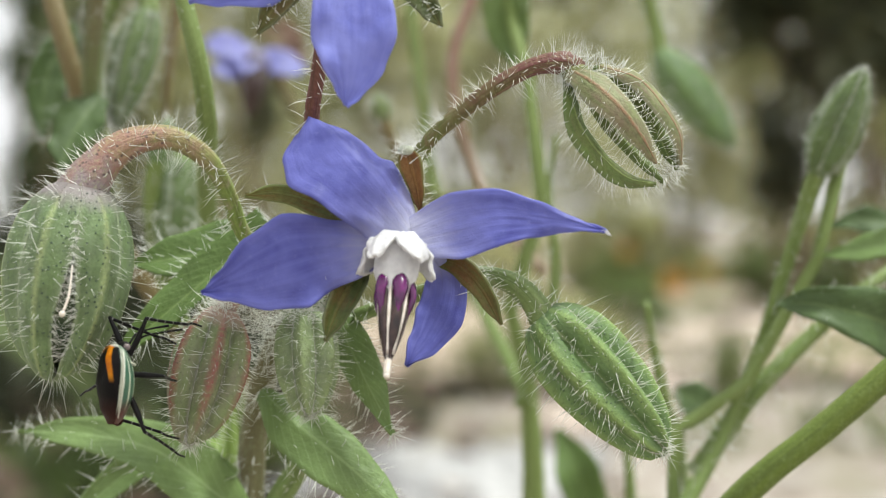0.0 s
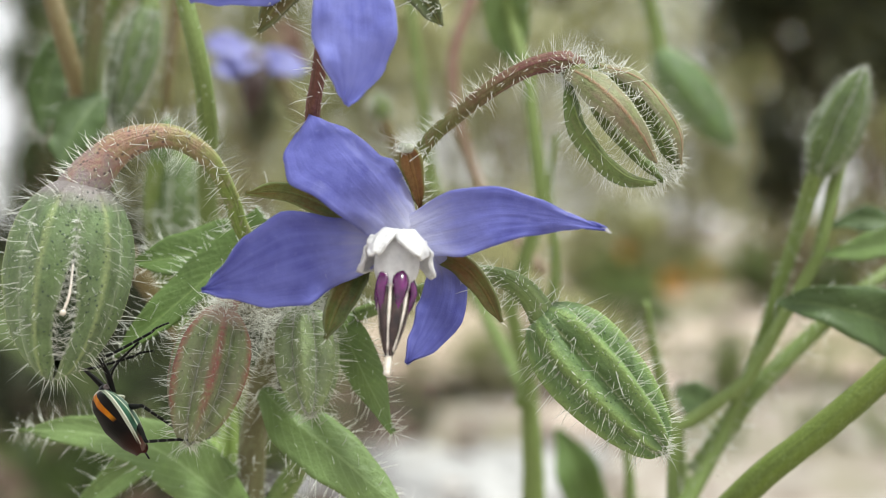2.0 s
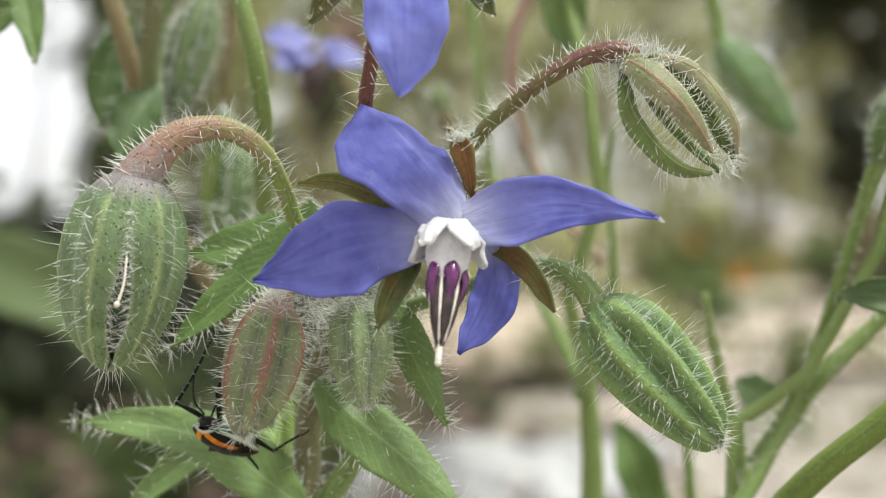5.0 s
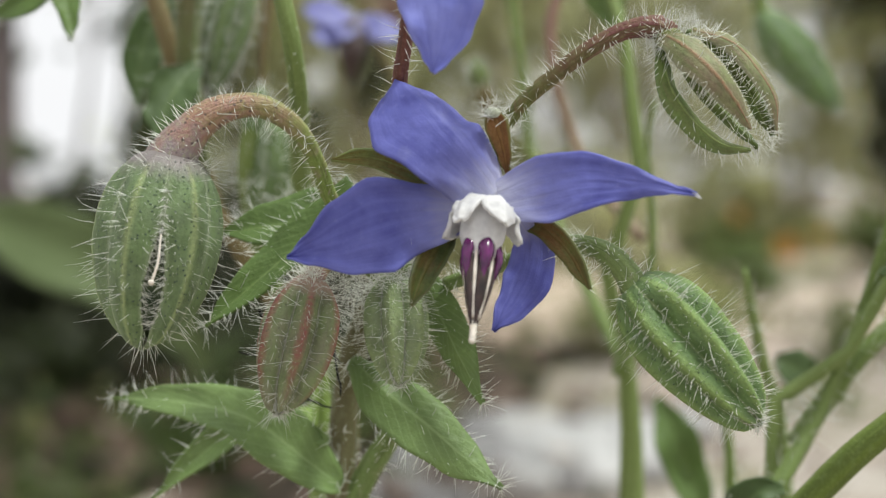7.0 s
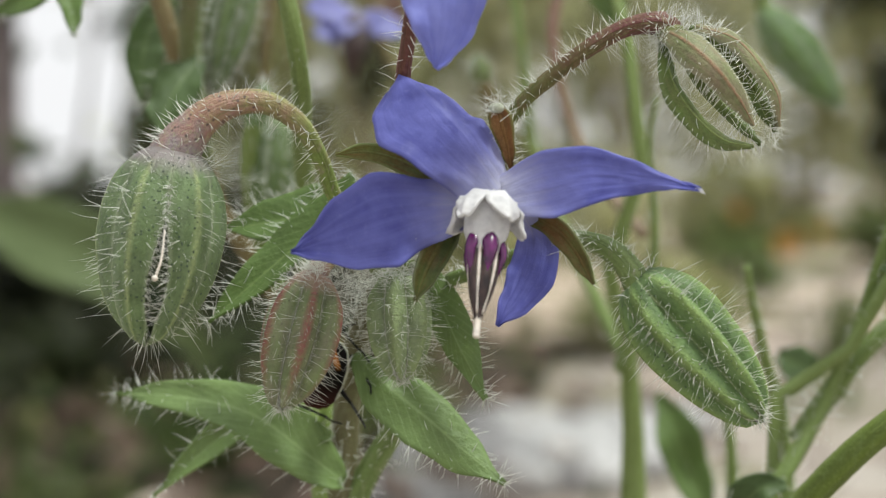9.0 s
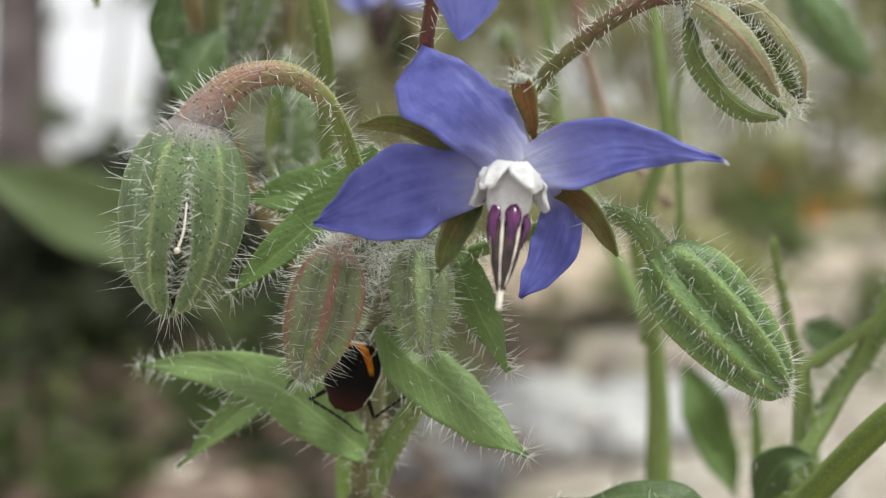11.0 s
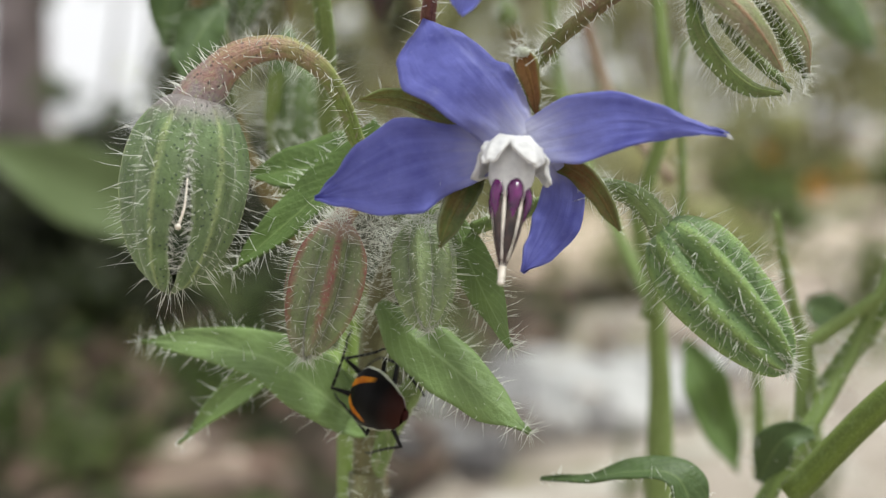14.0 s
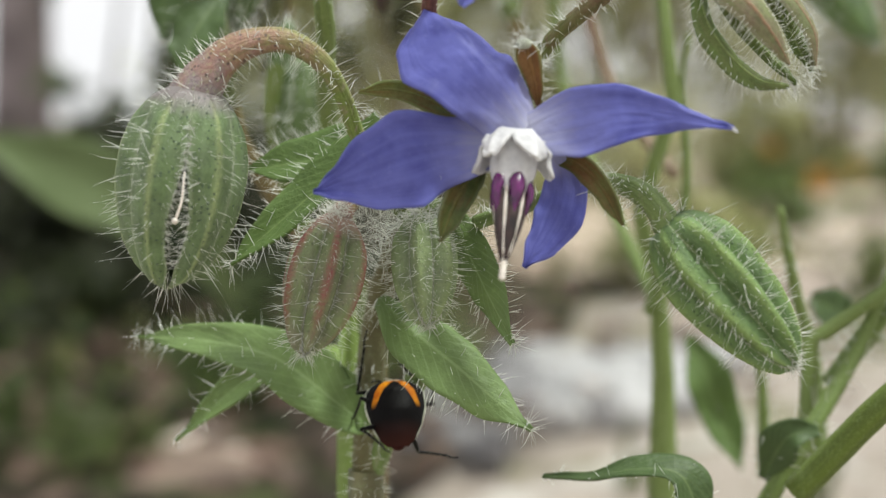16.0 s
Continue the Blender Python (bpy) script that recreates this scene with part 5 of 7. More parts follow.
for k in range(40):
    wx, wy = weeds.uniform(-1.0, -0.15), weeds.uniform(1.35, 2.8)
    shrub("weed", "small green weed on dark soil", wx, wy, 0.05, 0.05, 0.0, weeds.uniform(0.04, 0.09), 150, 0.03, GRASS if k % 2 else MID, 80 + k, "weed")

# a tree with a grey trunk and drooping twigs before the bright sky
TX = -2.16
tree = thing("tree", (TX * 1e3, 6.2e3, 0), "tree with a pale grey trunk", "tree")
part("trunk", tube([(TX * 1000, 6200, -60), (TX * 1000 + 20, 6200, 900), (TX * 1000 - 20, 6220, 1900), (TX * 1000, 6200, 3200)], [(0, 130), (0.3, 105), (1, 70)], 14, 24), BARK, tree)
rng = np.random.default_rng(21)
tp = []
for q in range(70):
    c = np.array((TX + rng.normal(0, 0.5), 6.1 + rng.normal(0, 0.5), rng.uniform(1.3, 3.2)))
    tp += list(c + rng.normal(0, 1, (36, 3)) * (0.16, 0.16, 0.12))
tp += [np.array((TX + rng.normal(-0.1, 0.3), 6.1, rng.uniform(0.75, 1.3))) for _ in range(24)]
v, f = leaves(tp, 0.10, rng)
mesh_ob("crown", v, f, MID, tree)
for k, (bx, bz) in enumerate(((0.7, 2.1), (-0.9, 2.3), (0.4, 2.9))):
    part("limb", tube([(TX * 1000, 6200, 1300 + 250 * k), ((TX + bx * 0.5) * 1000, 6150, (1.6 + bz) * 500), ((TX + bx) * 1000, 6100, bz * 1000)], [(0, 55), (1, 15)], 8, 14), BARK, tree)

# an unseen second tree, added beside the bed to shade it with its low bough
shade_tree = thing("tree", (-1900, 1300, 0), "unseen tree added so that its bough shades the bed", "tree")
part("trunk", tube([(-1900, 1300, -60), (-1880, 1320, 700), (-1800, 1380, 1500), (-1760, 1400, 2600)], [(0, 90), (0.3, 72), (1, 40)], 14, 24), BARK, shade_tree)
part("limb", tube([(-1840, 1350, 1150), (-1250, 1650, 1420), (-600, 1950, 1480), (-50, 2100, 1420)], [(0, 40), (1, 9)], 8, 18), BARK, shade_tree)
part("limb", tube([(-1800, 1380, 1500), (-1300, 1500, 1800), (-900, 1700, 2100)], [(0, 36), (1, 9)], 8, 18), BARK, shade_tree)
tp = []
for q in range(48):
    c = np.array((rng.uniform(-0.62, 0.22), rng.uniform(1.5, 2.75), rng.uniform(1.28, 1.6)))
    tp += list(c + rng.normal(0, 1, (48, 3)) * (0.09, 0.09, 0.05))
for q in range(40):
    c = np.array((rng.uniform(-2.3, -1.0), rng.uniform(1.0, 2.0), rng.uniform(1.7, 2.9)))
    tp += list(c + rng.normal(0, 1, (36, 3)) * (0.14, 0.14, 0.1))
v, f = leaves(tp, 0.08, rng)
mesh_ob("crown", v, f, MID, shade_tree)

# a bed of soil under the plants, its colour darkened to stand for shade
bn = Nodes("shaded_soil")
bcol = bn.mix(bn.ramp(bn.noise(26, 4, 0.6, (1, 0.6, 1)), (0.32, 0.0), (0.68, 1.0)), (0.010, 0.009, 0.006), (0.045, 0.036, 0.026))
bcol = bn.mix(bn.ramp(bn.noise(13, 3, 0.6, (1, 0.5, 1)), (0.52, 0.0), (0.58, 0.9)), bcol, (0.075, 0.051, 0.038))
bcol = bn.mix(bn.ramp(bn.noise(17, 3, 0.5, (1, 0.5, 1)), (0.60, 0.0), (0.65, 0.85)), bcol, (0.19, 0.135, 0.105))
bcol = bn.mix(bn.ramp(bn.noise(10, 3, 0.5, (1, 0.55, 1)), (0.54, 0.0), (0.60, 0.85)), bcol, (0.055, 0.07, 0.026))
bn.bump(bn.noise(100, 3), 0.9, 0.01)
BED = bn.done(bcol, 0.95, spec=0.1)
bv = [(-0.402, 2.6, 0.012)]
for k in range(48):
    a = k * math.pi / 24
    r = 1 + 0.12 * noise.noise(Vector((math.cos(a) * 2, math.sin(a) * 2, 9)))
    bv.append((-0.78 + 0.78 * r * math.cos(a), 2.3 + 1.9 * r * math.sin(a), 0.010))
tagged(mesh_ob("flower_bed", bv, [(0, 1 + k, 1 + (k + 1) % 48) for k in range(48)], BED), "bed of crumbly soil, darkened for shade", "flower bed", kind="structure")

# a lighter sandy spot in the bed
SPOT = plain("tan_sand", (0.11, 0.08, 0.062), (0.30, 0.225, 0.18), 30, 0.9, 0.8, 0.006, spec=0.15)
qv = [(-0.29, 1.21, 0.022)]
for k in range(32):
    a = k * math.pi / 16
    r = 1 + 0.3 * noise.noise(Vector((math.cos(a) * 1.5, math.sin(a) * 1.5, 4)))
    qv.append((-0.29 + 0.05 * r * math.cos(a), 1.21 + 0.09 * r * math.sin(a), 0.012))
tagged(mesh_ob("sand_patch", qv, [(0, 1 + k, 1 + (k + 1) % 32) for k in range(32)], SPOT, smooth=True), "low heap of tan sand on the dark bed", "ground", kind="structure")

# a band of paler ground across the garden, added to brighten the far soil
sn = Nodes("far_pale_soil")
scol = sn.mix(sn.ramp(sn.noise(5.5, 4, 0.6, (1, 0.55, 1)), (0.34, 0.0), (0.66, 1.0)), (0.365, 0.275, 0.21), (0.565, 0.465, 0.375))
scol = sn.mix(sn.ramp(sn.noise(11, 3, 0.6, (1, 0.5, 1)), (0.56, 0.0), (0.66, 0.7)), scol, (0.56, 0.51, 0.46))
scol = sn.mix(sn.ramp(sn.noise(4.2, 4, 0.6, (1, 0.5, 1)), (0.56, 0.0), (0.65, 0.65)), scol, (0.24, 0.22, 0.125))
sn.bump(sn.noise(40, 4), 0.6, 0.006)
FAR_SOIL = sn.done(scol, 0.9, spec=0.15)
pv, pf = [], []
for k in range(41):
    px = -0.5 + 7.0 * k / 40
    pv += [(px, 2.7 + 0.25 * noise.noise(Vector((px * 1.3, 0, 2))) + 0.1 * px, 0.012), (px, 9.0 + 0.4 * noise.noise(Vector((px * 0.9, 5, 2))) + 0.1 * px, 0.012)]
pf = [(2 * k, 2 * k + 2, 2 * k + 3, 2 * k + 1) for k in range(40)]
tagged(mesh_ob("path", pv, pf, FAR_SOIL), "band of paler beige ground added over the far soil", "path", kind="structure")

# a pale ground patch far behind the bed, added to give bright dapples
DAPPLE = plain("pale_dapple", (0.30, 0.31, 0.33), (0.60, 0.61, 0.63), 1.2, 0.85, 0.6, 0.01, spec=0.2)
cv = [(-4.2, 10.0, 0.014)]
for k in range(40):
    a = k * math.pi / 20
    r = 1 + 0.25 * noise.noise(Vector((math.cos(a) * 1.7, math.sin(a) * 1.7, 6)))
    cv.append((-4.2 + 2.6 * r * math.cos(a), 10.0 + 4.0 * r * math.sin(a), 0.012))
tagged(mesh_ob("dapple_patch", cv, [(0, 1 + k, 1 + (k + 1) % 40) for k in range(40)], DAPPLE), "pale grey ground patch added for bright dapples", "gravel", kind="structure")

# the ground's small things
rng = np.random.default_rng(31)
heaps = [(rng.uniform(-1.3, 0.0), rng.uniform(1.2, 3.4)) for _ in range(48)]
pts = [np.array((hx + rng.normal(0, 0.035), hy + rng.normal(0, 0.06), rng.uniform(0.012, 0.05))) for hx, hy in heaps for _ in range(9)]
v, f = leaves(pts, 0.075, rng, 0.8)
tagged(mesh_ob("leaf_litter", v, f, DRY), "dry reddish-brown fallen leaves on the soil", "leaf litter", kind="stuff")
pts = [np.array((rng.uniform(-0.1, 2.6), rng.uniform(1.4, 5.0), rng.uniform(0.005, 0.02))) for _ in range(500)]
v, f = leaves(pts, 0.05, rng, 0.8)
tagged(mesh_ob("leaf_litter", v, f, DRY), "scattered dry leaves on beige soil", "leaf litter", kind="stuff")
gvv, gff = [], []
for q in range(1500):
    p = np.array((rng.uniform(-1.4, 2.4), rng.uniform(1.1, 5.0), -0.01))
    if noise.noise(Vector((p[0] * 2.2, p[1] * 2.2, 3))) < 0.1:
        continue
    for b in range(4):
        d = unit((rng.normal(0, 0.5), rng.normal(0, 0.5), 1)) * rng.uniform(0.04, 0.12)
        w = unit(np.cross(d, (0.3, 0.9, 0.1))) * 0.004
        k = len(gvv)
        gvv += [tuple(p - w), tuple(p + w), tuple(p + d * 0.6 + w * 0.7), tuple(p + d * 0.6 - w * 0.7), tuple(p + d + np.array((d[0], d[1], -0.01)))]
        gff += [(k, k + 1, k + 2, k + 3), (k + 3, k + 2, k + 4)]
tagged(mesh_ob("grass", gvv, gff, GRASS), "sparse green grass tufts", "grass", kind="stuff")


def rock(name, label, x, y, sx, sy, sz, material, seed, group):
    bm = bmesh.new()
    bmesh.ops.create_icosphere(bm, subdivisions=3, radius=1.0)
    for v_ in bm.verts:
        c = v_.co.copy()
        k = 1 + 0.22 * noise.noise(c * 1.4 + Vector((seed, 0, 0))) + 0.06 * noise.noise(c * 4 + Vector((0, seed, 0)))
        v_.co = Vector((c.x * k * sx, c.y * k * sy, max(-0.6, min(0.75, c.z * k)) * sz))
    for f_ in bm.faces:
        f_.smooth = True
    me = bpy.data.meshes.new(name)
    bm.to_mesh(me)
    bm.free()
    me.materials.append(material)
    ob = new(name, me)
    ob.location = (x, y, sz * 0.35)
    ob.rotation_euler[2] = seed
    return tagged(ob, label, "stone", group)


pale = np.random.default_rng(47)
for k in range(44):                                       # a patch of whitish rubble, greyer towards the bed
    far = pale.uniform(0, 1)
    sy = 1.36 + 0.45 * far
    sx = pale.uniform(-0.09, 0.075) * (1 + 0.5 * far) + 0.05 * far
    rock("field_stone", "small whitish stone on dry soil", sx, sy, pale.uniform(0.012, 0.034), pale.uniform(0.02, 0.05), pale.uniform(0.016, 0.03), STONE if sx > -0.05 else GREY, 3 + 0.7 * k, "pale stones")
for k in range(14):
    rock("field_stone", "small grey stone on dry soil", pale.uniform(-0.16, -0.05), pale.uniform(1.3, 1.7), pale.uniform(0.012, 0.028), pale.uniform(0.02, 0.04), pale.uniform(0.014, 0.024), GREY, 41 + k, "pale stones")
tans = np.random.default_rng(55)
for k in range(70):
    near = tans.uniform(0, 1) ** 1.3
    cy = 1.14 + 0.95 * near
    rock("field_stone", "small reddish-brown clod on dark soil", -tans.uniform(0.13, 0.36) * cy, cy, tans.uniform(0.010, 0.024), tans.uniform(0.014, 0.03), tans.uniform(0.012, 0.026), (TANSTONE, PINKSTONE, PINKSTONE)[k % 3], 20 + k, "clods in the bed")
for k in range(46):
    rock("pebble", "rounded beige field stone on dry soil", rng.uniform(0.1, 1.8), rng.uniform(2.0, 5.0), rng.uniform(0.03, 0.10), rng.uniform(0.03, 0.10), rng.uniform(0.015, 0.04), PEBBLE, k * 0.7, "field stones")

crumbs = np.random.default_rng(58)
for k in range(44):
    cx, cy = crumbs.uniform(-0.62, -0.16), crumbs.uniform(1.14, 1.9)
    s = crumbs.uniform(0.010, 0.026)
    rock("clod", "pale peach clod of dry soil", cx, cy, s, s * 0.9, s * 0.6, PEBBLE if k % 3 else PINKSTONE, 900 + k, "clods on the bed")
for k in range(26):
    wx, wy = crumbs.uniform(-0.62, -0.2), crumbs.uniform(1.14, 1.9)
    shrub("weed", "small green weed on dark soil", wx, wy, 0.02, 0.02, 0.0, 0.03, 110, 0.018, (GRASS, OLIVE, MID)[k % 3], 500 + k, "weed", n=8)

# an orange garden flower far behind
for MX, MY, MZ, size in ((458.0, 3300.0, 146.0, 1.0), (395.0, 3600.0, 205.0, 0.6), (560.0, 3500.0, 165.0, 0.55)):
    mari = thing("marigold", (MX, MY, 0), "orange flower on a short green stem", "flower", "marigolds")
    part("stem", tube([(MX, MY, -5), (MX - 4, MY - 5, MZ * 0.4), (MX, MY - 10, MZ)], 2.5, 8, 8), STEM_FAR, mari)
    for k in range(12):
        a = k * math.pi / 6
        o = np.array((math.cos(a), -0.6, math.sin(a))) * size
        c = np.array((MX, MY - 15, MZ))
        part("petal", blade([c, c + o * 13, c + o * 27], [(0, 4 * size), (0.6, 8 * size), (1, 2 * size)], (0, -1, 0.3), 0.1, 0, 1.0, 0.5, 8, 4), ORANGE, mari)
    for k in range(7):
        a = k * 0.9 + MX
        c = np.array((MX - 2, MY - 6, MZ * 0.5))
        o = np.array((math.cos(a), math.sin(a) * 0.6, 0.35))
        part("leaf", blade([c, c + o * 30, c + o * 62 + np.array((0, 0, -8))], [(0, 2), (0.5, 11), (1, 1)], (0, -0.6, 0.8), 0.1, 0.1, 2.0, 0.6, 8, 4), LEAF_MID, mari)


# ---------------------------------------------------------------- the bug
def shield_material():
    n = Nodes("bug_shield")
    u, v = n.uv()
    s = n.math("MULTIPLY", n.math("ABSOLUTE", n.math("SUBTRACT", u, 0.5)), 2.0)
    edge = n.math("MULTIPLY", n.math("POWER", s, 1.8), 0.85)
    rough_line = n.math("MULTIPLY", n.math("SUBTRACT", n.noise(2200, 3), 0.5), 0.05)
    key = n.math("ADD", n.math("ADD", v, edge), rough_line)
    col = n.mix(n.ramp(v, (0.0, 1.0), (0.38, 0.0)), (0.0025, 0.002, 0.002), (0.032, 0.008, 0.005))
    col = n.mix(n.math("MULTIPLY", n.ramp(key, (0.96, 0.0), (0.98, 1.0)), n.ramp(v, (0.54, 0.0), (0.66, 1.0))), col, n.mix(n.ramp(n.noise(1500, 3), (0.35, 0.0), (0.65, 1.0)), (0.36, 0.09, 0.004), (0.58, 0.22, 0.008)))
    outer = n.math("SUBTRACT", key, n.math("MULTIPLY", n.math("SUBTRACT", v, 0.6), 0.3))
    side = n.ramp(n.math("MULTIPLY", outer, 0.5), (0.570, 0.0), (0.580, 1.0))
    col = n.mix(side, col, (0.006, 0.005, 0.005))
    col = n.mix(n.ramp(v, (0.972, 0.0), (0.985, 0.97)), col, (0.42, 0.42, 0.36))
    col = n.mix(n.math("MULTIPLY", n.ramp(s, (0.955, 0.0), (0.975, 1.0)), n.ramp(v, (0.12, 0.0), (0.3, 1.0))), col, (0.50, 0.52, 0.42))
    n.bump(n.noise(6000, 2), 0.35, 0.00006)
    return n.done(col, 0.5, spec=0.1)


def belly_material():
    n = Nodes("bug_belly")
    u, v = n.uv()
    band = n.math("SINE", n.math("MULTIPLY", u, 44.0))
    col = n.mix(n.ramp(n.noise(900, 3), (0.35, 0.0), (0.7, 1.0)), (0.02, 0.07, 0.045), (0.06, 0.15, 0.09))
    col = n.mix(n.ramp(band, (0.72, 0.0), (0.9, 0.9)), col, (0.52, 0.55, 0.42))
    col = n.mix(n.ramp(v, (0.16, 1.0), (0.34, 0.0)), col, (0.07, 0.016, 0.012))
    return n.done(col, 0.3, spec=0.5)


SHIELD, BELLY = shield_material(), belly_material()
BLACK = plain("bug_black", (0.003, 0.003, 0.003), (0.010, 0.009, 0.009), 2500, 0.45, 0.4, 0.00004, spec=0.12)
bandn = Nodes("bug_banded_shin")
along_shin = bandn.uv()[1]
BANDED = bandn.done(bandn.mix(bandn.ramp(bandn.math("SINE", bandn.math("MULTIPLY", along_shin, 33.0)), (0.945, 0.0), (0.985, 0.85)), (0.005, 0.005, 0.005), (0.30, 0.30, 0.27)), 0.45, spec=0.12)
EYE = plain("bug_eye", (0.10, 0.07, 0.07), (0.25, 0.2, 0.2), 3000, 0.2, 0.1, 0.00002, coat=0.5)
MARGIN = plain("bug_margin", (0.45, 0.47, 0.38), (0.68, 0.68, 0.58), 1800, 0.45, 0.3, 0.00003)

GROW = 0.95


def bug_part(name, bm, material, parent, label="", origin=None):
    bm.transform(Matrix.Scale(GROW, 4))
    return part(name, bm, material, parent, label, None if origin is None else [GROW * q for q in origin])


bug = thing("plant_bug", (0, 0, 0), "small black bug with an orange collar crawling on the plant", "bug")
W = [(0, 0.75), (0.1, 1.3), (0.35, 1.95), (0.6, 2.25), (0.80, 2.18), (0.9, 1.85), (0.96, 1.4), (1, 0.6)]
H = [(0, 0.25), (0.2, 0.75), (0.5, 1.08), (0.8, 0.92), (0.94, 0.6), (1, 0.15)]
rows = []
for i in range(31):
    u = i / 30
    w, h = profile(W, u), profile(H, u)
    rows.append([(w * s, -2.85 + 5.15 * u, h * (1 - abs(s) ** 2.3) - 0.10 * u) for s in np.linspace(-1, 1, 25)])
bug_part("shield", grid(rows), SHIELD, bug, "black domed back with an orange front band and dark red tail")
rows = []
for i in range(27):
    u = i / 26
    w, h = profile(W, u) * 0.97, 1.35 * math.sin(math.pi * (0.06 + 0.88 * u)) ** 0.6
    rows.append([(w * math.cos(a), -2.8 + 5.05 * u, -h * math.sin(a) + 0.02) for a in np.linspace(0, math.pi, 25)])
bb = grid(rows)
bmesh.ops.recalc_face_normals(bb, faces=bb.faces[:])
bug_part("belly", bb, BELLY, bug, "dark green belly with pale stripes")
for sgn in (-1, 1):
    bug_part("margin", tube([(sgn * profile(W, u) * 0.975, -2.85 + 5.15 * u, -0.12 - 0.1 * u) for u in (0.1, 0.25, 0.4, 0.55, 0.7, 0.85, 0.95)], [(0, 0.03), (0.5, 0.085), (1, 0.06)], 8, 24), MARGIN, bug, "pale rim along the side")
bug_part("collar", tube([(-1.42, 1.5, -0.2), (-1.25, 1.2, -0.85), (0, 0.95, -1.36), (1.25, 1.2, -0.85), (1.42, 1.5, -0.2)], [(0, 0.06), (0.5, 0.1), (1, 0.06)], 8, 20), MARGIN, bug, "pale collar behind the head")
head = bug_part("head", ball((0, 2.0, -0.6), (0.85, 0.5, 0.5)), BLACK, bug, "black head bent down", origin=(0, 1.7, -0.8))
for sgn in (-1, 1):
    bug_part("eye", ball((sgn * 0.74, 2.15, -0.65), (0.2, 0.24, 0.24), None, 12, 8), EYE, head, "grey-brown bulging eye")
    bug_part("antenna", tube([(sgn * 0.4, 2.3, -1.1), (sgn * 1.1, 2.9, -1.7), (sgn * 1.6, 3.2, -2.8), (sgn * 1.8, 3.4, -4.0)], [(0, 0.08), (0.6, 0.06), (1, 0.09)], 8, 18), BLACK, head, "jointed black antenna")
bug_part("tail", ball((0, -2.6, -0.4), (0.5, 0.42, 0.36)), plain("bug_tail", (0.02, 0.005, 0.004), (0.05, 0.012, 0.01), 1500, 0.6, spec=0.08), bug, "dark red tail end")
LEGS = []
for y0, fl, tl in ((1.6, 2.5, 5.0), (0.4, 2.2, 4.0), (-0.7, 2.7, 4.6)):
    for sgn in (-1, 1):
        leg = part("leg", join(tube([(0, 0, 0), (fl / 2, 0.06, 0), (fl, 0, 0)], [(0, 0.16), (0.45, 0.2), (1, 0.12)], 9, 12), ball((fl, 0, 0), (0.12, 0.12, 0.12), None, 8, 6)), BLACK, bug, "black jointed leg")
        s = tl * 0.74
        shin = part("shin", join(tube([(0, 0, 0), (s / 2, 0.04, 0), (s, 0, 0)], [(0, 0.11), (0.5, 0.1), (1, 0.09)], 8, 10),
                                 tube([(s, 0, 0), (s + 0.4, -0.1, 0.02), (tl, 0.0, 0.05)], [(0, 0.08), (0.5, 0.07), (1, 0.06)], 8, 8)), BANDED, leg)
        LEGS.append((leg, shin))


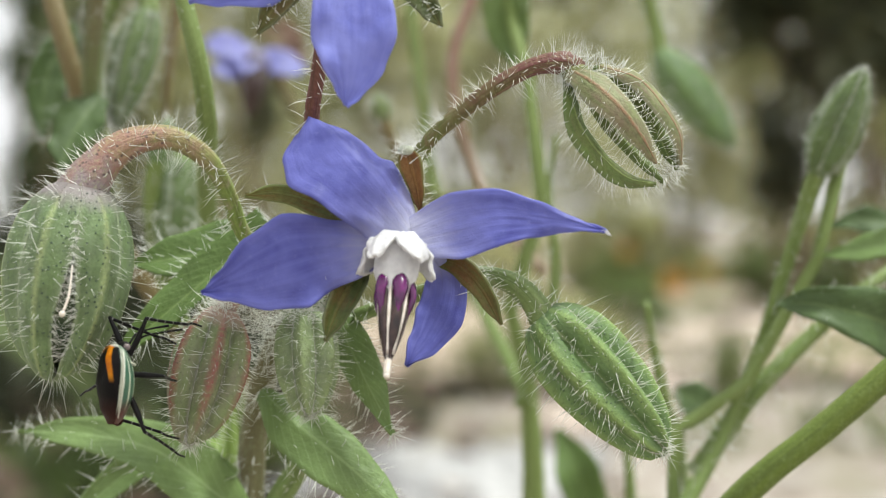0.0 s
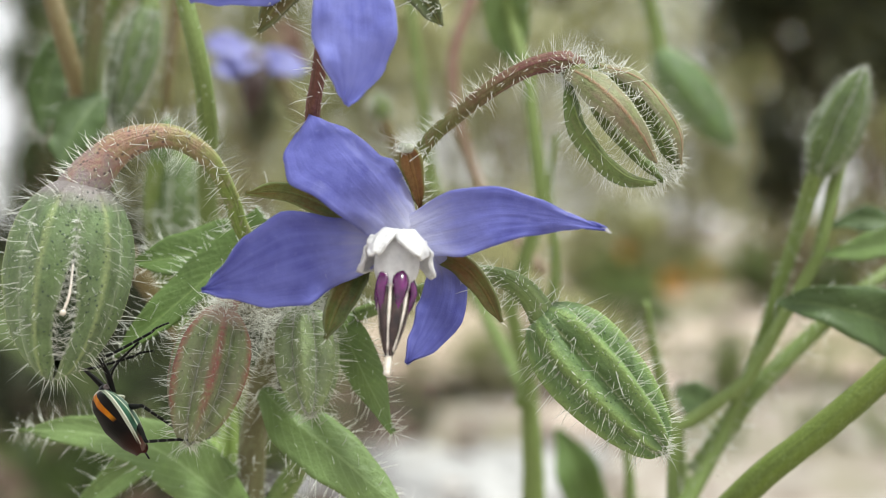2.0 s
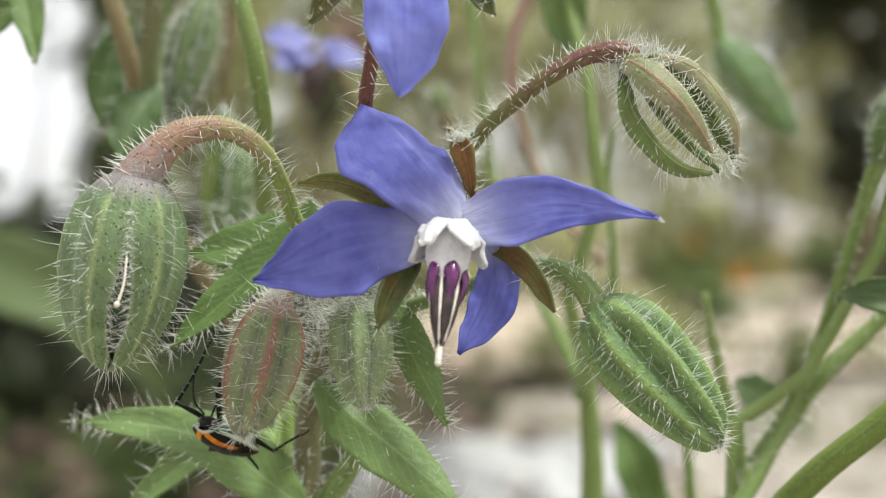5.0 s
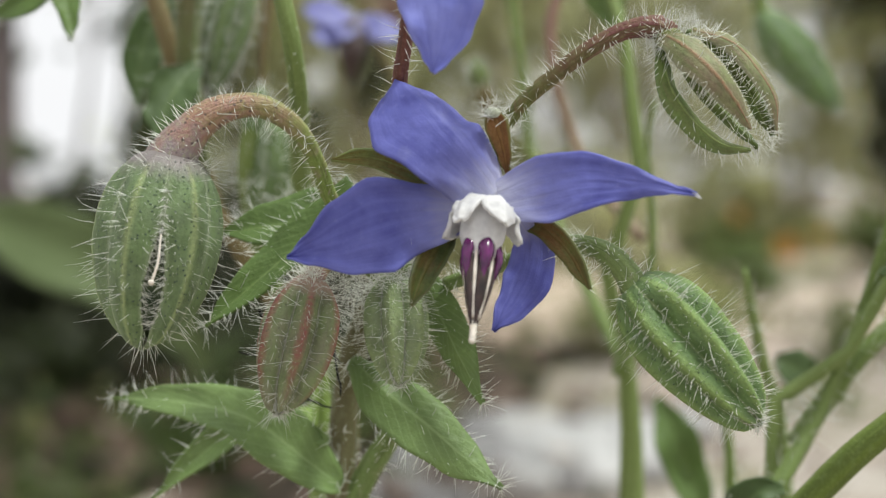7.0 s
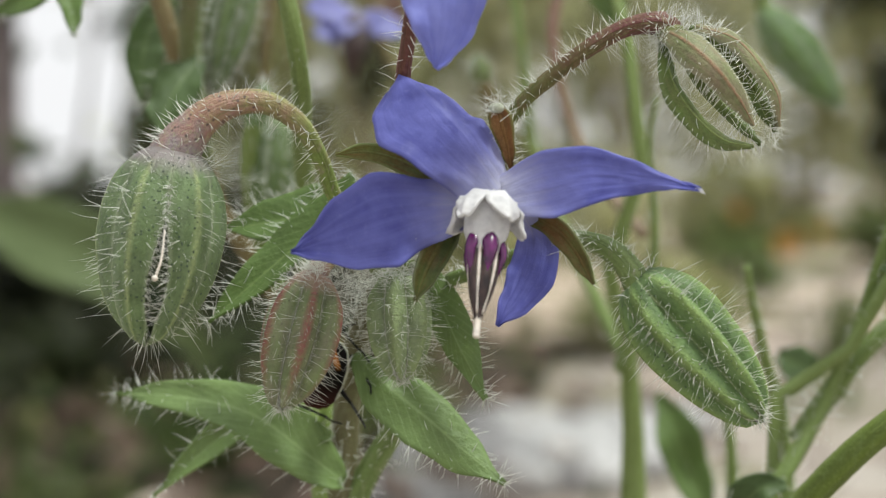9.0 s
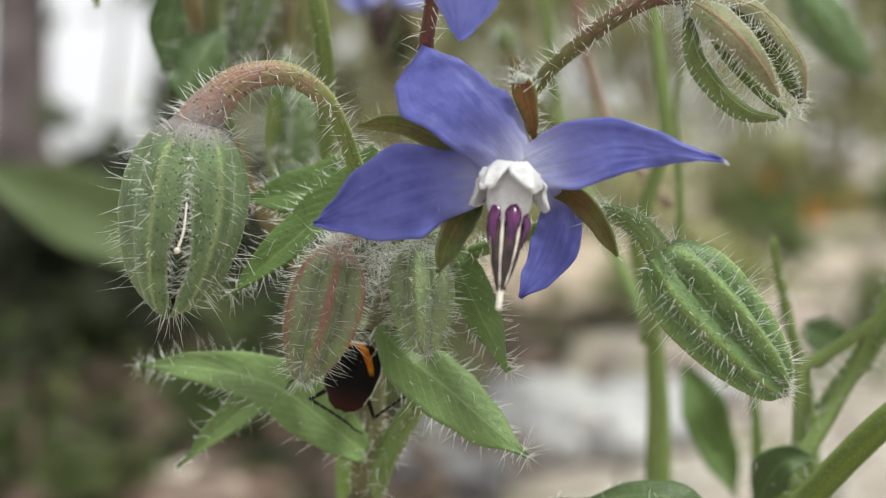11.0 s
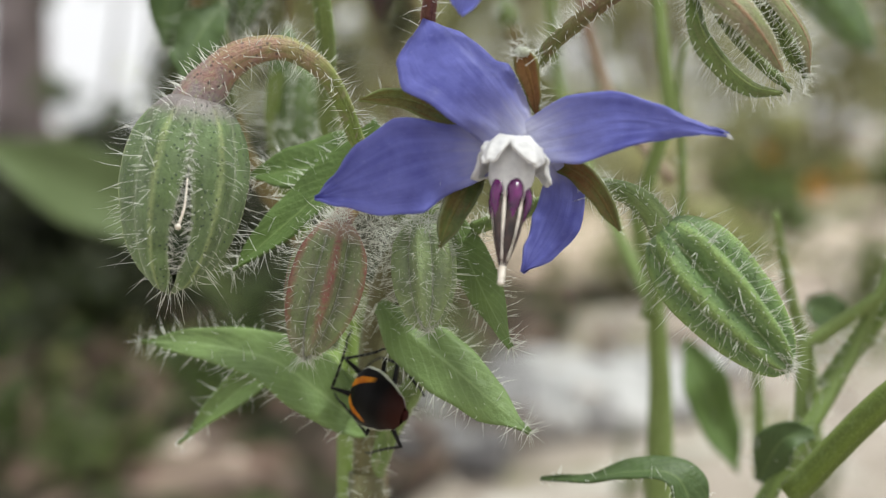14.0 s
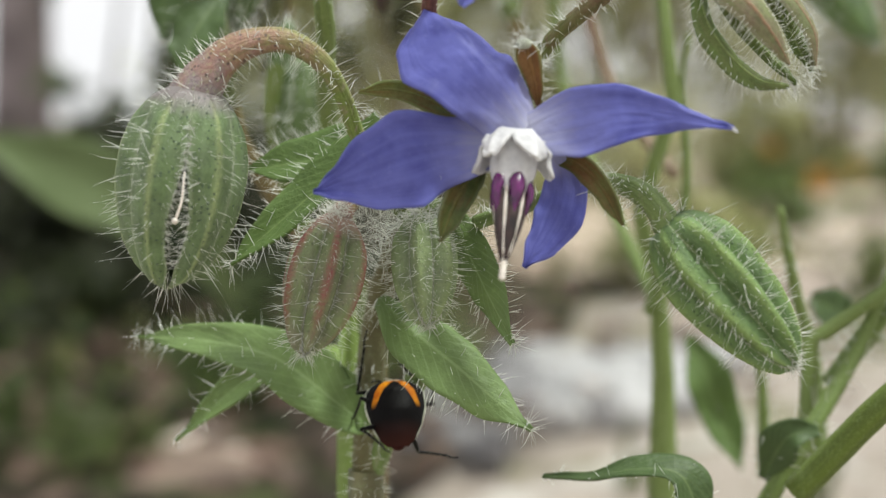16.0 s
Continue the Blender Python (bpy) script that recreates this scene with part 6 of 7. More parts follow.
def motions():
    walk(bug, [
        (0.0, pose(-0.02022, 0.10113, 0.26024, 87.82, 0.52, -66.0)),
        (0.3, pose(-0.01997, 0.10110, 0.25988, 82.5, -9.0, -53.0)),
        (0.6, pose(-0.02007, 0.10207, 0.25921, 74.47, -22.14, -33.00)),
        (0.9, pose(-0.02055, 0.10255, 0.25880, 74.48, -22.15, -33.00)),
        (1.2, pose(-0.02055, 0.10302, 0.25827, 76.90, -25.49, -33.91)),
        (1.5, pose(-0.02064, 0.10400, 0.25804, 79.45, -28.79, -35.01)),
        (1.8, pose(-0.02136, 0.10547, 0.25746, 115.00, -20.73, -54.37)),
        (2.1, pose(-0.02119, 0.10745, 0.25677, 124.68, -13.97, -72.06)),
        (2.4, pose(-0.02125, 0.10843, 0.25642, 130.40, -12.90, -76.39)),
        (2.7, pose(-0.02110, 0.10942, 0.25607, 133.42, -13.60, -77.02)),
        (3.0, pose(-0.02097, 0.11041, 0.25578, 134.44, -13.83, -77.23)),
        (3.3, pose(-0.02063, 0.11090, 0.25536, 139.20, -11.56, -74.48)),
        (3.6, pose(-0.02010, 0.11139, 0.25529, 146.88, -6.45, -62.44)),
        (4.0, pose(-0.01945, 0.11238, 0.25481, 153.33, -0.07, -49.44)),
        (4.5, pose(-0.01936, 0.11300, 0.25426, 154.54, 1.55, -45.63)),
        (5.0, pose(-0.01869, 0.11274, 0.25435, 156.27, 3.55, -39.56)),
        (5.2, pose(-0.01834, 0.11334, 0.25513, 154.97, 3.17, -38.23)),
        (6.3, pose(-0.01775, 0.11394, 0.25675, 131.22, -13.49, -43.81)),
        (7.5, pose(-0.01691, 0.11512, 0.25889, 98.16, -18.26, -27.10)),
        (8.0, pose(-0.01634, 0.11501, 0.25864, 91.97, -11.92, -16.25)),
        (8.5, pose(-0.01571, 0.11499, 0.25802, 89.09, -5.27, -11.15)),
        (9.6, pose(-0.01478, 0.11502, 0.25607, 85.83, 7.53, -6.27)),
        (10.9, pose(-0.01451, 0.11506, 0.25498, 85.17, 9.56, -3.94)),
        (11.5, pose(-0.01531, 0.11504, 0.25471, 83.85, 6.65, -13.96)),
        (12.0, pose(-0.01564, 0.11508, 0.25429, 84.25, 1.39, -27.61)),
        (12.5, pose(-0.01605, 0.11519, 0.25368, 97.04, -18.99, -27.83)),
        (13.0, pose(-0.01557, 0.11519, 0.25349, 100.74, -26.12, -26.82)),
        (13.4, pose(-0.01408, 0.11521, 0.25203, 142.98, -38.58, -62.55)),
        (13.8, pose(-0.01362, 0.11570, 0.25145, 128.62, -64.66, -57.59)),
        (14.2, pose(-0.01279, 0.11522, 0.25106, 45.66, -63.27, 5.13)),
        (14.6, pose(-0.01322, 0.11518, 0.25129, 53.46, -46.94, 6.95)),
        (15.0, pose(-0.01295, 0.11516, 0.25112, 52.37, -39.73, 8.41)),
        (15.4, pose(-0.01219, 0.11524, 0.25104, 53.61, -32.56, 9.65)),
        (15.7, pose(-0.01172, 0.11583, 0.25059, 58.25, -15.72, 9.81)),
        (16.0, pose(-0.01177, 0.11666, 0.25015, 61.16, -2.46, 9.68)),
    ])
    # the flower nods a little in the air
    walk(flower, [(0.0, pose(0.010918, -0.013006, 0.268762)), (4.0, pose(0.010867, -0.013004, 0.268874)), (4.5, pose(0.010809, -0.013004, 0.268884)), (5.0, pose(0.010845, -0.013003, 0.268939)), (5.2, pose(0.010810, -0.013003, 0.268910)), (7.5, pose(0.010825, -0.013001, 0.269048)), (8.0, pose(0.010816, -0.013001, 0.269068)), (8.5, pose(0.010856, -0.013000, 0.269074)), (11.0, pose(0.010880, -0.012999, 0.269134)), (11.5, pose(0.010860, -0.013000, 0.269121)), (12.0, pose(0.010883, -0.012999, 0.269158)), (12.5, pose(0.010870, -0.012999, 0.269174)), (13.0, pose(0.010870, -0.012998, 0.269194)), (13.5, pose(0.010853, -0.012998, 0.269192)), (14.0, pose(0.010867, -0.012998, 0.269209)), (14.5, pose(0.010862, -0.012998, 0.269234)), (15.0, pose(0.010881, -0.012998, 0.269200)), (15.5, pose(0.010864, -0.012997, 0.269252)), (16.0, pose(0.010854, -0.012998, 0.269239))])
    # its legs hold on and step
    walk(LEGS[0][0], [
        (0.0, pose(-0.00066, 0.00152, -0.00081, -68.12, -18.21, 114.27)),
        (0.3, pose(-0.00066, 0.00152, -0.00081, -84.93, -37.96, 114.34)),
        (0.6, pose(-0.00066, 0.00152, -0.00081, -134.50, -35.89, 137.64)),
        (0.9, pose(-0.00066, 0.00152, -0.00081, -140.23, -21.34, 126.92)),
        (1.2, pose(-0.00066, 0.00152, -0.00081, -145.66, -12.98, 117.12)),
        (1.5, pose(-0.00066, 0.00152, -0.00081, -153.42, -6.27, 103.17)),
        (1.8, pose(-0.00066, 0.00152, -0.00081, -126.35, 8.72, 100.90)),
        (2.1, pose(-0.00066, 0.00152, -0.00081, -123.76, -10.96, 115.44)),
        (2.4, pose(-0.00066, 0.00152, -0.00081, -121.90, -19.20, 120.73)),
        (2.7, pose(-0.00066, 0.00152, -0.00081, -127.50, -9.35, 114.00)),
        (3.0, pose(-0.00066, 0.00152, -0.00081, -133.42, 5.25, 99.50)),
        (3.3, pose(-0.00066, 0.00152, -0.00081, -132.37, 11.18, 95.18)),
        (3.6, pose(-0.00066, 0.00152, -0.00081, -129.53, 9.31, 98.56)),
        (4.0, pose(-0.00066, 0.00152, -0.00081, -124.22, 5.54, 104.12)),
        (4.5, pose(-0.00066, 0.00152, -0.00081, -119.71, 8.56, 104.49)),
        (5.0, pose(-0.00066, 0.00152, -0.00081, -103.23, 6.94, 111.95)),
        (5.2, pose(-0.00066, 0.00152, -0.00081, -116.07, 13.36, 104.04)),
        (6.3, pose(-0.00066, 0.00152, -0.00081, 49.14, -70.15, -21.38)),
        (7.5, pose(-0.00066, 0.00152, -0.00081, 70.25, -5.18, 113.84)),
        (8.0, pose(-0.00066, 0.00152, -0.00081, 79.97, -12.16, 116.48)),
        (8.5, pose(-0.00066, 0.00152, -0.00081, 102.21, -9.81, 117.18)),
        (9.6, pose(-0.00066, 0.00152, -0.00081, 154.88, 11.12, 164.57)),
        (10.9, pose(-0.00066, 0.00152, -0.00081, 166.77, -6.48, 149.35)),
        (11.5, pose(-0.00066, 0.00152, -0.00081, 167.69, -4.36, 172.11)),
        (12.0, pose(-0.00066, 0.00152, -0.00081, 168.60, -5.43, 179.99)),
        (12.5, pose(-0.00066, 0.00152, -0.00081, 170.03, -7.80, 165.22)),
        (13.0, pose(-0.00066, 0.00152, -0.00081, 165.16, -3.66, 157.97)),
        (13.4, pose(-0.00066, 0.00152, -0.00081, 178.05, -23.96, -178.73)),
        (13.8, pose(-0.00066, 0.00152, -0.00081, 167.35, -12.45, 117.27)),
        (14.2, pose(-0.00066, 0.00152, -0.00081, 168.33, -22.81, 82.59)),
        (14.6, pose(-0.00066, 0.00152, -0.00081, 158.83, -13.40, 114.48)),
        (15.0, pose(-0.00066, 0.00152, -0.00081, 151.55, -5.11, 131.16)),
        (15.4, pose(-0.00066, 0.00152, -0.00081, 148.07, 1.05, 139.26)),
        (15.7, pose(-0.00066, 0.00152, -0.00081, 145.57, 17.43, 156.74)),
        (16.0, pose(-0.00066, 0.00152, -0.00081, 139.74, 36.22, 161.53)),
    ])
    walk(LEGS[0][1], [(0.0, pose(0.00250, 0, 0, 0, 0, 120.1)), (0.3, pose(0.00250, 0, 0, 0, 0, 125.4)), (0.6, pose(0.00250, 0, 0, 0, 0, 132.5)), (0.9, pose(0.00250, 0, 0, 0, 0, 122.6)), (1.2, pose(0.00250, 0, 0, 0, 0, 113.8)), (1.5, pose(0.00250, 0, 0, 0, 0, 107.3)), (1.8, pose(0.00250, 0, 0, 0, 0, 111.8)), (2.1, pose(0.00250, 0, 0, 0, 0, 130.8)), (2.4, pose(0.00250, 0, 0, 0, 0, 143.0)), (2.7, pose(0.00250, 0, 0, 0, 0, 135.0)), (3.0, pose(0.00250, 0, 0, 0, 0, 116.6)), (3.3, pose(0.00250, 0, 0, 0, 0, 105.3)), (3.6, pose(0.00250, 0, 0, 0, 0, 105.4)), (4.0, pose(0.00250, 0, 0, 0, 0, 99.8)), (4.5, pose(0.00250, 0, 0, 0, 0, 89.9)), (5.0, pose(0.00250, 0, 0, 0, 0, 89.3)), (5.2, pose(0.00250, 0, 0, 0, 0, 93.1)), (6.3, pose(0.00250, 0, 0, 0, 0, 165.7)), (7.5, pose(0.00250, 0, 0, 0, 0, 165.7)), (8.0, pose(0.00250, 0, 0, 0, 0, 165.7)), (8.5, pose(0.00250, 0, 0, 0, 0, 165.7)), (9.6, pose(0.00250, 0, 0, 0, 0, 165.7)), (10.9, pose(0.00250, 0, 0, 0, 0, 143.7)), (11.5, pose(0.00250, 0, 0, 0, 0, 161.8)), (12.0, pose(0.00250, 0, 0, 0, 0, 165.7)), (12.5, pose(0.00250, 0, 0, 0, 0, 165.7)), (13.0, pose(0.00250, 0, 0, 0, 0, 165.7)), (13.4, pose(0.00250, 0, 0, 0, 0, 163.8)), (13.8, pose(0.00250, 0, 0, 0, 0, 127.8)), (14.2, pose(0.00250, 0, 0, 0, 0, 82.2)), (14.6, pose(0.00250, 0, 0, 0, 0, 109.5)), (15.0, pose(0.00250, 0, 0, 0, 0, 120.1)), (15.4, pose(0.00250, 0, 0, 0, 0, 116.7)), (15.7, pose(0.00250, 0, 0, 0, 0, 114.6)), (16.0, pose(0.00250, 0, 0, 0, 0, 112.3))])
    walk(LEGS[1][0], [
        (0.0, pose(0.00066, 0.00152, -0.00081, -60.47, 20.51, 81.34)),
        (0.3, pose(0.00066, 0.00152, -0.00081, -64.65, -0.65, 69.20)),
        (0.6, pose(0.00066, 0.00152, -0.00081, -86.27, -36.17, 61.91)),
        (0.9, pose(0.00066, 0.00152, -0.00081, -97.05, -37.95, 66.54)),
        (1.2, pose(0.00066, 0.00152, -0.00081, -107.27, -39.79, 71.69)),
        (1.5, pose(0.00066, 0.00152, -0.00081, -129.60, -39.81, 84.13)),
        (1.8, pose(0.00066, 0.00152, -0.00081, -105.41, 2.21, 59.30)),
        (2.1, pose(0.00066, 0.00152, -0.00081, -95.40, 6.44, 61.62)),
        (2.4, pose(0.00066, 0.00152, -0.00081, -94.77, 17.33, 60.99)),
        (2.7, pose(0.00066, 0.00152, -0.00081, -99.54, 20.26, 58.09)),
        (3.0, pose(0.00066, 0.00152, -0.00081, -105.37, 23.40, 53.99)),
        (3.3, pose(0.00066, 0.00152, -0.00081, -104.98, 29.88, 52.89)),
        (3.6, pose(0.00066, 0.00152, -0.00081, -101.98, 28.36, 55.30)),
        (4.0, pose(0.00066, 0.00152, -0.00081, -94.46, 37.15, 59.94)),
        (4.5, pose(0.00066, 0.00152, -0.00081, -89.25, 47.45, 64.10)),
        (5.0, pose(0.00066, 0.00152, -0.00081, -86.20, 38.29, 66.46)),
        (5.2, pose(0.00066, 0.00152, -0.00081, -80.56, 7.09, 66.72)),
        (6.3, pose(0.00066, 0.00152, -0.00081, -71.22, -26.72, 58.59)),
        (7.5, pose(0.00066, 0.00152, -0.00081, 175.97, -12.63, 63.11)),
        (8.0, pose(0.00066, 0.00152, -0.00081, 171.57, -13.97, 55.01)),
        (8.5, pose(0.00066, 0.00152, -0.00081, 167.18, -13.99, 57.51)),
        (9.6, pose(0.00066, 0.00152, -0.00081, 168.99, 27.07, 154.01)),
        (10.9, pose(0.00066, 0.00152, -0.00081, 172.87, 40.50, 157.43)),
        (11.5, pose(0.00066, 0.00152, -0.00081, 168.24, -4.67, 136.42)),
        (12.0, pose(0.00066, 0.00152, -0.00081, -174.69, -26.49, 115.62)),
        (12.5, pose(0.00066, 0.00152, -0.00081, -162.05, -11.22, 58.95)),
        (13.0, pose(0.00066, 0.00152, -0.00081, -176.70, -12.95, 68.62)),
        (13.4, pose(0.00066, 0.00152, -0.00081, -159.54, -13.30, 65.34)),
        (13.8, pose(0.00066, 0.00152, -0.00081, 177.69, -12.68, 61.75)),
        (14.2, pose(0.00066, 0.00152, -0.00081, 154.23, -7.92, 73.69)),
        (14.6, pose(0.00066, 0.00152, -0.00081, 154.39, -9.12, 71.08)),
        (15.0, pose(0.00066, 0.00152, -0.00081, 155.52, -11.55, 65.84)),
        (15.4, pose(0.00066, 0.00152, -0.00081, 143.38, -0.53, 80.23)),
        (15.7, pose(0.00066, 0.00152, -0.00081, 120.88, 43.03, 90.83)),
        (16.0, pose(0.00066, 0.00152, -0.00081, 69.40, 40.29, 46.21)),
    ])
    walk(LEGS[1][1], [(0.0, pose(0.00250, 0, 0, 0, 0, 83.7)), (0.3, pose(0.00250, 0, 0, 0, 0, 93.4)), (0.6, pose(0.00250, 0, 0, 0, 0, 109.7)), (0.9, pose(0.00250, 0, 0, 0, 0, 106.6)), (1.2, pose(0.00250, 0, 0, 0, 0, 106.0)), (1.5, pose(0.00250, 0, 0, 0, 0, 110.3)), (1.8, pose(0.00250, 0, 0, 0, 0, 90.6)), (2.1, pose(0.00250, 0, 0, 0, 0, 87.1)), (2.4, pose(0.00250, 0, 0, 0, 0, 79.3)), (2.7, pose(0.00250, 0, 0, 0, 0, 72.5)), (3.0, pose(0.00250, 0, 0, 0, 0, 62.6)), (3.3, pose(0.00250, 0, 0, 0, 0, 52.9)), (3.6, pose(0.00250, 0, 0, 0, 0, 56.1)), (4.0, pose(0.00250, 0, 0, 0, 0, 38.2)), (4.5, pose(0.00250, 0, 0, 0, 0, 17.8)), (5.0, pose(0.00250, 0, 0, 0, 0, 45.0)), (5.2, pose(0.00250, 0, 0, 0, 0, 88.1)), (6.3, pose(0.00250, 0, 0, 0, 0, 150.5)), (7.5, pose(0.00250, 0, 0, 0, 0, 148.2)), (8.0, pose(0.00250, 0, 0, 0, 0, 133.1)), (8.5, pose(0.00250, 0, 0, 0, 0, 123.9)), (9.6, pose(0.00250, 0, 0, 0, 0, 164.4)), (10.9, pose(0.00250, 0, 0, 0, 0, 150.5)), (11.5, pose(0.00250, 0, 0, 0, 0, 139.7)), (12.0, pose(0.00250, 0, 0, 0, 0, 133.8)), (12.5, pose(0.00250, 0, 0, 0, 0, 107.9)), (13.0, pose(0.00250, 0, 0, 0, 0, 129.4)), (13.4, pose(0.00250, 0, 0, 0, 0, 137.3)), (13.8, pose(0.00250, 0, 0, 0, 0, 123.5)), (14.2, pose(0.00250, 0, 0, 0, 0, 125.4)), (14.6, pose(0.00250, 0, 0, 0, 0, 127.4)), (15.0, pose(0.00250, 0, 0, 0, 0, 125.6)), (15.4, pose(0.00250, 0, 0, 0, 0, 138.1)), (15.7, pose(0.00250, 0, 0, 0, 0, 152.8)), (16.0, pose(0.00250, 0, 0, 0, 0, 145.6))])
    walk(LEGS[2][0], [
        (0.0, pose(-0.00066, 0.00038, -0.00081, 24.85, -8.20, -171.41)),
        (0.3, pose(-0.00066, 0.00038, -0.00081, 43.61, -2.32, 173.90)),
        (0.6, pose(-0.00066, 0.00038, -0.00081, 118.39, 1.33, 172.19)),
        (0.9, pose(-0.00066, 0.00038, -0.00081, 138.99, 46.18, -148.85)),
        (1.2, pose(-0.00066, 0.00038, -0.00081, 5.98, -66.09, 74.93)),
        (1.5, pose(-0.00066, 0.00038, -0.00081, -32.40, -34.03, 130.07)),
        (1.8, pose(-0.00066, 0.00038, -0.00081, -6.13, -1.63, 156.61)),
        (2.1, pose(-0.00066, 0.00038, -0.00081, 19.14, 2.00, 165.73)),
        (2.4, pose(-0.00066, 0.00038, -0.00081, 21.61, -3.67, -179.34)),
        (2.7, pose(-0.00066, 0.00038, -0.00081, 23.10, -4.56, -177.97)),
        (3.0, pose(-0.00066, 0.00038, -0.00081, 20.60, -4.28, -177.30)),
        (3.3, pose(-0.00066, 0.00038, -0.00081, 24.10, 1.87, 167.30)),
        (3.6, pose(-0.00066, 0.00038, -0.00081, 36.31, -1.89, 174.04)),
        (4.0, pose(-0.00066, 0.00038, -0.00081, 49.00, -29.73, -165.21)),
        (4.5, pose(-0.00066, 0.00038, -0.00081, 34.45, -50.79, -140.05)),
        (5.0, pose(-0.00066, 0.00038, -0.00081, 31.49, -49.61, -137.34)),
        (5.2, pose(-0.00066, 0.00038, -0.00081, -166.58, -4.93, -168.72)),
        (6.3, pose(-0.00066, 0.00038, -0.00081, 161.36, 22.23, -140.25)),
        (7.5, pose(-0.00066, 0.00038, -0.00081, 94.90, 57.07, 175.58)),
        (8.0, pose(-0.00066, 0.00038, -0.00081, 5.90, 27.86, 93.93)),
        (8.5, pose(-0.00066, 0.00038, -0.00081, -3.81, -16.17, 94.93)),
        (9.6, pose(-0.00066, 0.00038, -0.00081, -9.35, -9.44, 126.59)),
        (10.9, pose(-0.00066, 0.00038, -0.00081, -9.77, -2.56, 156.90)),
        (11.5, pose(-0.00066, 0.00038, -0.00081, -9.40, -4.27, 147.25)),
        (12.0, pose(-0.00066, 0.00038, -0.00081, -4.13, -2.55, 139.85)),
        (12.5, pose(-0.00066, 0.00038, -0.00081, -9.60, -14.29, 115.89)),
        (13.0, pose(-0.00066, 0.00038, -0.00081, -3.08, -55.81, 85.19)),
        (13.4, pose(-0.00066, 0.00038, -0.00081, -162.75, -11.03, -156.89)),
        (13.8, pose(-0.00066, 0.00038, -0.00081, -175.77, -1.06, -174.49)),
        (14.2, pose(-0.00066, 0.00038, -0.00081, 169.33, 1.20, 177.79)),
        (14.6, pose(-0.00066, 0.00038, -0.00081, -169.88, -6.93, -154.46)),
        (15.0, pose(-0.00066, 0.00038, -0.00081, -169.67, -6.43, -156.97)),
        (15.4, pose(-0.00066, 0.00038, -0.00081, -162.26, -14.34, -150.78)),
        (15.7, pose(-0.00066, 0.00038, -0.00081, -135.05, -39.95, -155.78)),
        (16.0, pose(-0.00066, 0.00038, -0.00081, -79.08, -36.27, 164.96)),
    ])
    walk(LEGS[2][1], [(0.0, pose(0.00220, 0, 0, 0, 0, 19.3)), (0.3, pose(0.00220, 0, 0, 0, 0, 19.3)), (0.6, pose(0.00220, 0, 0, 0, 0, 19.3)), (0.9, pose(0.00220, 0, 0, 0, 0, 91.1)), (1.2, pose(0.00220, 0, 0, 0, 0, 139.6)), (1.5, pose(0.00220, 0, 0, 0, 0, 155.7)), (1.8, pose(0.00220, 0, 0, 0, 0, 139.8)), (2.1, pose(0.00220, 0, 0, 0, 0, 142.0)), (2.4, pose(0.00220, 0, 0, 0, 0, 127.5)), (2.7, pose(0.00220, 0, 0, 0, 0, 127.3)), (3.0, pose(0.00220, 0, 0, 0, 0, 130.0)), (3.3, pose(0.00220, 0, 0, 0, 0, 141.1)), (3.6, pose(0.00220, 0, 0, 0, 0, 136.7)), (4.0, pose(0.00220, 0, 0, 0, 0, 124.8)), (4.5, pose(0.00220, 0, 0, 0, 0, 106.2)), (5.0, pose(0.00220, 0, 0, 0, 0, 124.1)), (5.2, pose(0.00220, 0, 0, 0, 0, 141.5)), (6.3, pose(0.00220, 0, 0, 0, 0, 148.3)), (7.5, pose(0.00220, 0, 0, 0, 0, 120.7)), (8.0, pose(0.00220, 0, 0, 0, 0, 131.4)), (8.5, pose(0.00220, 0, 0, 0, 0, 137.7)), (9.6, pose(0.00220, 0, 0, 0, 0, 108.8)), (10.9, pose(0.00220, 0, 0, 0, 0, 83.1)), (11.5, pose(0.00220, 0, 0, 0, 0, 105.5)), (12.0, pose(0.00220, 0, 0, 0, 0, 112.8)), (12.5, pose(0.00220, 0, 0, 0, 0, 127.1)), (13.0, pose(0.00220, 0, 0, 0, 0, 141.2)), (13.4, pose(0.00220, 0, 0, 0, 0, 118.5)), (13.8, pose(0.00220, 0, 0, 0, 0, 122.7)), (14.2, pose(0.00220, 0, 0, 0, 0, 106.2)), (14.6, pose(0.00220, 0, 0, 0, 0, 123.8)), (15.0, pose(0.00220, 0, 0, 0, 0, 119.1)), (15.4, pose(0.00220, 0, 0, 0, 0, 125.0)), (15.7, pose(0.00220, 0, 0, 0, 0, 123.5)), (16.0, pose(0.00220, 0, 0, 0, 0, 118.3))])
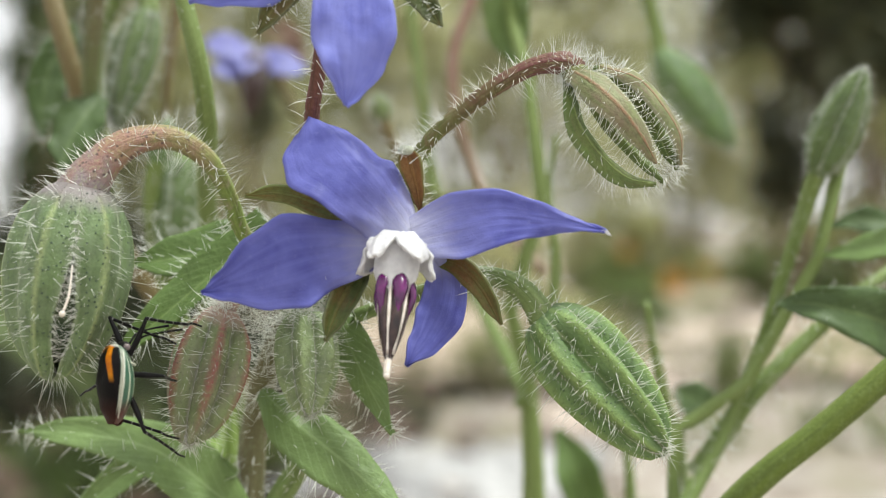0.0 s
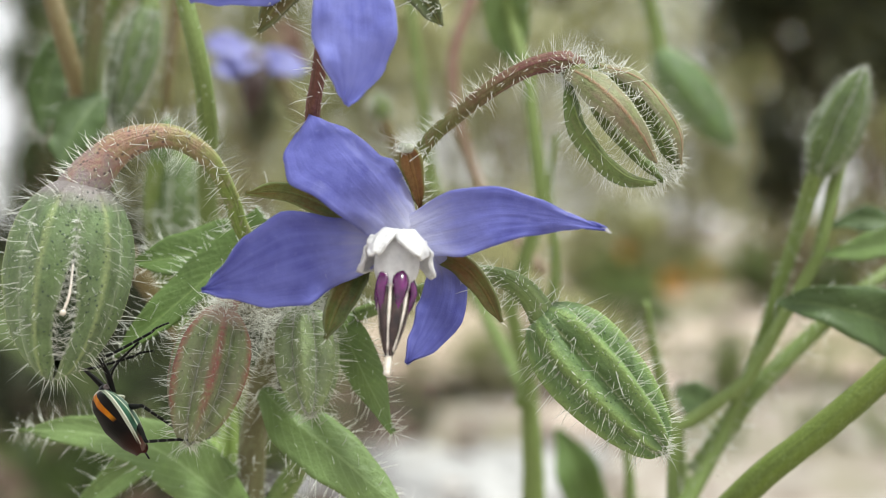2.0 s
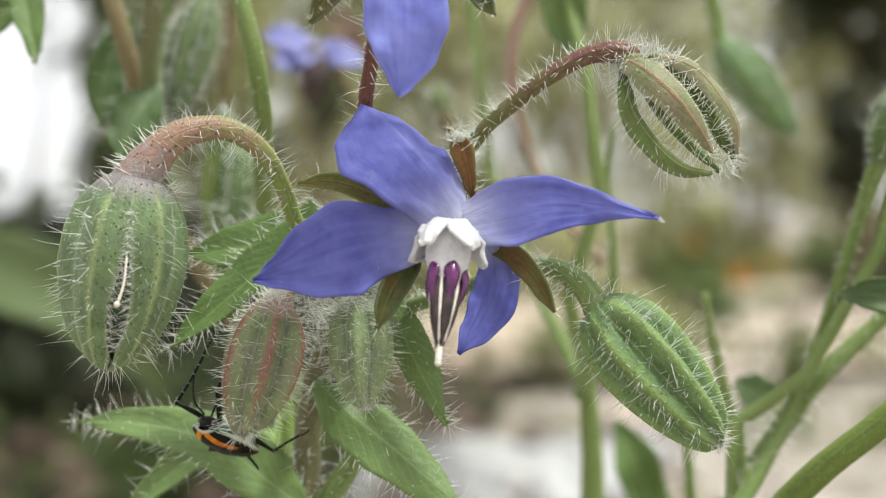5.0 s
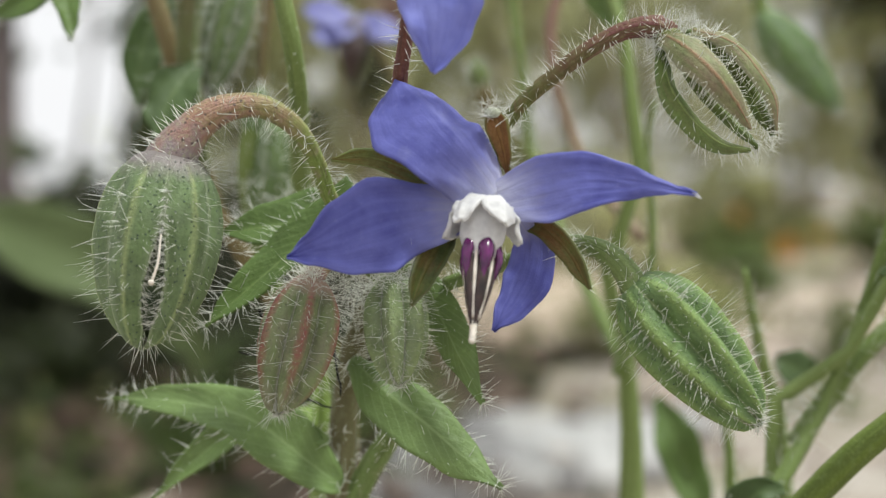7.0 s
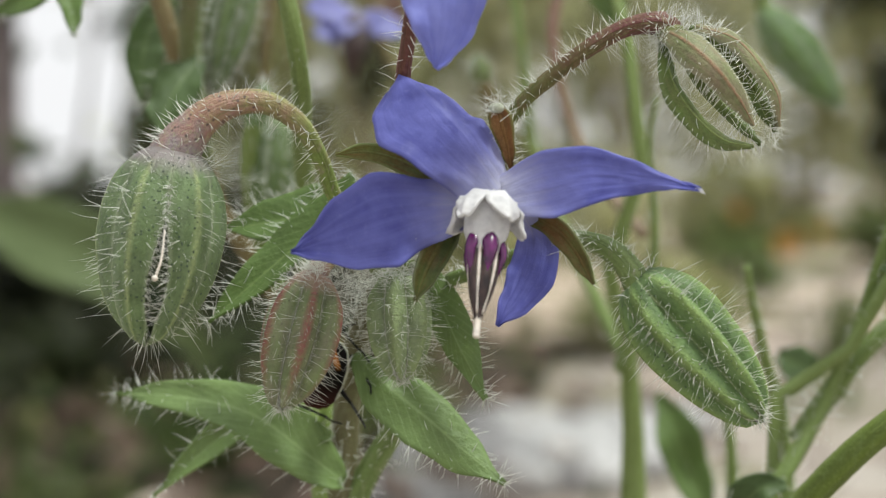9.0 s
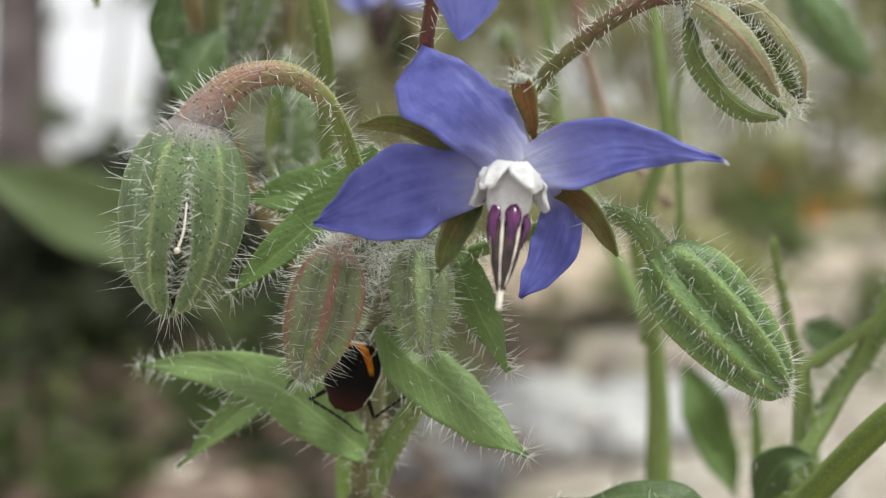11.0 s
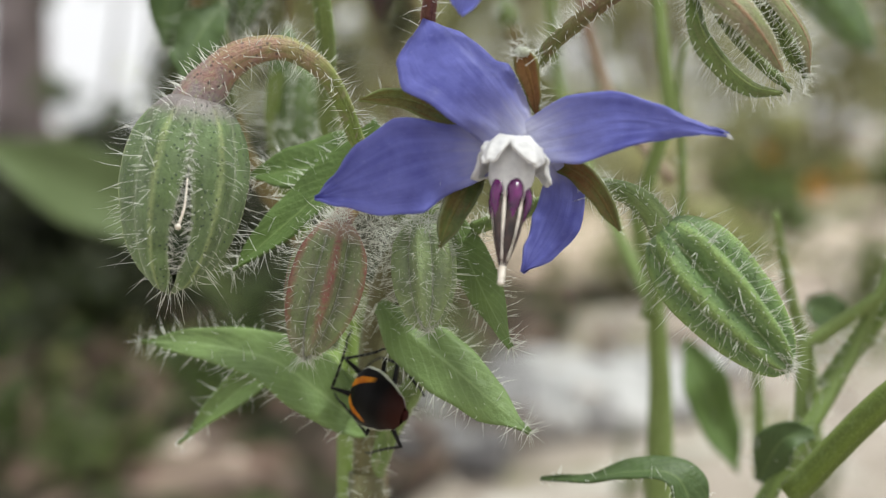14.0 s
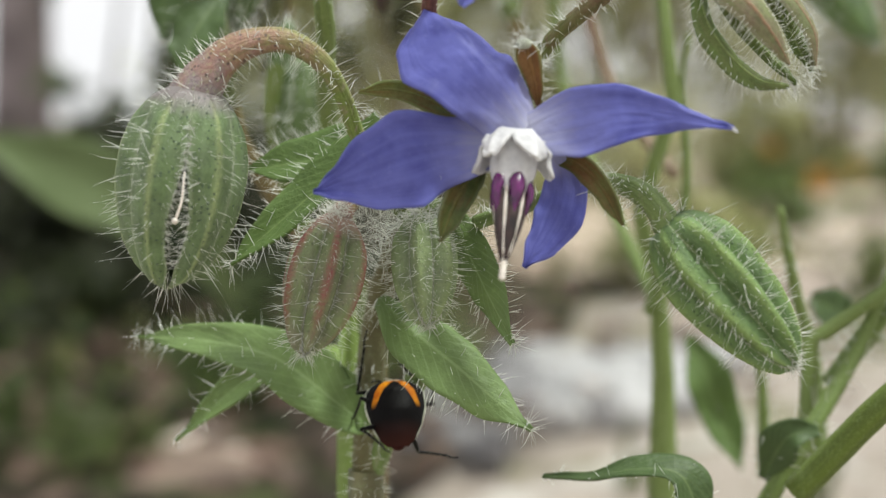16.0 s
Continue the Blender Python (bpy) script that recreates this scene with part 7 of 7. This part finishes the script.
    walk(LEGS[3][0], [
        (0.0, pose(0.00066, 0.00038, -0.00081, -99.51, 53.85, 0.83)),
        (0.3, pose(0.00066, 0.00038, -0.00081, -77.55, 45.53, 17.48)),
        (0.6, pose(0.00066, 0.00038, -0.00081, -77.46, -6.06, 7.19)),
        (0.9, pose(0.00066, 0.00038, -0.00081, -94.77, -12.54, 9.57)),
        (1.2, pose(0.00066, 0.00038, -0.00081, -115.55, -2.36, 9.66)),
        (1.5, pose(0.00066, 0.00038, -0.00081, -143.12, 10.54, -5.17)),
        (1.8, pose(0.00066, 0.00038, -0.00081, -158.81, 11.03, -17.73)),
        (2.1, pose(0.00066, 0.00038, -0.00081, -154.61, 13.90, -18.32)),
        (2.4, pose(0.00066, 0.00038, -0.00081, -162.19, 26.71, -45.91)),
        (2.7, pose(0.00066, 0.00038, -0.00081, -163.20, 31.20, -51.24)),
        (3.0, pose(0.00066, 0.00038, -0.00081, -161.13, 36.05, -51.32)),
        (3.3, pose(0.00066, 0.00038, -0.00081, -154.13, 36.84, -42.51)),
        (3.6, pose(0.00066, 0.00038, -0.00081, -147.84, 27.80, -28.04)),
        (4.0, pose(0.00066, 0.00038, -0.00081, -129.78, 5.23, 4.19)),
        (4.5, pose(0.00066, 0.00038, -0.00081, -116.51, -2.16, 9.61)),
        (5.0, pose(0.00066, 0.00038, -0.00081, -97.72, 6.48, 7.65)),
        (5.2, pose(0.00066, 0.00038, -0.00081, -120.58, -21.66, 20.83)),
        (6.3, pose(0.00066, 0.00038, -0.00081, -165.37, -10.46, 43.34)),
        (7.5, pose(0.00066, 0.00038, -0.00081, -171.26, -2.98, 27.20)),
        (8.0, pose(0.00066, 0.00038, -0.00081, 170.03, 2.52, 22.58)),
        (8.5, pose(0.00066, 0.00038, -0.00081, 151.16, 3.02, 13.99)),
        (9.6, pose(0.00066, 0.00038, -0.00081, 125.45, 29.61, 27.91)),
        (10.9, pose(0.00066, 0.00038, -0.00081, 115.44, 26.29, 20.43)),
        (11.5, pose(0.00066, 0.00038, -0.00081, 142.56, 12.43, 24.23)),
        (12.0, pose(0.00066, 0.00038, -0.00081, -150.45, -10.55, 26.43)),
        (12.5, pose(0.00066, 0.00038, -0.00081, -167.47, 1.50, 1.80)),
        (13.0, pose(0.00066, 0.00038, -0.00081, -176.19, -0.69, 18.70)),
        (13.4, pose(0.00066, 0.00038, -0.00081, -167.29, -1.64, 15.78)),
        (13.8, pose(0.00066, 0.00038, -0.00081, 172.18, -0.85, 2.36)),
        (14.2, pose(0.00066, 0.00038, -0.00081, 168.76, 2.07, 18.83)),
        (14.6, pose(0.00066, 0.00038, -0.00081, 161.77, -0.09, 8.26)),
        (15.0, pose(0.00066, 0.00038, -0.00081, 158.63, -1.00, 5.98)),
        (15.4, pose(0.00066, 0.00038, -0.00081, 141.77, 9.75, 20.66)),
        (15.7, pose(0.00066, 0.00038, -0.00081, 112.49, 19.20, 16.29)),
        (16.0, pose(0.00066, 0.00038, -0.00081, 93.26, 14.54, 9.35)),
    ])
    walk(LEGS[3][1], [(0.0, pose(0.00220, 0, 0, 0, 0, 98.7)), (0.3, pose(0.00220, 0, 0, 0, 0, 104.7)), (0.6, pose(0.00220, 0, 0, 0, 0, 134.6)), (0.9, pose(0.00220, 0, 0, 0, 0, 134.2)), (1.2, pose(0.00220, 0, 0, 0, 0, 130.3)), (1.5, pose(0.00220, 0, 0, 0, 0, 114.0)), (1.8, pose(0.00220, 0, 0, 0, 0, 90.4)), (2.1, pose(0.00220, 0, 0, 0, 0, 87.5)), (2.4, pose(0.00220, 0, 0, 0, 0, 51.8)), (2.7, pose(0.00220, 0, 0, 0, 0, 34.8)), (3.0, pose(0.00220, 0, 0, 0, 0, 19.3)), (3.3, pose(0.00220, 0, 0, 0, 0, 19.3)), (3.6, pose(0.00220, 0, 0, 0, 0, 21.4)), (4.0, pose(0.00220, 0, 0, 0, 0, 48.9)), (4.5, pose(0.00220, 0, 0, 0, 0, 51.8)), (5.0, pose(0.00220, 0, 0, 0, 0, 44.9)), (5.2, pose(0.00220, 0, 0, 0, 0, 79.8)), (6.3, pose(0.00220, 0, 0, 0, 0, 113.5)), (7.5, pose(0.00220, 0, 0, 0, 0, 122.2)), (8.0, pose(0.00220, 0, 0, 0, 0, 104.1)), (8.5, pose(0.00220, 0, 0, 0, 0, 85.0)), (9.6, pose(0.00220, 0, 0, 0, 0, 102.0)), (10.9, pose(0.00220, 0, 0, 0, 0, 86.5)), (11.5, pose(0.00220, 0, 0, 0, 0, 51.9)), (12.0, pose(0.00220, 0, 0, 0, 0, 53.3)), (12.5, pose(0.00220, 0, 0, 0, 0, 33.3)), (13.0, pose(0.00220, 0, 0, 0, 0, 60.8)), (13.4, pose(0.00220, 0, 0, 0, 0, 88.3)), (13.8, pose(0.00220, 0, 0, 0, 0, 80.5)), (14.2, pose(0.00220, 0, 0, 0, 0, 98.1)), (14.6, pose(0.00220, 0, 0, 0, 0, 78.4)), (15.0, pose(0.00220, 0, 0, 0, 0, 71.1)), (15.4, pose(0.00220, 0, 0, 0, 0, 101.9)), (15.7, pose(0.00220, 0, 0, 0, 0, 111.2)), (16.0, pose(0.00220, 0, 0, 0, 0, 109.1))])
    walk(LEGS[4][0], [
        (0.0, pose(-0.00066, -0.00066, -0.00081, -66.98, -7.74, -134.46)),
        (0.3, pose(-0.00066, -0.00066, -0.00081, -84.55, -10.36, -132.17)),
        (0.6, pose(-0.00066, -0.00066, -0.00081, -78.64, -14.23, -134.01)),
        (0.9, pose(-0.00066, -0.00066, -0.00081, -72.27, -24.38, -138.71)),
        (1.2, pose(-0.00066, -0.00066, -0.00081, -62.26, -62.83, -156.26)),
        (1.5, pose(-0.00066, -0.00066, -0.00081, 29.24, -53.76, 104.05)),
        (1.8, pose(-0.00066, -0.00066, -0.00081, 1.64, 7.33, 151.44)),
        (2.1, pose(-0.00066, -0.00066, -0.00081, 3.65, 10.01, 158.97)),
        (2.4, pose(-0.00066, -0.00066, -0.00081, -3.01, -4.89, 170.53)),
        (2.7, pose(-0.00066, -0.00066, -0.00081, -7.85, -7.30, -173.87)),
        (3.0, pose(-0.00066, -0.00066, -0.00081, -12.22, -4.87, -152.59)),
        (3.3, pose(-0.00066, -0.00066, -0.00081, -10.20, -1.92, -141.76)),
        (3.6, pose(-0.00066, -0.00066, -0.00081, 5.72, -0.82, -123.10)),
        (4.0, pose(-0.00066, -0.00066, -0.00081, 21.05, -12.91, -101.05)),
        (4.5, pose(-0.00066, -0.00066, -0.00081, 32.43, -26.66, -95.96)),
        (5.0, pose(-0.00066, -0.00066, -0.00081, 23.70, -25.86, -86.38)),
        (5.2, pose(-0.00066, -0.00066, -0.00081, 23.21, -18.98, -94.01)),
        (6.3, pose(-0.00066, -0.00066, -0.00081, 21.33, 3.62, -140.38)),
        (7.5, pose(-0.00066, -0.00066, -0.00081, -9.61, -2.61, -146.26)),
        (8.0, pose(-0.00066, -0.00066, -0.00081, -9.55, -1.42, -139.54)),
        (8.5, pose(-0.00066, -0.00066, -0.00081, -8.33, -1.21, -139.37)),
        (9.6, pose(-0.00066, -0.00066, -0.00081, -13.92, -3.95, -146.72)),
        (10.9, pose(-0.00066, -0.00066, -0.00081, -19.61, -3.13, -139.89)),
        (11.5, pose(-0.00066, -0.00066, -0.00081, -26.40, -0.97, -133.15)),
        (12.0, pose(-0.00066, -0.00066, -0.00081, -36.06, -6.37, -139.85)),
        (12.5, pose(-0.00066, -0.00066, -0.00081, -29.54, -15.23, -156.05)),
        (13.0, pose(-0.00066, -0.00066, -0.00081, -15.06, -20.13, 176.84)),
        (13.4, pose(-0.00066, -0.00066, -0.00081, 165.05, 27.48, -71.25)),
        (13.8, pose(-0.00066, -0.00066, -0.00081, -171.41, -4.89, -101.77)),
        (14.2, pose(-0.00066, -0.00066, -0.00081, -154.75, 6.52, -144.73)),
        (14.6, pose(-0.00066, -0.00066, -0.00081, -137.23, -9.16, -121.42)),
        (15.0, pose(-0.00066, -0.00066, -0.00081, -150.91, -24.02, -94.99)),
        (15.4, pose(-0.00066, -0.00066, -0.00081, -139.22, -31.67, -99.86)),
        (15.7, pose(-0.00066, -0.00066, -0.00081, -104.96, -52.61, -119.20)),
        (16.0, pose(-0.00066, -0.00066, -0.00081, -57.22, -39.95, -153.65)),
    ])
    walk(LEGS[4][1], [(0.0, pose(0.00270, 0, 0, 0, 0, 96.6)), (0.3, pose(0.00270, 0, 0, 0, 0, 103.8)), (0.6, pose(0.00270, 0, 0, 0, 0, 122.8)), (0.9, pose(0.00270, 0, 0, 0, 0, 131.4)), (1.2, pose(0.00270, 0, 0, 0, 0, 148.9)), (1.5, pose(0.00270, 0, 0, 0, 0, 156.4)), (1.8, pose(0.00270, 0, 0, 0, 0, 147.6)), (2.1, pose(0.00270, 0, 0, 0, 0, 149.4)), (2.4, pose(0.00270, 0, 0, 0, 0, 134.2)), (2.7, pose(0.00270, 0, 0, 0, 0, 126.4)), (3.0, pose(0.00270, 0, 0, 0, 0, 116.0)), (3.3, pose(0.00270, 0, 0, 0, 0, 111.6)), (3.6, pose(0.00270, 0, 0, 0, 0, 107.6)), (4.0, pose(0.00270, 0, 0, 0, 0, 111.6)), (4.5, pose(0.00270, 0, 0, 0, 0, 113.7)), (5.0, pose(0.00270, 0, 0, 0, 0, 108.6)), (5.2, pose(0.00270, 0, 0, 0, 0, 113.2)), (6.3, pose(0.00270, 0, 0, 0, 0, 121.6)), (7.5, pose(0.00270, 0, 0, 0, 0, 106.5)), (8.0, pose(0.00270, 0, 0, 0, 0, 106.0)), (8.5, pose(0.00270, 0, 0, 0, 0, 113.0)), (9.6, pose(0.00270, 0, 0, 0, 0, 126.6)), (10.9, pose(0.00270, 0, 0, 0, 0, 112.6)), (11.5, pose(0.00270, 0, 0, 0, 0, 114.0)), (12.0, pose(0.00270, 0, 0, 0, 0, 121.7)), (12.5, pose(0.00270, 0, 0, 0, 0, 128.6)), (13.0, pose(0.00270, 0, 0, 0, 0, 129.4)), (13.4, pose(0.00270, 0, 0, 0, 0, 131.9)), (13.8, pose(0.00270, 0, 0, 0, 0, 122.5)), (14.2, pose(0.00270, 0, 0, 0, 0, 98.6)), (14.6, pose(0.00270, 0, 0, 0, 0, 105.2)), (15.0, pose(0.00270, 0, 0, 0, 0, 142.9)), (15.4, pose(0.00270, 0, 0, 0, 0, 135.7)), (15.7, pose(0.00270, 0, 0, 0, 0, 142.4)), (16.0, pose(0.00270, 0, 0, 0, 0, 147.4))])
    walk(LEGS[5][0], [
        (0.0, pose(0.00066, -0.00066, -0.00081, -139.12, 19.55, -69.95)),
        (0.3, pose(0.00066, -0.00066, -0.00081, -138.09, 27.22, -75.82)),
        (0.6, pose(0.00066, -0.00066, -0.00081, -123.99, 12.88, -57.36)),
        (0.9, pose(0.00066, -0.00066, -0.00081, -117.89, 1.74, -49.74)),
        (1.2, pose(0.00066, -0.00066, -0.00081, -120.91, -10.16, -42.78)),
        (1.5, pose(0.00066, -0.00066, -0.00081, -133.94, -25.86, -26.02)),
        (1.8, pose(0.00066, -0.00066, -0.00081, -132.01, -23.22, -29.26)),
        (2.1, pose(0.00066, -0.00066, -0.00081, -120.17, -4.01, -46.48)),
        (2.4, pose(0.00066, -0.00066, -0.00081, -131.14, 37.46, -76.80)),
        (2.7, pose(0.00066, -0.00066, -0.00081, -126.36, 37.47, -72.94)),
        (3.0, pose(0.00066, -0.00066, -0.00081, -117.50, 37.45, -66.38)),
        (3.3, pose(0.00066, -0.00066, -0.00081, -111.02, 35.18, -61.30)),
        (3.6, pose(0.00066, -0.00066, -0.00081, -94.27, 23.42, -50.51)),
        (4.0, pose(0.00066, -0.00066, -0.00081, -51.07, -8.46, -55.59)),
        (4.5, pose(0.00066, -0.00066, -0.00081, -24.50, -11.97, -73.29)),
        (5.0, pose(0.00066, -0.00066, -0.00081, -23.05, -8.40, -67.76)),
        (5.2, pose(0.00066, -0.00066, -0.00081, 8.38, 1.54, -59.18)),
        (6.3, pose(0.00066, -0.00066, -0.00081, 27.99, 39.19, -98.75)),
        (7.5, pose(0.00066, -0.00066, -0.00081, 170.40, 27.10, 20.82)),
        (8.0, pose(0.00066, -0.00066, -0.00081, 133.57, 42.21, -16.23)),
        (8.5, pose(0.00066, -0.00066, -0.00081, 105.22, 34.41, -40.08)),
        (9.6, pose(0.00066, -0.00066, -0.00081, 40.58, 26.50, -76.33)),
        (10.9, pose(0.00066, -0.00066, -0.00081, 32.59, 7.54, -60.41)),
        (11.5, pose(0.00066, -0.00066, -0.00081, 19.09, 8.92, -72.96)),
        (12.0, pose(0.00066, -0.00066, -0.00081, 0.28, 0.25, -89.94)),
        (12.5, pose(0.00066, -0.00066, -0.00081, 3.04, 3.06, -94.03)),
        (13.0, pose(0.00066, -0.00066, -0.00081, 9.93, 11.58, -97.73)),
        (13.4, pose(0.00066, -0.00066, -0.00081, 164.86, 60.89, 23.98)),
        (13.8, pose(0.00066, -0.00066, -0.00081, 153.05, 44.87, 5.40)),
        (14.2, pose(0.00066, -0.00066, -0.00081, 179.64, 3.13, 34.60)),
        (14.6, pose(0.00066, -0.00066, -0.00081, 171.53, 17.46, 14.79)),
        (15.0, pose(0.00066, -0.00066, -0.00081, 40.70, 52.43, -91.48)),
        (15.4, pose(0.00066, -0.00066, -0.00081, 115.60, 69.77, -24.61)),
        (15.7, pose(0.00066, -0.00066, -0.00081, 95.68, 62.27, -43.78)),
        (16.0, pose(0.00066, -0.00066, -0.00081, 71.37, 45.68, -62.37)),
    ])
    walk(LEGS[5][1], [(0.0, pose(0.00270, 0, 0, 0, 0, 64.5)), (0.3, pose(0.00270, 0, 0, 0, 0, 71.7)), (0.6, pose(0.00270, 0, 0, 0, 0, 100.0)), (0.9, pose(0.00270, 0, 0, 0, 0, 108.9)), (1.2, pose(0.00270, 0, 0, 0, 0, 121.8)), (1.5, pose(0.00270, 0, 0, 0, 0, 132.0)), (1.8, pose(0.00270, 0, 0, 0, 0, 107.0)), (2.1, pose(0.00270, 0, 0, 0, 0, 85.5)), (2.4, pose(0.00270, 0, 0, 0, 0, 17.6)), (2.7, pose(0.00270, 0, 0, 0, 0, 17.6)), (3.0, pose(0.00270, 0, 0, 0, 0, 17.6)), (3.3, pose(0.00270, 0, 0, 0, 0, 17.6)), (3.6, pose(0.00270, 0, 0, 0, 0, 17.6)), (4.0, pose(0.00270, 0, 0, 0, 0, 63.7)), (4.5, pose(0.00270, 0, 0, 0, 0, 93.2)), (5.0, pose(0.00270, 0, 0, 0, 0, 90.2)), (5.2, pose(0.00270, 0, 0, 0, 0, 96.5)), (6.3, pose(0.00270, 0, 0, 0, 0, 117.6)), (7.5, pose(0.00270, 0, 0, 0, 0, 119.6)), (8.0, pose(0.00270, 0, 0, 0, 0, 100.3)), (8.5, pose(0.00270, 0, 0, 0, 0, 84.3)), (9.6, pose(0.00270, 0, 0, 0, 0, 113.6)), (10.9, pose(0.00270, 0, 0, 0, 0, 107.5)), (11.5, pose(0.00270, 0, 0, 0, 0, 104.2)), (12.0, pose(0.00270, 0, 0, 0, 0, 108.0)), (12.5, pose(0.00270, 0, 0, 0, 0, 95.6)), (13.0, pose(0.00270, 0, 0, 0, 0, 96.6)), (13.4, pose(0.00270, 0, 0, 0, 0, 126.4)), (13.8, pose(0.00270, 0, 0, 0, 0, 124.7)), (14.2, pose(0.00270, 0, 0, 0, 0, 136.4)), (14.6, pose(0.00270, 0, 0, 0, 0, 109.6)), (15.0, pose(0.00270, 0, 0, 0, 0, 121.9)), (15.4, pose(0.00270, 0, 0, 0, 0, 129.5)), (15.7, pose(0.00270, 0, 0, 0, 0, 122.3)), (16.0, pose(0.00270, 0, 0, 0, 0, 99.1))])


motions()
